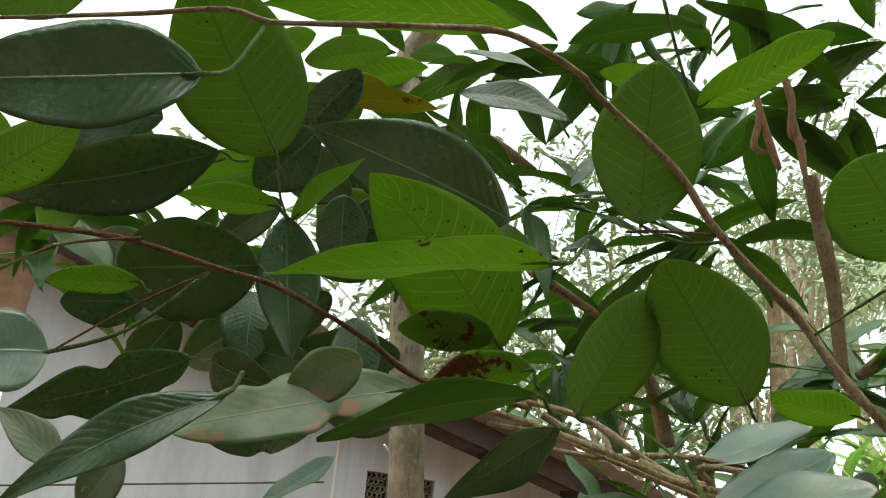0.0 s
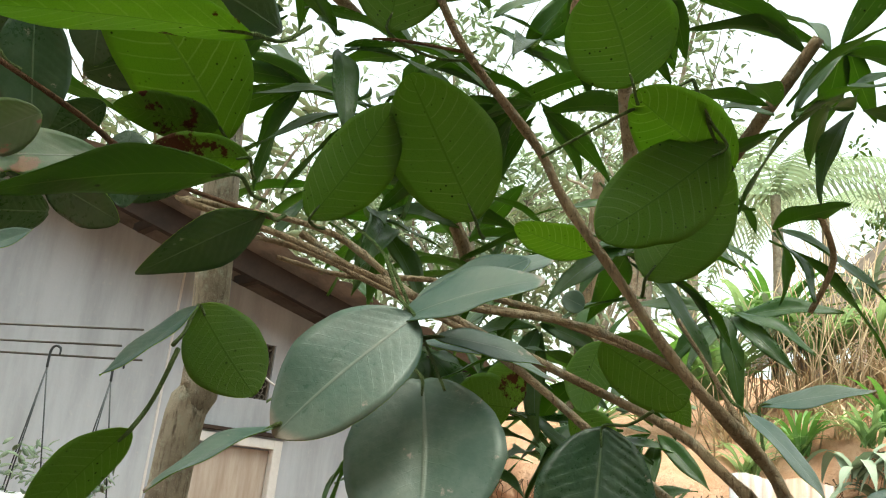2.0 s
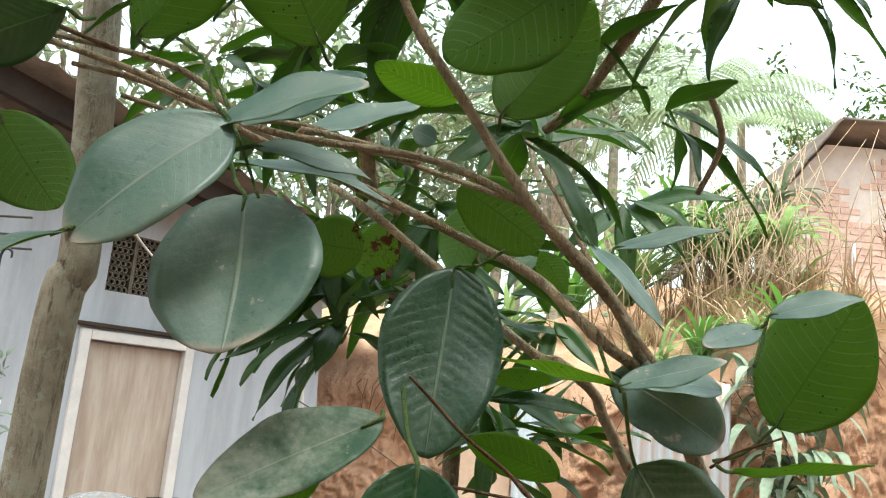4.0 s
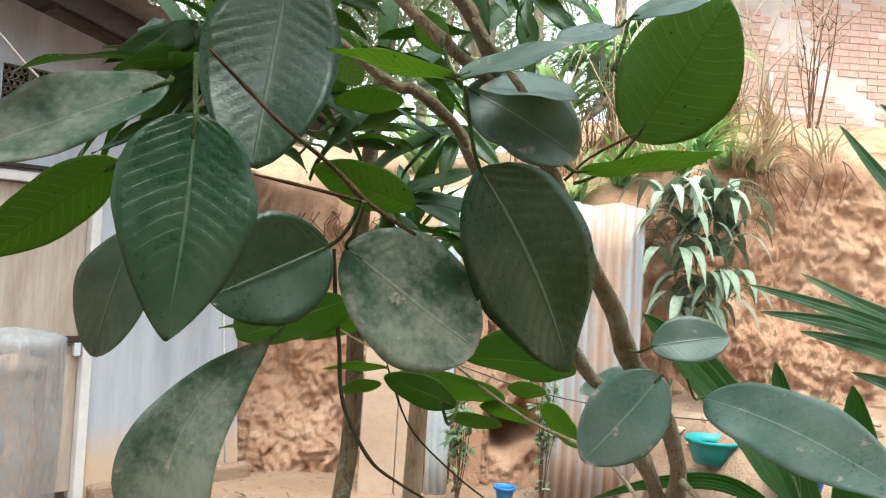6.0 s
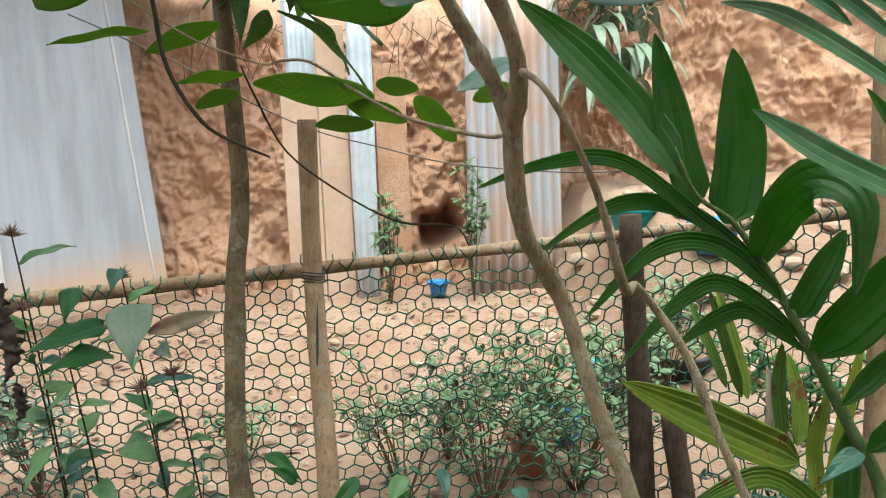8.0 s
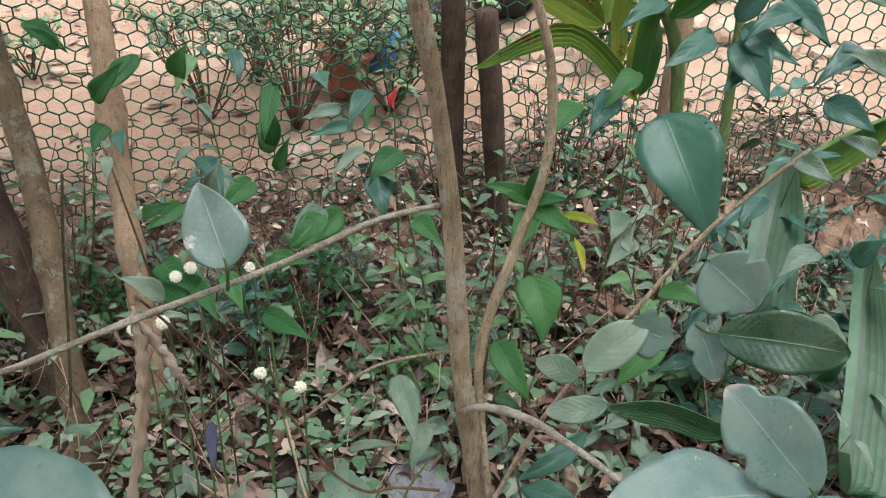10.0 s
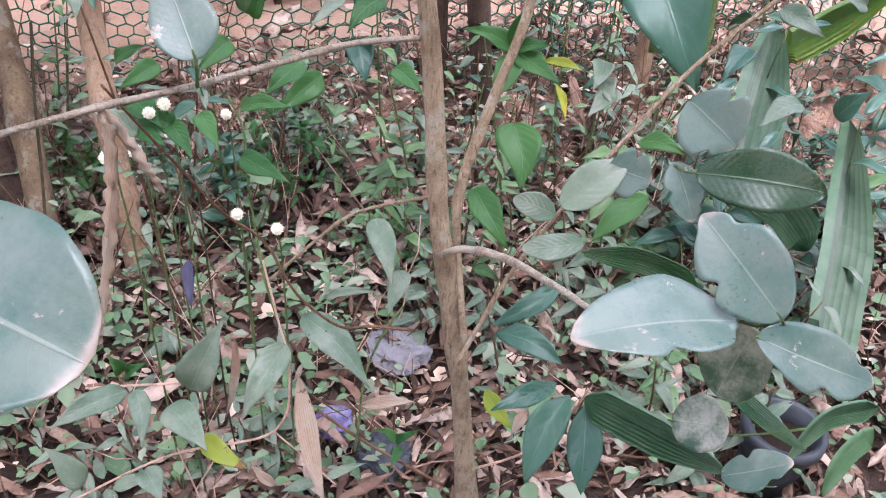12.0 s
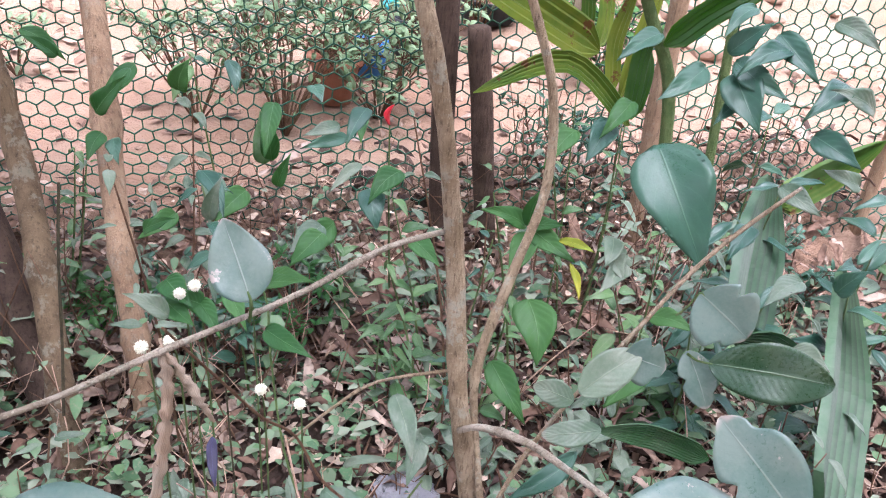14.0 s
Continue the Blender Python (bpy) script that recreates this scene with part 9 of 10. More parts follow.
tagged(limb("dry_stem", [(0.098, 0.975, 0.001, 0.0017), (0.164, 0.964, 0.002, 0.0017), (0.239, 0.957, -0.004, 0.0018)], REEDSTEM, None, "pale dry stem lying in the herbs", 6, 0.08, 5, 1), "",  "stem")
tagged(limb("dry_stem", [(0.072, 0.853, -0.078, 0.0016), (0.200, 0.877, -0.054, 0.0017), (0.340, 0.879, -0.049, 0.0018), (0.370, 0.910, 0.036, 0.0017), (0.361, 0.946, 0.108, 0.0017), (0.351, 0.982, 0.179, 0.0017)], REEDSTEM, None, "pale dry stem bent over the litter", 6, 0.08, 5, 2), "",  "stem")
tagged(limb("dry_stem", [(0.340, 0.879, -0.049, 0.0013), (0.379, 0.856, -0.091, 0.0013), (0.418, 0.832, -0.135, 0.0014)], REEDSTEM, None, "pale dry stem bent over the litter", 6, 0.08, 5, 3), "",  "stem")
tagged(limb("dark_stem", [(0.289, 0.925, -0.134, 0.0014), (0.283, 0.932, -0.045, 0.0013), (0.281, 0.980, 0.094, 0.0013), (0.280, 1.015, 0.185, 0.0013), (0.280, 1.051, 0.262, 0.0012)], STEM_D, None, "thin dark upright herb stem", 6, 0.08, 5, 4), "",  "stem")
tagged(limb("green_stem", [(0.451, 0.852, -0.095, 0.0018), (0.456, 0.856, -0.056, 0.0018), (0.471, 0.881, 0.032, 0.0017), (0.499, 0.894, 0.094, 0.0017), (0.527, 0.901, 0.132, 0.0017)], STEM, None, "thin green herb stem", 6, 0.08, 5, 5), "",  "stem")
tagged(limb("twig", [(0.406, 0.906, -0.051, 0.0023), (0.470, 0.854, -0.084, 0.0023), (0.567, 0.783, -0.123, 0.0023)], STEM_R, None, "dark brown fallen twig", 6, 0.08, 5, 6), "",  "stem")
tagged(limb("dry_stem", [(0.616, 0.795, -0.117, 0.0019), (0.688, 0.775, -0.075, 0.0018), (0.742, 0.766, 0.006, 0.0018), (0.756, 0.760, 0.055, 0.0017)], REEDSTEM, None, "pale dry stem lying in the herbs", 6, 0.08, 5, 7), "",  "stem")
tagged(limb("dry_stem", [(0.720, 0.735, -0.075, 0.0018), (0.715, 0.754, -0.021, 0.0018), (0.743, 0.759, 0.031, 0.0017)], REEDSTEM, None, "pale dry stem lying in the herbs", 6, 0.08, 5, 8), "",  "stem")
tagged(limb("green_stem", [(0.338, 1.206, 0.314, 0.0018), (0.355, 1.167, 0.274, 0.0018), (0.352, 1.116, 0.211, 0.0018), (0.359, 1.041, 0.090, 0.0018), (0.387, 0.980, -0.020, 0.0019)], STEM, None, "arching green herb stem", 6, 0.08, 5, 9), "",  "stem")
tagged(limb("dark_stem", [(0.049, 1.617, 0.264, 0.0027), (0.038, 1.533, 0.156, 0.0027), (0.033, 1.446, 0.048, 0.0027), (0.029, 1.334, -0.040, 0.0026)], STEM_D, None, "dark dead upright stem", 6, 0.08, 5, 10), "",  "stem")
pot("flower_pot", 1.27, 0.84, 0.07, 0.17, BLACK, "dark plastic pot half hidden under the leaves", True, 0.008, -0.43)
pot("flower_pot", 0.83, 2.85, 0.085, 0.16, CLAY, "terracotta pot with a leafy plant behind the fence")
pot("flower_pot", 1.25, 3.3, 0.10, 0.16, BLACK, "black plastic pot on the soil")
pot("flower_pot", 1.02, 3.1, 0.08, 0.12, BLUE, "blue plastic pot on the soil")
pot("basin", 1.91, 4.74, 0.15, 0.14, TEAL, "teal plastic basin on the stone heap", False, 0.012, heap_z(1.91, 4.74))
pot("basin", 2.14, 4.18, 0.13, 0.17, BLUE, "blue plastic bucket on the stone heap", False, 0.012, heap_z(2.14, 4.18))
pot("basin", 1.72, 3.66, 0.17, 0.11, BLACK, "dark plastic basin on the stone heap", False, 0.012, heap_z(1.72, 3.66))
pot("basin", 1.36, 3.79, 0.09, 0.10, TEAL, "teal plastic pot on the stone heap", False, 0.012, heap_z(1.36, 3.79))
pot("basin", 0.86, 5.68, 0.068, 0.10, BLUE, "small blue plastic tub at the foot of the bank", False)


def shrub(x, y, h, n, seed, mat=HERB, size=0.028, spread=0.22, label="small-leaved green shrub behind the fence"):
    """Twigs with many small leaves, the leaves joined."""
    r = random.Random(seed)
    e = thing("shrub", label, "shrub", "yard shrubs", at=(x, y, ground_z(x, y)))
    vs, fs, uv, tips = [], [], [], []
    unit = leaf_data(1.0, 0.42, "egg", 0.2, 0.06, 0.02, seed, 4, 1, thick=0.01)
    bits = []
    for i in range(max(7, n // 26)):
        a, q = r.uniform(0, 6.3), r.uniform(0.2, 1.0)
        tip = Vector((math.cos(a) * spread * q, math.sin(a) * spread * q, h * r.uniform(0.55, 1.0)))
        mid = tip * 0.5 + Vector((r.uniform(-0.03, 0.03), r.uniform(-0.03, 0.03), 0.04))
        line = smooth_line([(Vector((0, 0, -0.02)), 0.004), (mid, 0.0028), (tip, 0.0012)], 4)
        bits.append(tube_data(line, 5))
        tips.append(line)
        for k in range(3):
            b = line[r.randrange(4, len(line) - 1)][0]
            end = b + Vector((r.uniform(-1, 1), r.uniform(-1, 1), r.uniform(-0.2, 0.9))).normalized() * spread * r.uniform(0.3, 0.75)
            twig = smooth_line([(b, 0.002), ((b + end) / 2 + Vector((0, 0, 0.015)), 0.0015), (end, 0.0008)], 3)
            bits.append(tube_data(twig, 4))
            tips.append(twig)
    joined("branchwork", bits, STEM_R, e)
    for i in range(n):
        line = tips[r.randrange(len(tips))]
        p = line[r.randrange(2, len(line))][0]
        d = Vector((r.uniform(-1, 1), r.uniform(-1, 1), r.uniform(-0.7, 0.8))).normalized()
        q = size * r.uniform(0.6, 1.3)
        m = leaf_frame(p, p + d, (r.uniform(-0.5, 0.5), r.uniform(-0.7, 0.3), 1)) @ Matrix.Diagonal((q, q, q, 1))
        o = len(vs)
        vs.extend(m @ Vector(v) for v in unit[0])
        fs.extend(tuple(j + o for j in f) for f in unit[1])
        uv.extend(unit[2])
    mesh_object("foliage", vs, fs, mat, e, uvs=uv, kind="stuff")


for k, (x, y, h, n, mat, size, wide) in enumerate(((0.62, 2.62, 0.50, 520, YARD, 0.036, 0.40), (0.95, 2.70, 0.40, 480, YARD, 0.042, 0.36), (0.36, 2.75, 0.42, 360, YARD, 0.032, 0.30), (0.83, 2.85, 0.52, 460, YARD, 0.042, 0.34), (0.55, 3.05, 0.30, 300, HERB_G, 0.045, 0.32), (1.25, 3.2, 0.45, 420, YARD, 0.045, 0.25), (0.52, 5.5, 0.75, 260, YARD, 0.06, 0.12), (1.08, 5.5, 1.0, 260, YARD, 0.06, 0.10), (1.9, 2.9, 0.42, 380, HERB, 0.045, 0.25), (-0.9, 3.0, 0.4, 320, HERB_G, 0.045, 0.25), (1.6, 3.5, 0.5, 360, YARD, 0.05, 0.25), (2.2, 3.9, 0.45, 300, YARD, 0.05, 0.25), (-0.2, 3.2, 0.16, 140, YARD, 0.04, 0.15))):
    shrub(x, y, h, n, k + 1, mat, size, wide)
for k in range(9):
    rr = random.Random(k + 60)
    shrub(rr.uniform(-0.9, 2.1), rr.uniform(1.55, 2.15), rr.uniform(0.12, 0.3), 200, 20 + k, (HERB, HERB_G, HERB_B)[k % 3], 0.03, 0.16, "low small-leaved weed on the garden bed")



def yard_litter():
    """Pebbles, clods and scraps of leaf over the bare yard."""
    r = random.Random(71)
    peb, scraps = [], []
    for i in range(1500):
        x, y = r.uniform(-1.6, 4.2), r.uniform(2.35, 6.1)
        q = r.uniform(0.004, 0.018) * (1.5 if x > 0.9 else 1.0)
        c = Vector((x, y, ground_z(x, y) - 0.01 + q * 0.3))
        o = [c + Vector((a * q * r.uniform(0.7, 1.3), b * q * r.uniform(0.7, 1.3), d * q * r.uniform(0.4, 0.8))) for a, b, d in ((1, 0, 0), (0, 1, 0), (-1, 0, 0), (0, -1, 0), (0, 0, 1), (0, 0, -1))]
        peb.append((o, [(0, 1, 4), (1, 2, 4), (2, 3, 4), (3, 0, 4), (1, 0, 5), (2, 1, 5), (3, 2, 5), (0, 3, 5)]))
    for i in range(1100):
        x, y = r.uniform(-1.6, 3.6), r.uniform(2.3, 5.6)
        a, q = r.uniform(0, 6.3), r.uniform(0.012, 0.05)
        c = Vector((x, y, ground_z(x, y) + r.uniform(-0.004, 0.006)))
        d, e = Vector((math.cos(a), math.sin(a), r.uniform(-0.1, 0.3))) * q, Vector((-math.sin(a), math.cos(a), r.uniform(-0.2, 0.3))) * q * r.uniform(0.2, 0.45)
        scraps.append(([c - d, c + e, c + d, c - e, c + Vector((0, 0, 0.004))], [(0, 1, 4), (1, 2, 4), (2, 3, 4), (3, 0, 4)]))
    joined("pebbles", peb, STONE, None, "small stones and clods strewn over the yard soil", "stuff", False, "stones")
    joined("yard_scraps", scraps, LITTER_LEAF, None, "dry scraps of leaf strewn over the yard soil", "stuff", False, "leaf litter")


yard_litter()
for k in range(20):
    rr = random.Random(900 + k)
    x = rr.uniform(-1.15, 0.15)
    herb(x, 2.12 - 0.165 * x + rr.uniform(-0.25, 0.05), rr.uniform(0.18, 0.5), rr.randrange(4, 7), "cacb"[k % 4], rr.uniform(0.8, 1.4), 900 + k)

# ---- plants on the bank and beyond ----


def blade_clump(x, y, z, n, L, w, mat, seed, label, droop=1.0, name="grass_clump"):
    """Arching strap leaves from one root, joined."""
    r = random.Random(seed)
    vs, fs, uv = [], [], []
    for i in range(n):
        a, q = r.uniform(0, 6.3), r.uniform(0.6, 1.1)
        out = Vector((math.cos(a), math.sin(a), 0))
        lean = r.uniform(0.25, 1.0)
        p, d = Vector((r.uniform(-0.06, 0.06), r.uniform(-0.06, 0.06), 0)), (out * lean + Vector((0, 0, 1.1))).normalized()
        steps = 8
        o = len(vs)
        side = d.cross(out.cross(d)).cross(d).normalized() if False else Vector((-out.y, out.x, 0))
        for s in range(steps + 1):
            t = s / steps
            wd = w * 0.5 * min(1, 4 * t + 0.3) * min(1, (1 - t) * 2.5 + 0.03)
            vs.extend((p - side * wd, p + Vector((0, 0, -0.15 * wd)), p + side * wd))
            uv.extend(((0, t), (0.5, t), (1, t)))
            p = p + d * (L * q / steps)
            d = (d + Vector((0, 0, -droop * 0.26 * (0.4 + t))) + out * 0.05).normalized()
        for s in range(steps):
            b = o + s * 3
            fs.extend(((b, b + 1, b + 4, b + 3), (b + 1, b + 2, b + 5, b + 4)))
    ob = mesh_object(name, vs, fs, mat, None, label, uvs=uv, category="grass")
    ob.location = (x, y, z)
    return ob


def top_of_bank(x, y):
    y0, h = bank_front(x), bank_height(x)
    s = math.sqrt(max(0, (y - y0 - 0.16) / 9.0))
    return h + 1.6 * s


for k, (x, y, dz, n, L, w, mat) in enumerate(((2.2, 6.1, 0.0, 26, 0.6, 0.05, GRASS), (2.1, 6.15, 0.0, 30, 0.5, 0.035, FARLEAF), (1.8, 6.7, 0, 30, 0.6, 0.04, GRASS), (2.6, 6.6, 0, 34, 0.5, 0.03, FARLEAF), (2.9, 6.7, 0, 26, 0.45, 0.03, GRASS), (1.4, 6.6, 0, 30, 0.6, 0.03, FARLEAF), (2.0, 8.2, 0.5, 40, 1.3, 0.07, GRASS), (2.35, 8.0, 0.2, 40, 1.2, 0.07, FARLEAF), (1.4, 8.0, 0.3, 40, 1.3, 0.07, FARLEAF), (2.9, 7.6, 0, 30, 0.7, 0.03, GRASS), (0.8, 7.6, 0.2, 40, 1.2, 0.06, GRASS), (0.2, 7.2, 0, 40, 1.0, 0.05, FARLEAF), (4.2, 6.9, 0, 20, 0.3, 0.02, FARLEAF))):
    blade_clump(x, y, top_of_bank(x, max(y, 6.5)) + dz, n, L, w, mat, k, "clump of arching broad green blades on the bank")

blade_clump(1.94, 5.90, 2.02, 11, 0.62, 0.075, PALE_GRASS, 500, "pale strap-leaved plant hanging down the bank", 2.6, "strap_plant")
blade_clump(2.19, 5.90, 2.02, 11, 0.62, 0.075, PALE_GRASS, 501, "pale strap-leaved plant hanging down the bank", 2.6, "strap_plant")
blade_clump(2.34, 5.90, 1.99, 11, 0.62, 0.075, PALE_GRASS, 502, "pale strap-leaved plant hanging down the bank", 2.6, "strap_plant")
blade_clump(2.08, 5.90, 1.81, 11, 0.62, 0.075, PALE_GRASS, 503, "pale strap-leaved plant hanging down the bank", 2.6, "strap_plant")
blade_clump(2.30, 5.90, 1.66, 11, 0.62, 0.075, PALE_GRASS, 504, "pale strap-leaved plant hanging down the bank", 2.6, "strap_plant")
blade_clump(2.02, 5.90, 1.56, 11, 0.62, 0.075, PALE_GRASS, 505, "pale strap-leaved plant hanging down the bank", 2.6, "strap_plant")
blade_clump(2.22, 5.90, 1.39, 11, 0.62, 0.075, PALE_GRASS, 506, "pale strap-leaved plant hanging down the bank", 2.6, "strap_plant")
blade_clump(2.39, 5.90, 1.83, 11, 0.62, 0.075, PALE_GRASS, 507, "pale strap-leaved plant hanging down the bank", 2.6, "strap_plant")
blade_clump(2.18, 5.90, 1.17, 11, 0.62, 0.075, PALE_GRASS, 508, "pale strap-leaved plant hanging down the bank", 2.6, "strap_plant")
blade_clump(2.38, 5.90, 1.34, 11, 0.62, 0.075, PALE_GRASS, 509, "pale strap-leaved plant hanging down the bank", 2.6, "strap_plant")
blade_clump(2.09, 5.90, 1.24, 11, 0.62, 0.075, PALE_GRASS, 510, "pale strap-leaved plant hanging down the bank", 2.6, "strap_plant")
tagged(limb("slack_wire", [(-0.735, 3.352, 1.577, 0.0028), (-0.410, 3.439, 1.414, 0.0028), (-0.111, 3.484, 1.235, 0.0028), (0.124, 3.494, 1.122, 0.0028), (0.368, 3.486, 1.050, 0.0028), (0.661, 3.452, 0.972, 0.0028), (1.104, 3.353, 0.925, 0.0028), (1.418, 3.248, 0.931, 0.0028)], WIRE, None, "thin dark slack wire strung across the yard", 5, 0.0, 4), "", "wire")
cord = thing("cord", "thin white cord strung from the outhouse", "cord")
limb("strand", [(*(-1.131, 2.232, 2.120), 0.004), (*(-1.121, 2.737, 1.976), 0.004), (*(-1.110, 3.243, 1.932), 0.004)], FRAME, cord, "", 6, 0, 4)


def bare_bush(x, y, h, seed):
    """A twiggy bush with sparse tiny leaves."""
    r = random.Random(seed)
    e = thing("twiggy_bush", "dark twiggy bush before the brick wall", "bush", at=(x, y, top_of_bank(x, y)))
    bits = []
    for i in range(9):
        p = Vector((r.uniform(-0.05, 0.05), 0, -0.1))
        q = Vector((r.uniform(-0.35, 0.35), r.uniform(-0.2, 0.2), h * r.uniform(0.5, 1.0)))
        line = smooth_line([(p, 0.009), ((p + q) / 2 + Vector((r.uniform(-0.1, 0.1), 0, 0.1)), 0.006), (q, 0.003)], 4)
        bits.append(tube_data(line, 5))
        for k in range(4):
            b = line[r.randrange(3, len(line))][0]
            bits.append(tube_data([(b, 0.005), (b + Vector((r.uniform(-0.2, 0.2), r.uniform(-0.1, 0.1), r.uniform(0, 0.25))), 0.002)], 4))
    joined("branchwork", bits, STEM_R, e)


bare_bush(4.15, 8.3, 1.7, 3)

for k in range(9):
    rr = random.Random(700 + k)
    x, y = rr.uniform(1.5, 2.9), rr.uniform(7.2, 8.6)
    blade_clump(x, y, top_of_bank(x, y) + rr.uniform(0.3, 1.0), 22, 0.7, 0.055, (PALE_GRASS, FARLEAF)[k % 2], 700 + k, "pale green arching blades among the reeds", 1.8)


def reeds():
    r = random.Random(15)
    bits = []
    for i in range(230):
        x, y = r.gauss(2.25, 0.55), r.uniform(6.7, 8.6)
        z = top_of_bank(x, y)
        L = r.uniform(0.5, 1.9)
        lean = Vector((r.gauss(0, 0.22), r.uniform(-0.2, 0.2), 1)).normalized()
        p = Vector((x, y, z - 0.05))
        bits.append(tube_data([(p, 0.007), (p + lean * L * 0.5 + Vector((r.uniform(-0.06, 0.06), 0, 0)), 0.006), (p + lean * L + Vector((r.uniform(-0.4, 0.4), 0, -0.12)), 0.003)], 4))
    joined("dry_reeds", bits, REED, None, "dry straw-coloured reed stalks on the bank", "stuff", category="reeds")
    for k in range(14):
        x, y = r.gauss(2.3, 0.6), r.uniform(6.5, 7.6)
        blade_clump(x, y, top_of_bank(x, y), 34, 0.55, 0.016, REED, 300 + k, "clump of dry straw grass on the bank", 0.8)


reeds()


def hanging_roots():
    r = random.Random(31)
    bits = []
    for i in range(90):
        x = r.uniform(-0.9, 3.6)
        h = bank_height(x)
        p = Vector((x, bank_front(x) + 0.02, h + 0.03))
        L = r.uniform(0.1, 0.5)
        bits.append(tube_data([(p, 0.005), (p + Vector((r.uniform(-0.08, 0.08), -0.12, -0.3 * L)), 0.004), (p + Vector((r.uniform(-0.15, 0.15), -0.12, -L)), 0.002)], 4))
    joined("roots", bits, STEM_R, None, "brown roots hanging over the bank edge", "stuff", category="roots")


hanging_roots()


def coconut_palm(x, y, z, h, seed, fronds=13, L=2.4):
    r = random.Random(seed)
    e = thing("coconut_palm", "tall palm behind the bank with feathery fronds in haze-paled green", "palm", "palms behind the bank", at=(x, y, z))
    limb("trunk", [(0, 0, -1.0, 0.12), (0.1, 0, h * 0.5, 0.10), (0.05, 0, h, 0.08)], BARK_P, e, "", 10, 0.05, 6)
    for i in range(fronds):
        a = i * 2.4 + r.uniform(-0.3, 0.3)
        out = Vector((math.cos(a), math.sin(a), 0))
        p, d = Vector((0.05, 0, h)), (out + Vector((0, 0, r.uniform(0.1, 1.3)))).normalized()
        vs, fs, uv = [], [], []
        side = Vector((-out.y, out.x, 0))
        for s in range(24):
            t = s / 23
            q = p + d * (L / 24)
            for sg in (-1, 1):
                l = 0.55 * math.sin(math.pi * min(1, t * 0.9 + 0.12)) + 0.05
                tip = q + (side * sg * 0.8 + d * 0.5 + Vector((0, 0, -0.75))).normalized() * l
                w = d * 0.028
                o = len(vs)
                mid = (q + tip) / 2 + Vector((0, 0, 0.05))
                vs.extend((q - w, q + w, mid + w, mid - w, tip))
                fs.extend(((o, o + 1, o + 2, o + 3), (o + 3, o + 2, o + 4)))
                uv.extend(((0, 0), (1, 0), (1, 0.5), (0, 0.5), (0.5, 1)))
            o = len(vs)
            k = 0.012
            vs.extend((p - side * k, p + side * k, q + side * k, q - side * k))
            fs.append((o, o + 1, o + 2, o + 3))
            uv.extend(((0, 0), (1, 0), (1, 1), (0, 1)))
            p = q
            d = (d + Vector((0, 0, -0.055 - 0.05 * t))).normalized()
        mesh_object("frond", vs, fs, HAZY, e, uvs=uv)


coconut_palm(3.2, 13.0, 3.2, 3.6, 1)
coconut_palm(2.2, 15.0, 3.2, 4.6, 2)
coconut_palm(5.2, 17.0, 3.2, 5.0, 3)
coconut_palm(0.2, 15.0, 3.0, 4.0, 4)


def outer_tree(x, y, z, h, w, n, seed, mat=FARLEAF, size=0.26):
    """A surrounding tree: trunk, limbs and a crown of many loose leaf clumps."""
    r = random.Random(seed)
    e = thing("surrounding_tree", "leafy tree beyond the bank, or unseen light blocker behind the camera", "tree", "trees behind the bank", at=(x, y, z))
    limb("trunk", [(0, 0, -1, 0.12), (0.1, 0, h * 0.4, 0.09), (0, 0.1, h * 0.8, 0.04)], BARK_P, e, "", 8, 0.05, 4)
    unit = leaf_data(1.0, 0.36, "lance", 0.2, 0.05, 0.02, seed, 4, 1, thick=0.01)
    vs, fs, uv = [], [], []
    ends, twigs = [], []
    for i in range(9):
        a = i * 2.4
        q = Vector((math.cos(a) * w * r.uniform(0.4, 1), math.sin(a) * w * r.uniform(0.4, 1), h * r.uniform(0.55, 1.05)))
        limb("limb", [(0, 0, h * 0.3, 0.05), (*(q * 0.6 + Vector((0, 0, 0.2 * h))), 0.03), (*q, 0.012)], BARK_P, e, "", 6, 0.05, 4)
        ends.append(q)
    clumps = []
    for i in range(70):
        q = ends[r.randrange(9)]
        clumps.append(q + Vector((r.gauss(0, 0.32) * w, r.gauss(0, 0.32) * w, r.gauss(0, 0.14) * h)))
        twigs.append(tube_data([(q, 0.012), ((q + clumps[-1]) / 2 + Vector((0, 0, 0.1)), 0.008), (clumps[-1], 0.004)], 4))
    joined("branchwork", twigs, BARK_P, e)
    for i in range(n):
        p = clumps[r.randrange(70)] + Vector((r.gauss(0, 0.11) * w, r.gauss(0, 0.11) * w, r.gauss(0, 0.04) * h))
        d = Vector((r.uniform(-1, 1), r.uniform(-1, 1), r.uniform(-1, 0.4))).normalized()
        s = size * r.uniform(0.6, 1.3)
        m = leaf_frame(p, p + d, (r.uniform(-1, 1), r.uniform(-1, 1), 1)) @ Matrix.Diagonal((s, s, s, 1))
        o = len(vs)
        vs.extend(m @ Vector(v) for v in unit[0])
        fs.extend(tuple(j + o for j in f) for f in unit[1])
        uv.extend(unit[2])
    mesh_object("crown", vs, fs, mat, e, uvs=uv, kind="stuff")


outer_tree(5.6, 12.0, 3.2, 3.4, 1.2, 2600, 1, MANGO_U, 0.12)
# The HAZY crowns carry their distance haze in the leaf colour.
outer_tree(0.9, 10.5, 2.0, 6.2, 1.5, 2000, 7, HAZY, 0.15)
outer_tree(-1.6, 12.5, 1.6, 6.6, 2.0, 2800, 8, HAZY, 0.18)
outer_tree(-2.5, 13.0, 1.5, 5.0, 2.4, 2600, 2, HAZY, 0.22)
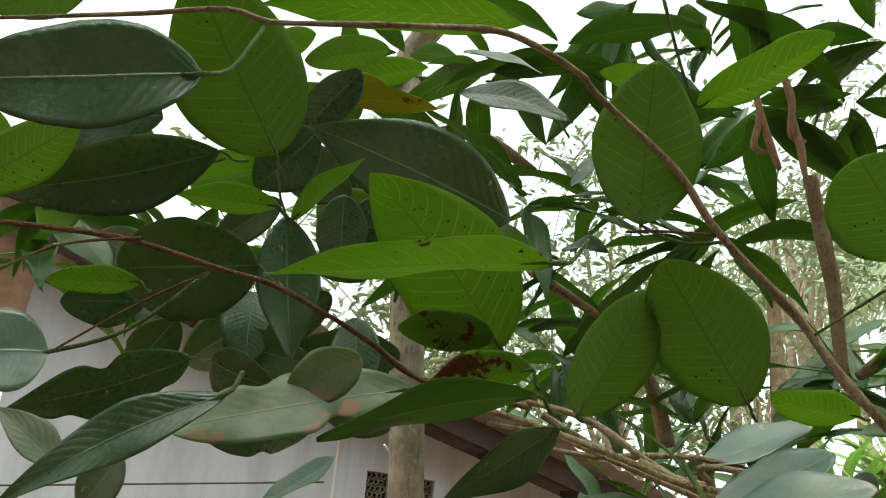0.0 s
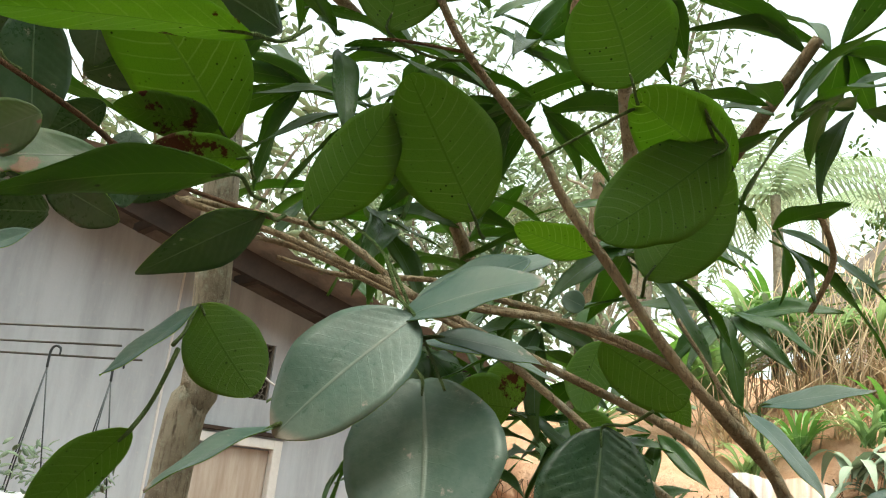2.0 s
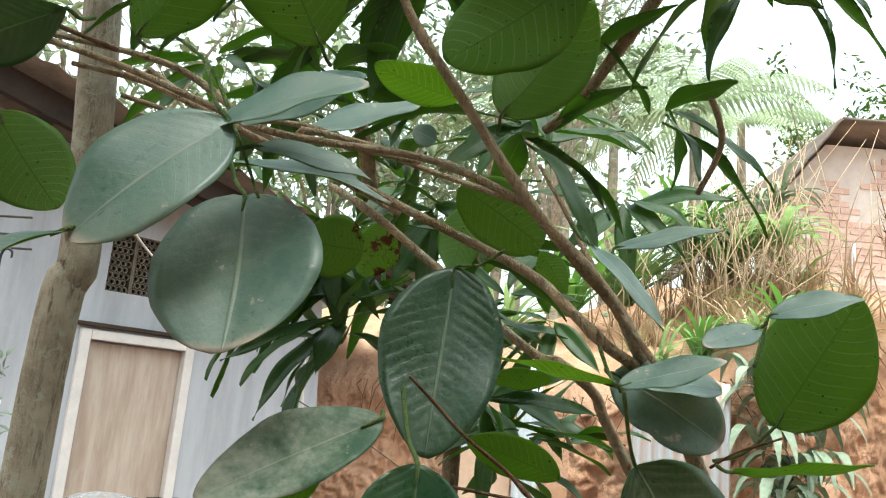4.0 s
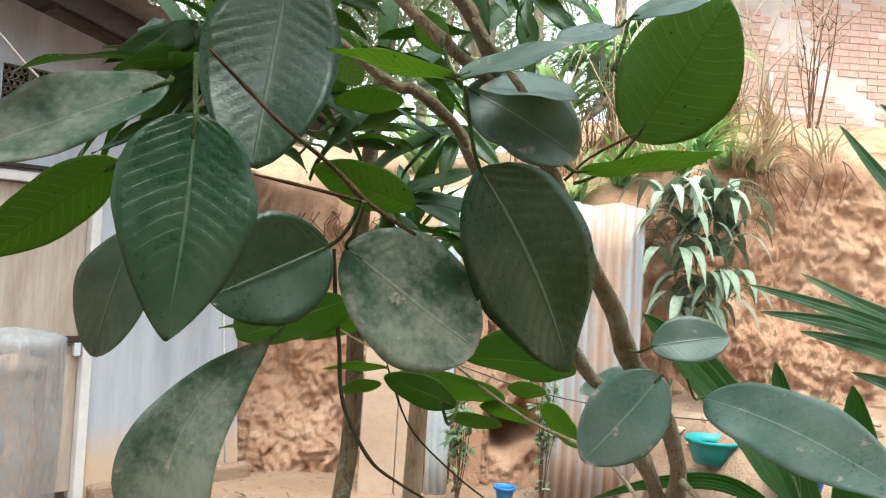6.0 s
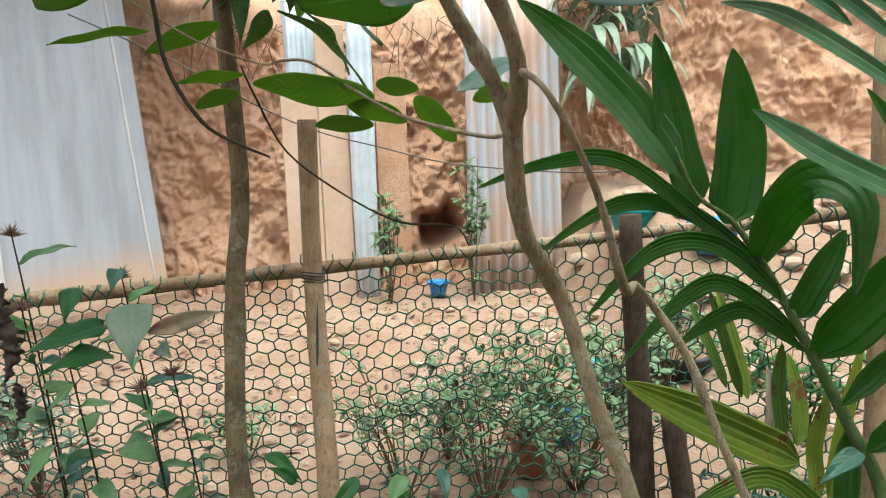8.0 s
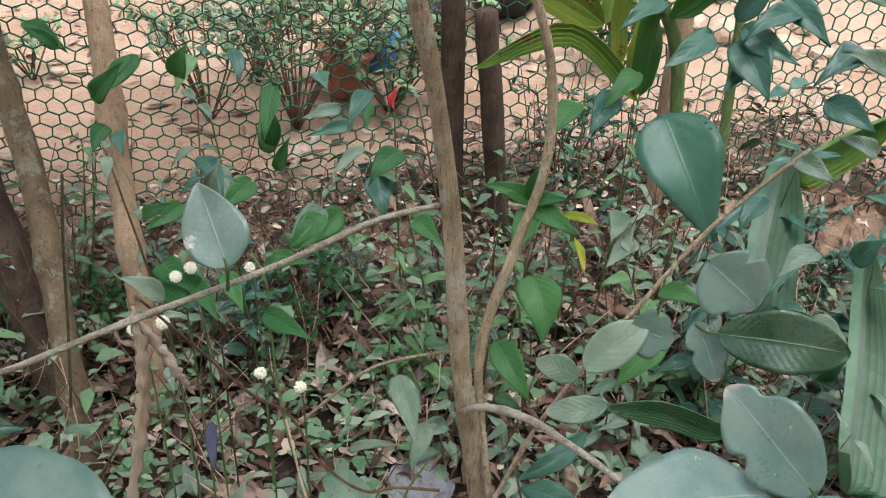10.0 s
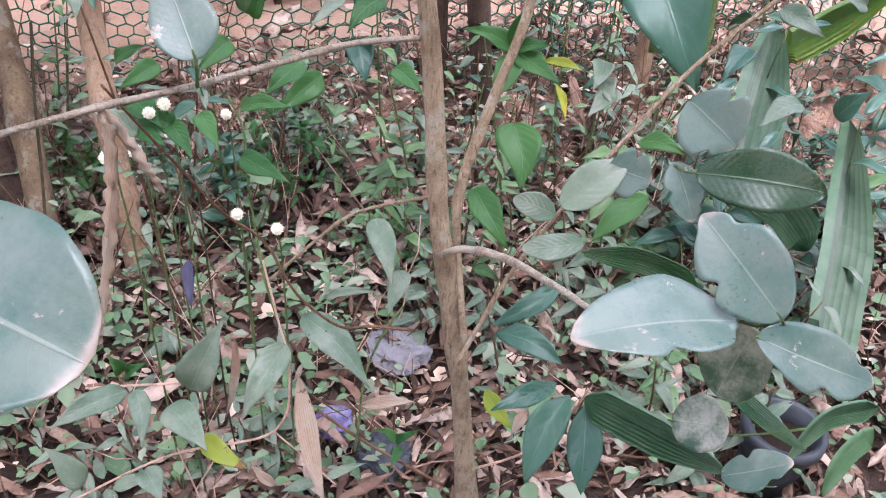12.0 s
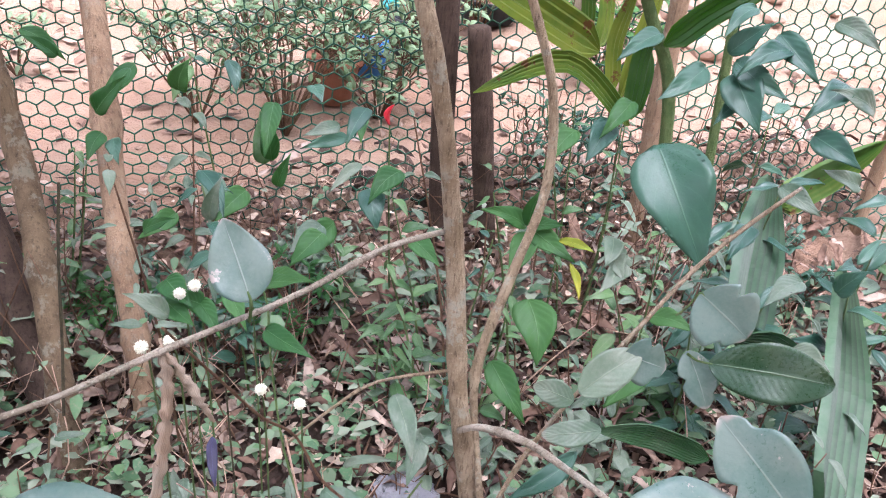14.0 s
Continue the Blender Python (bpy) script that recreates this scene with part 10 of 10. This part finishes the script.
outer_tree(0.8, 19.0, 3.0, 6.5, 3.0, 2600, 3, HAZY, 0.26)
outer_tree(-5.5, 11.0, 0.5, 6.0, 2.6, 2600, 4, HAZY, 0.24)
outer_tree(9.5, 18.0, 3.0, 5.5, 2.8, 2000, 5, HAZY, 0.26)
# Unseen hedge of trees added behind the camera to block sky light and reflections.
for k, (x, y, h) in enumerate(((-3.4, -3.6, 4.2), (-1.2, -4.4, 4.8), (1.2, -4.2, 4.4), (3.4, -3.4, 4.6), (5.2, -1.2, 4.2))):
    outer_tree(x, y, -0.3, h, 1.7, 2600, 40 + k, MANGO_U, 0.34)

# ---- hangers on the outhouse side ----


def pot_hanger(p, k):
    """A hook with wires that carry a planted pot."""
    e = thing("hanging_pot", "small hanging pot with trailing plants on dark wires", "hanging pot", "hanging pots", at=p)
    limb("hook", [(0, 0, -0.05, 0.004), (0, 0, 0.0, 0.004), (0.012, 0, 0.018, 0.004), (0.03, 0, 0.012, 0.004), (0.032, 0, -0.008, 0.003)], BLACK, e, "black hook", 6, 0, 4)
    for s, q in ((-0.07, 0.03), (0.07, 0.0), (0.0, -0.06)):
        limb("wire", [(0, 0, -0.05, 0.0022), (s, q, -0.42, 0.0022)], BLACK, e, "", 5, 0, 2)
    prof = [(0.04, -0.56), (0.068, -0.48), (0.075, -0.42), (0.065, -0.42), (0.055, -0.47)]
    n = 16
    vs = [(q * math.cos(j * math.tau / n), q * math.sin(j * math.tau / n), z) for q, z in prof for j in range(n)]
    fs = [(i * n + j, i * n + (j + 1) % n, (i + 1) * n + (j + 1) % n, (i + 1) * n + j) for i in range(len(prof) - 1) for j in range(n)] + [tuple(reversed(range(n)))]
    mesh_object("pot", vs, fs, TYRE, e, "greyish plastic pot")
    r = random.Random(k)
    unit = leaf_data(0.04, 0.014, "egg", 0.2, 0.06, 0.02, 3, 4, 1)
    lv, lf, lu = [], [], []
    for i in range(150):
        a = r.uniform(0, 6.3)
        q = Vector((math.cos(a) * r.uniform(0, 0.1), math.sin(a) * r.uniform(0, 0.1), -0.44 + r.uniform(-0.10, 0.16)))
        m = leaf_frame(q, q + Vector((r.uniform(-1, 1), r.uniform(-1, 1), r.uniform(-0.6, 1))), (r.uniform(-1, 1), -0.5, 1))
        o = len(lv)
        lv.extend(m @ Vector(v) for v in unit[0])
        lf.extend(tuple(j + o for j in f) for f in unit[1])
        lu.extend(unit[2])
    mesh_object("plants", lv, lf, HERB_G, e, "small trailing leaves", uvs=lu)


rack = thing("hanging_rods", "three thin dark rods that carry hanging pots before the outhouse wall", "rods")
for a, b in (((-2.6, 2.13, 1.865), (-1.36, 2.36, 1.93)), ((-2.6, 2.11, 1.89), (-1.42, 2.33, 1.965)), ((-2.6, 2.1, 1.93), (-1.36, 2.33, 2.02))):
    limb("rod", [(*a, 0.0035), (*b, 0.0035)], WIRE, rack, "", 6, 0, 2)
limb("upright", [(-2.55, 2.12, -0.2, 0.02), (-2.55, 2.12, 2.1, 0.02)], POLE, rack, "", 8, 0.03, 3)
pot_hanger((-1.63, 2.30, 1.925), 1)
pot_hanger((-1.44, 2.345, 1.905), 2)
pot_hanger((-2.05, 2.22, 1.90), 3)
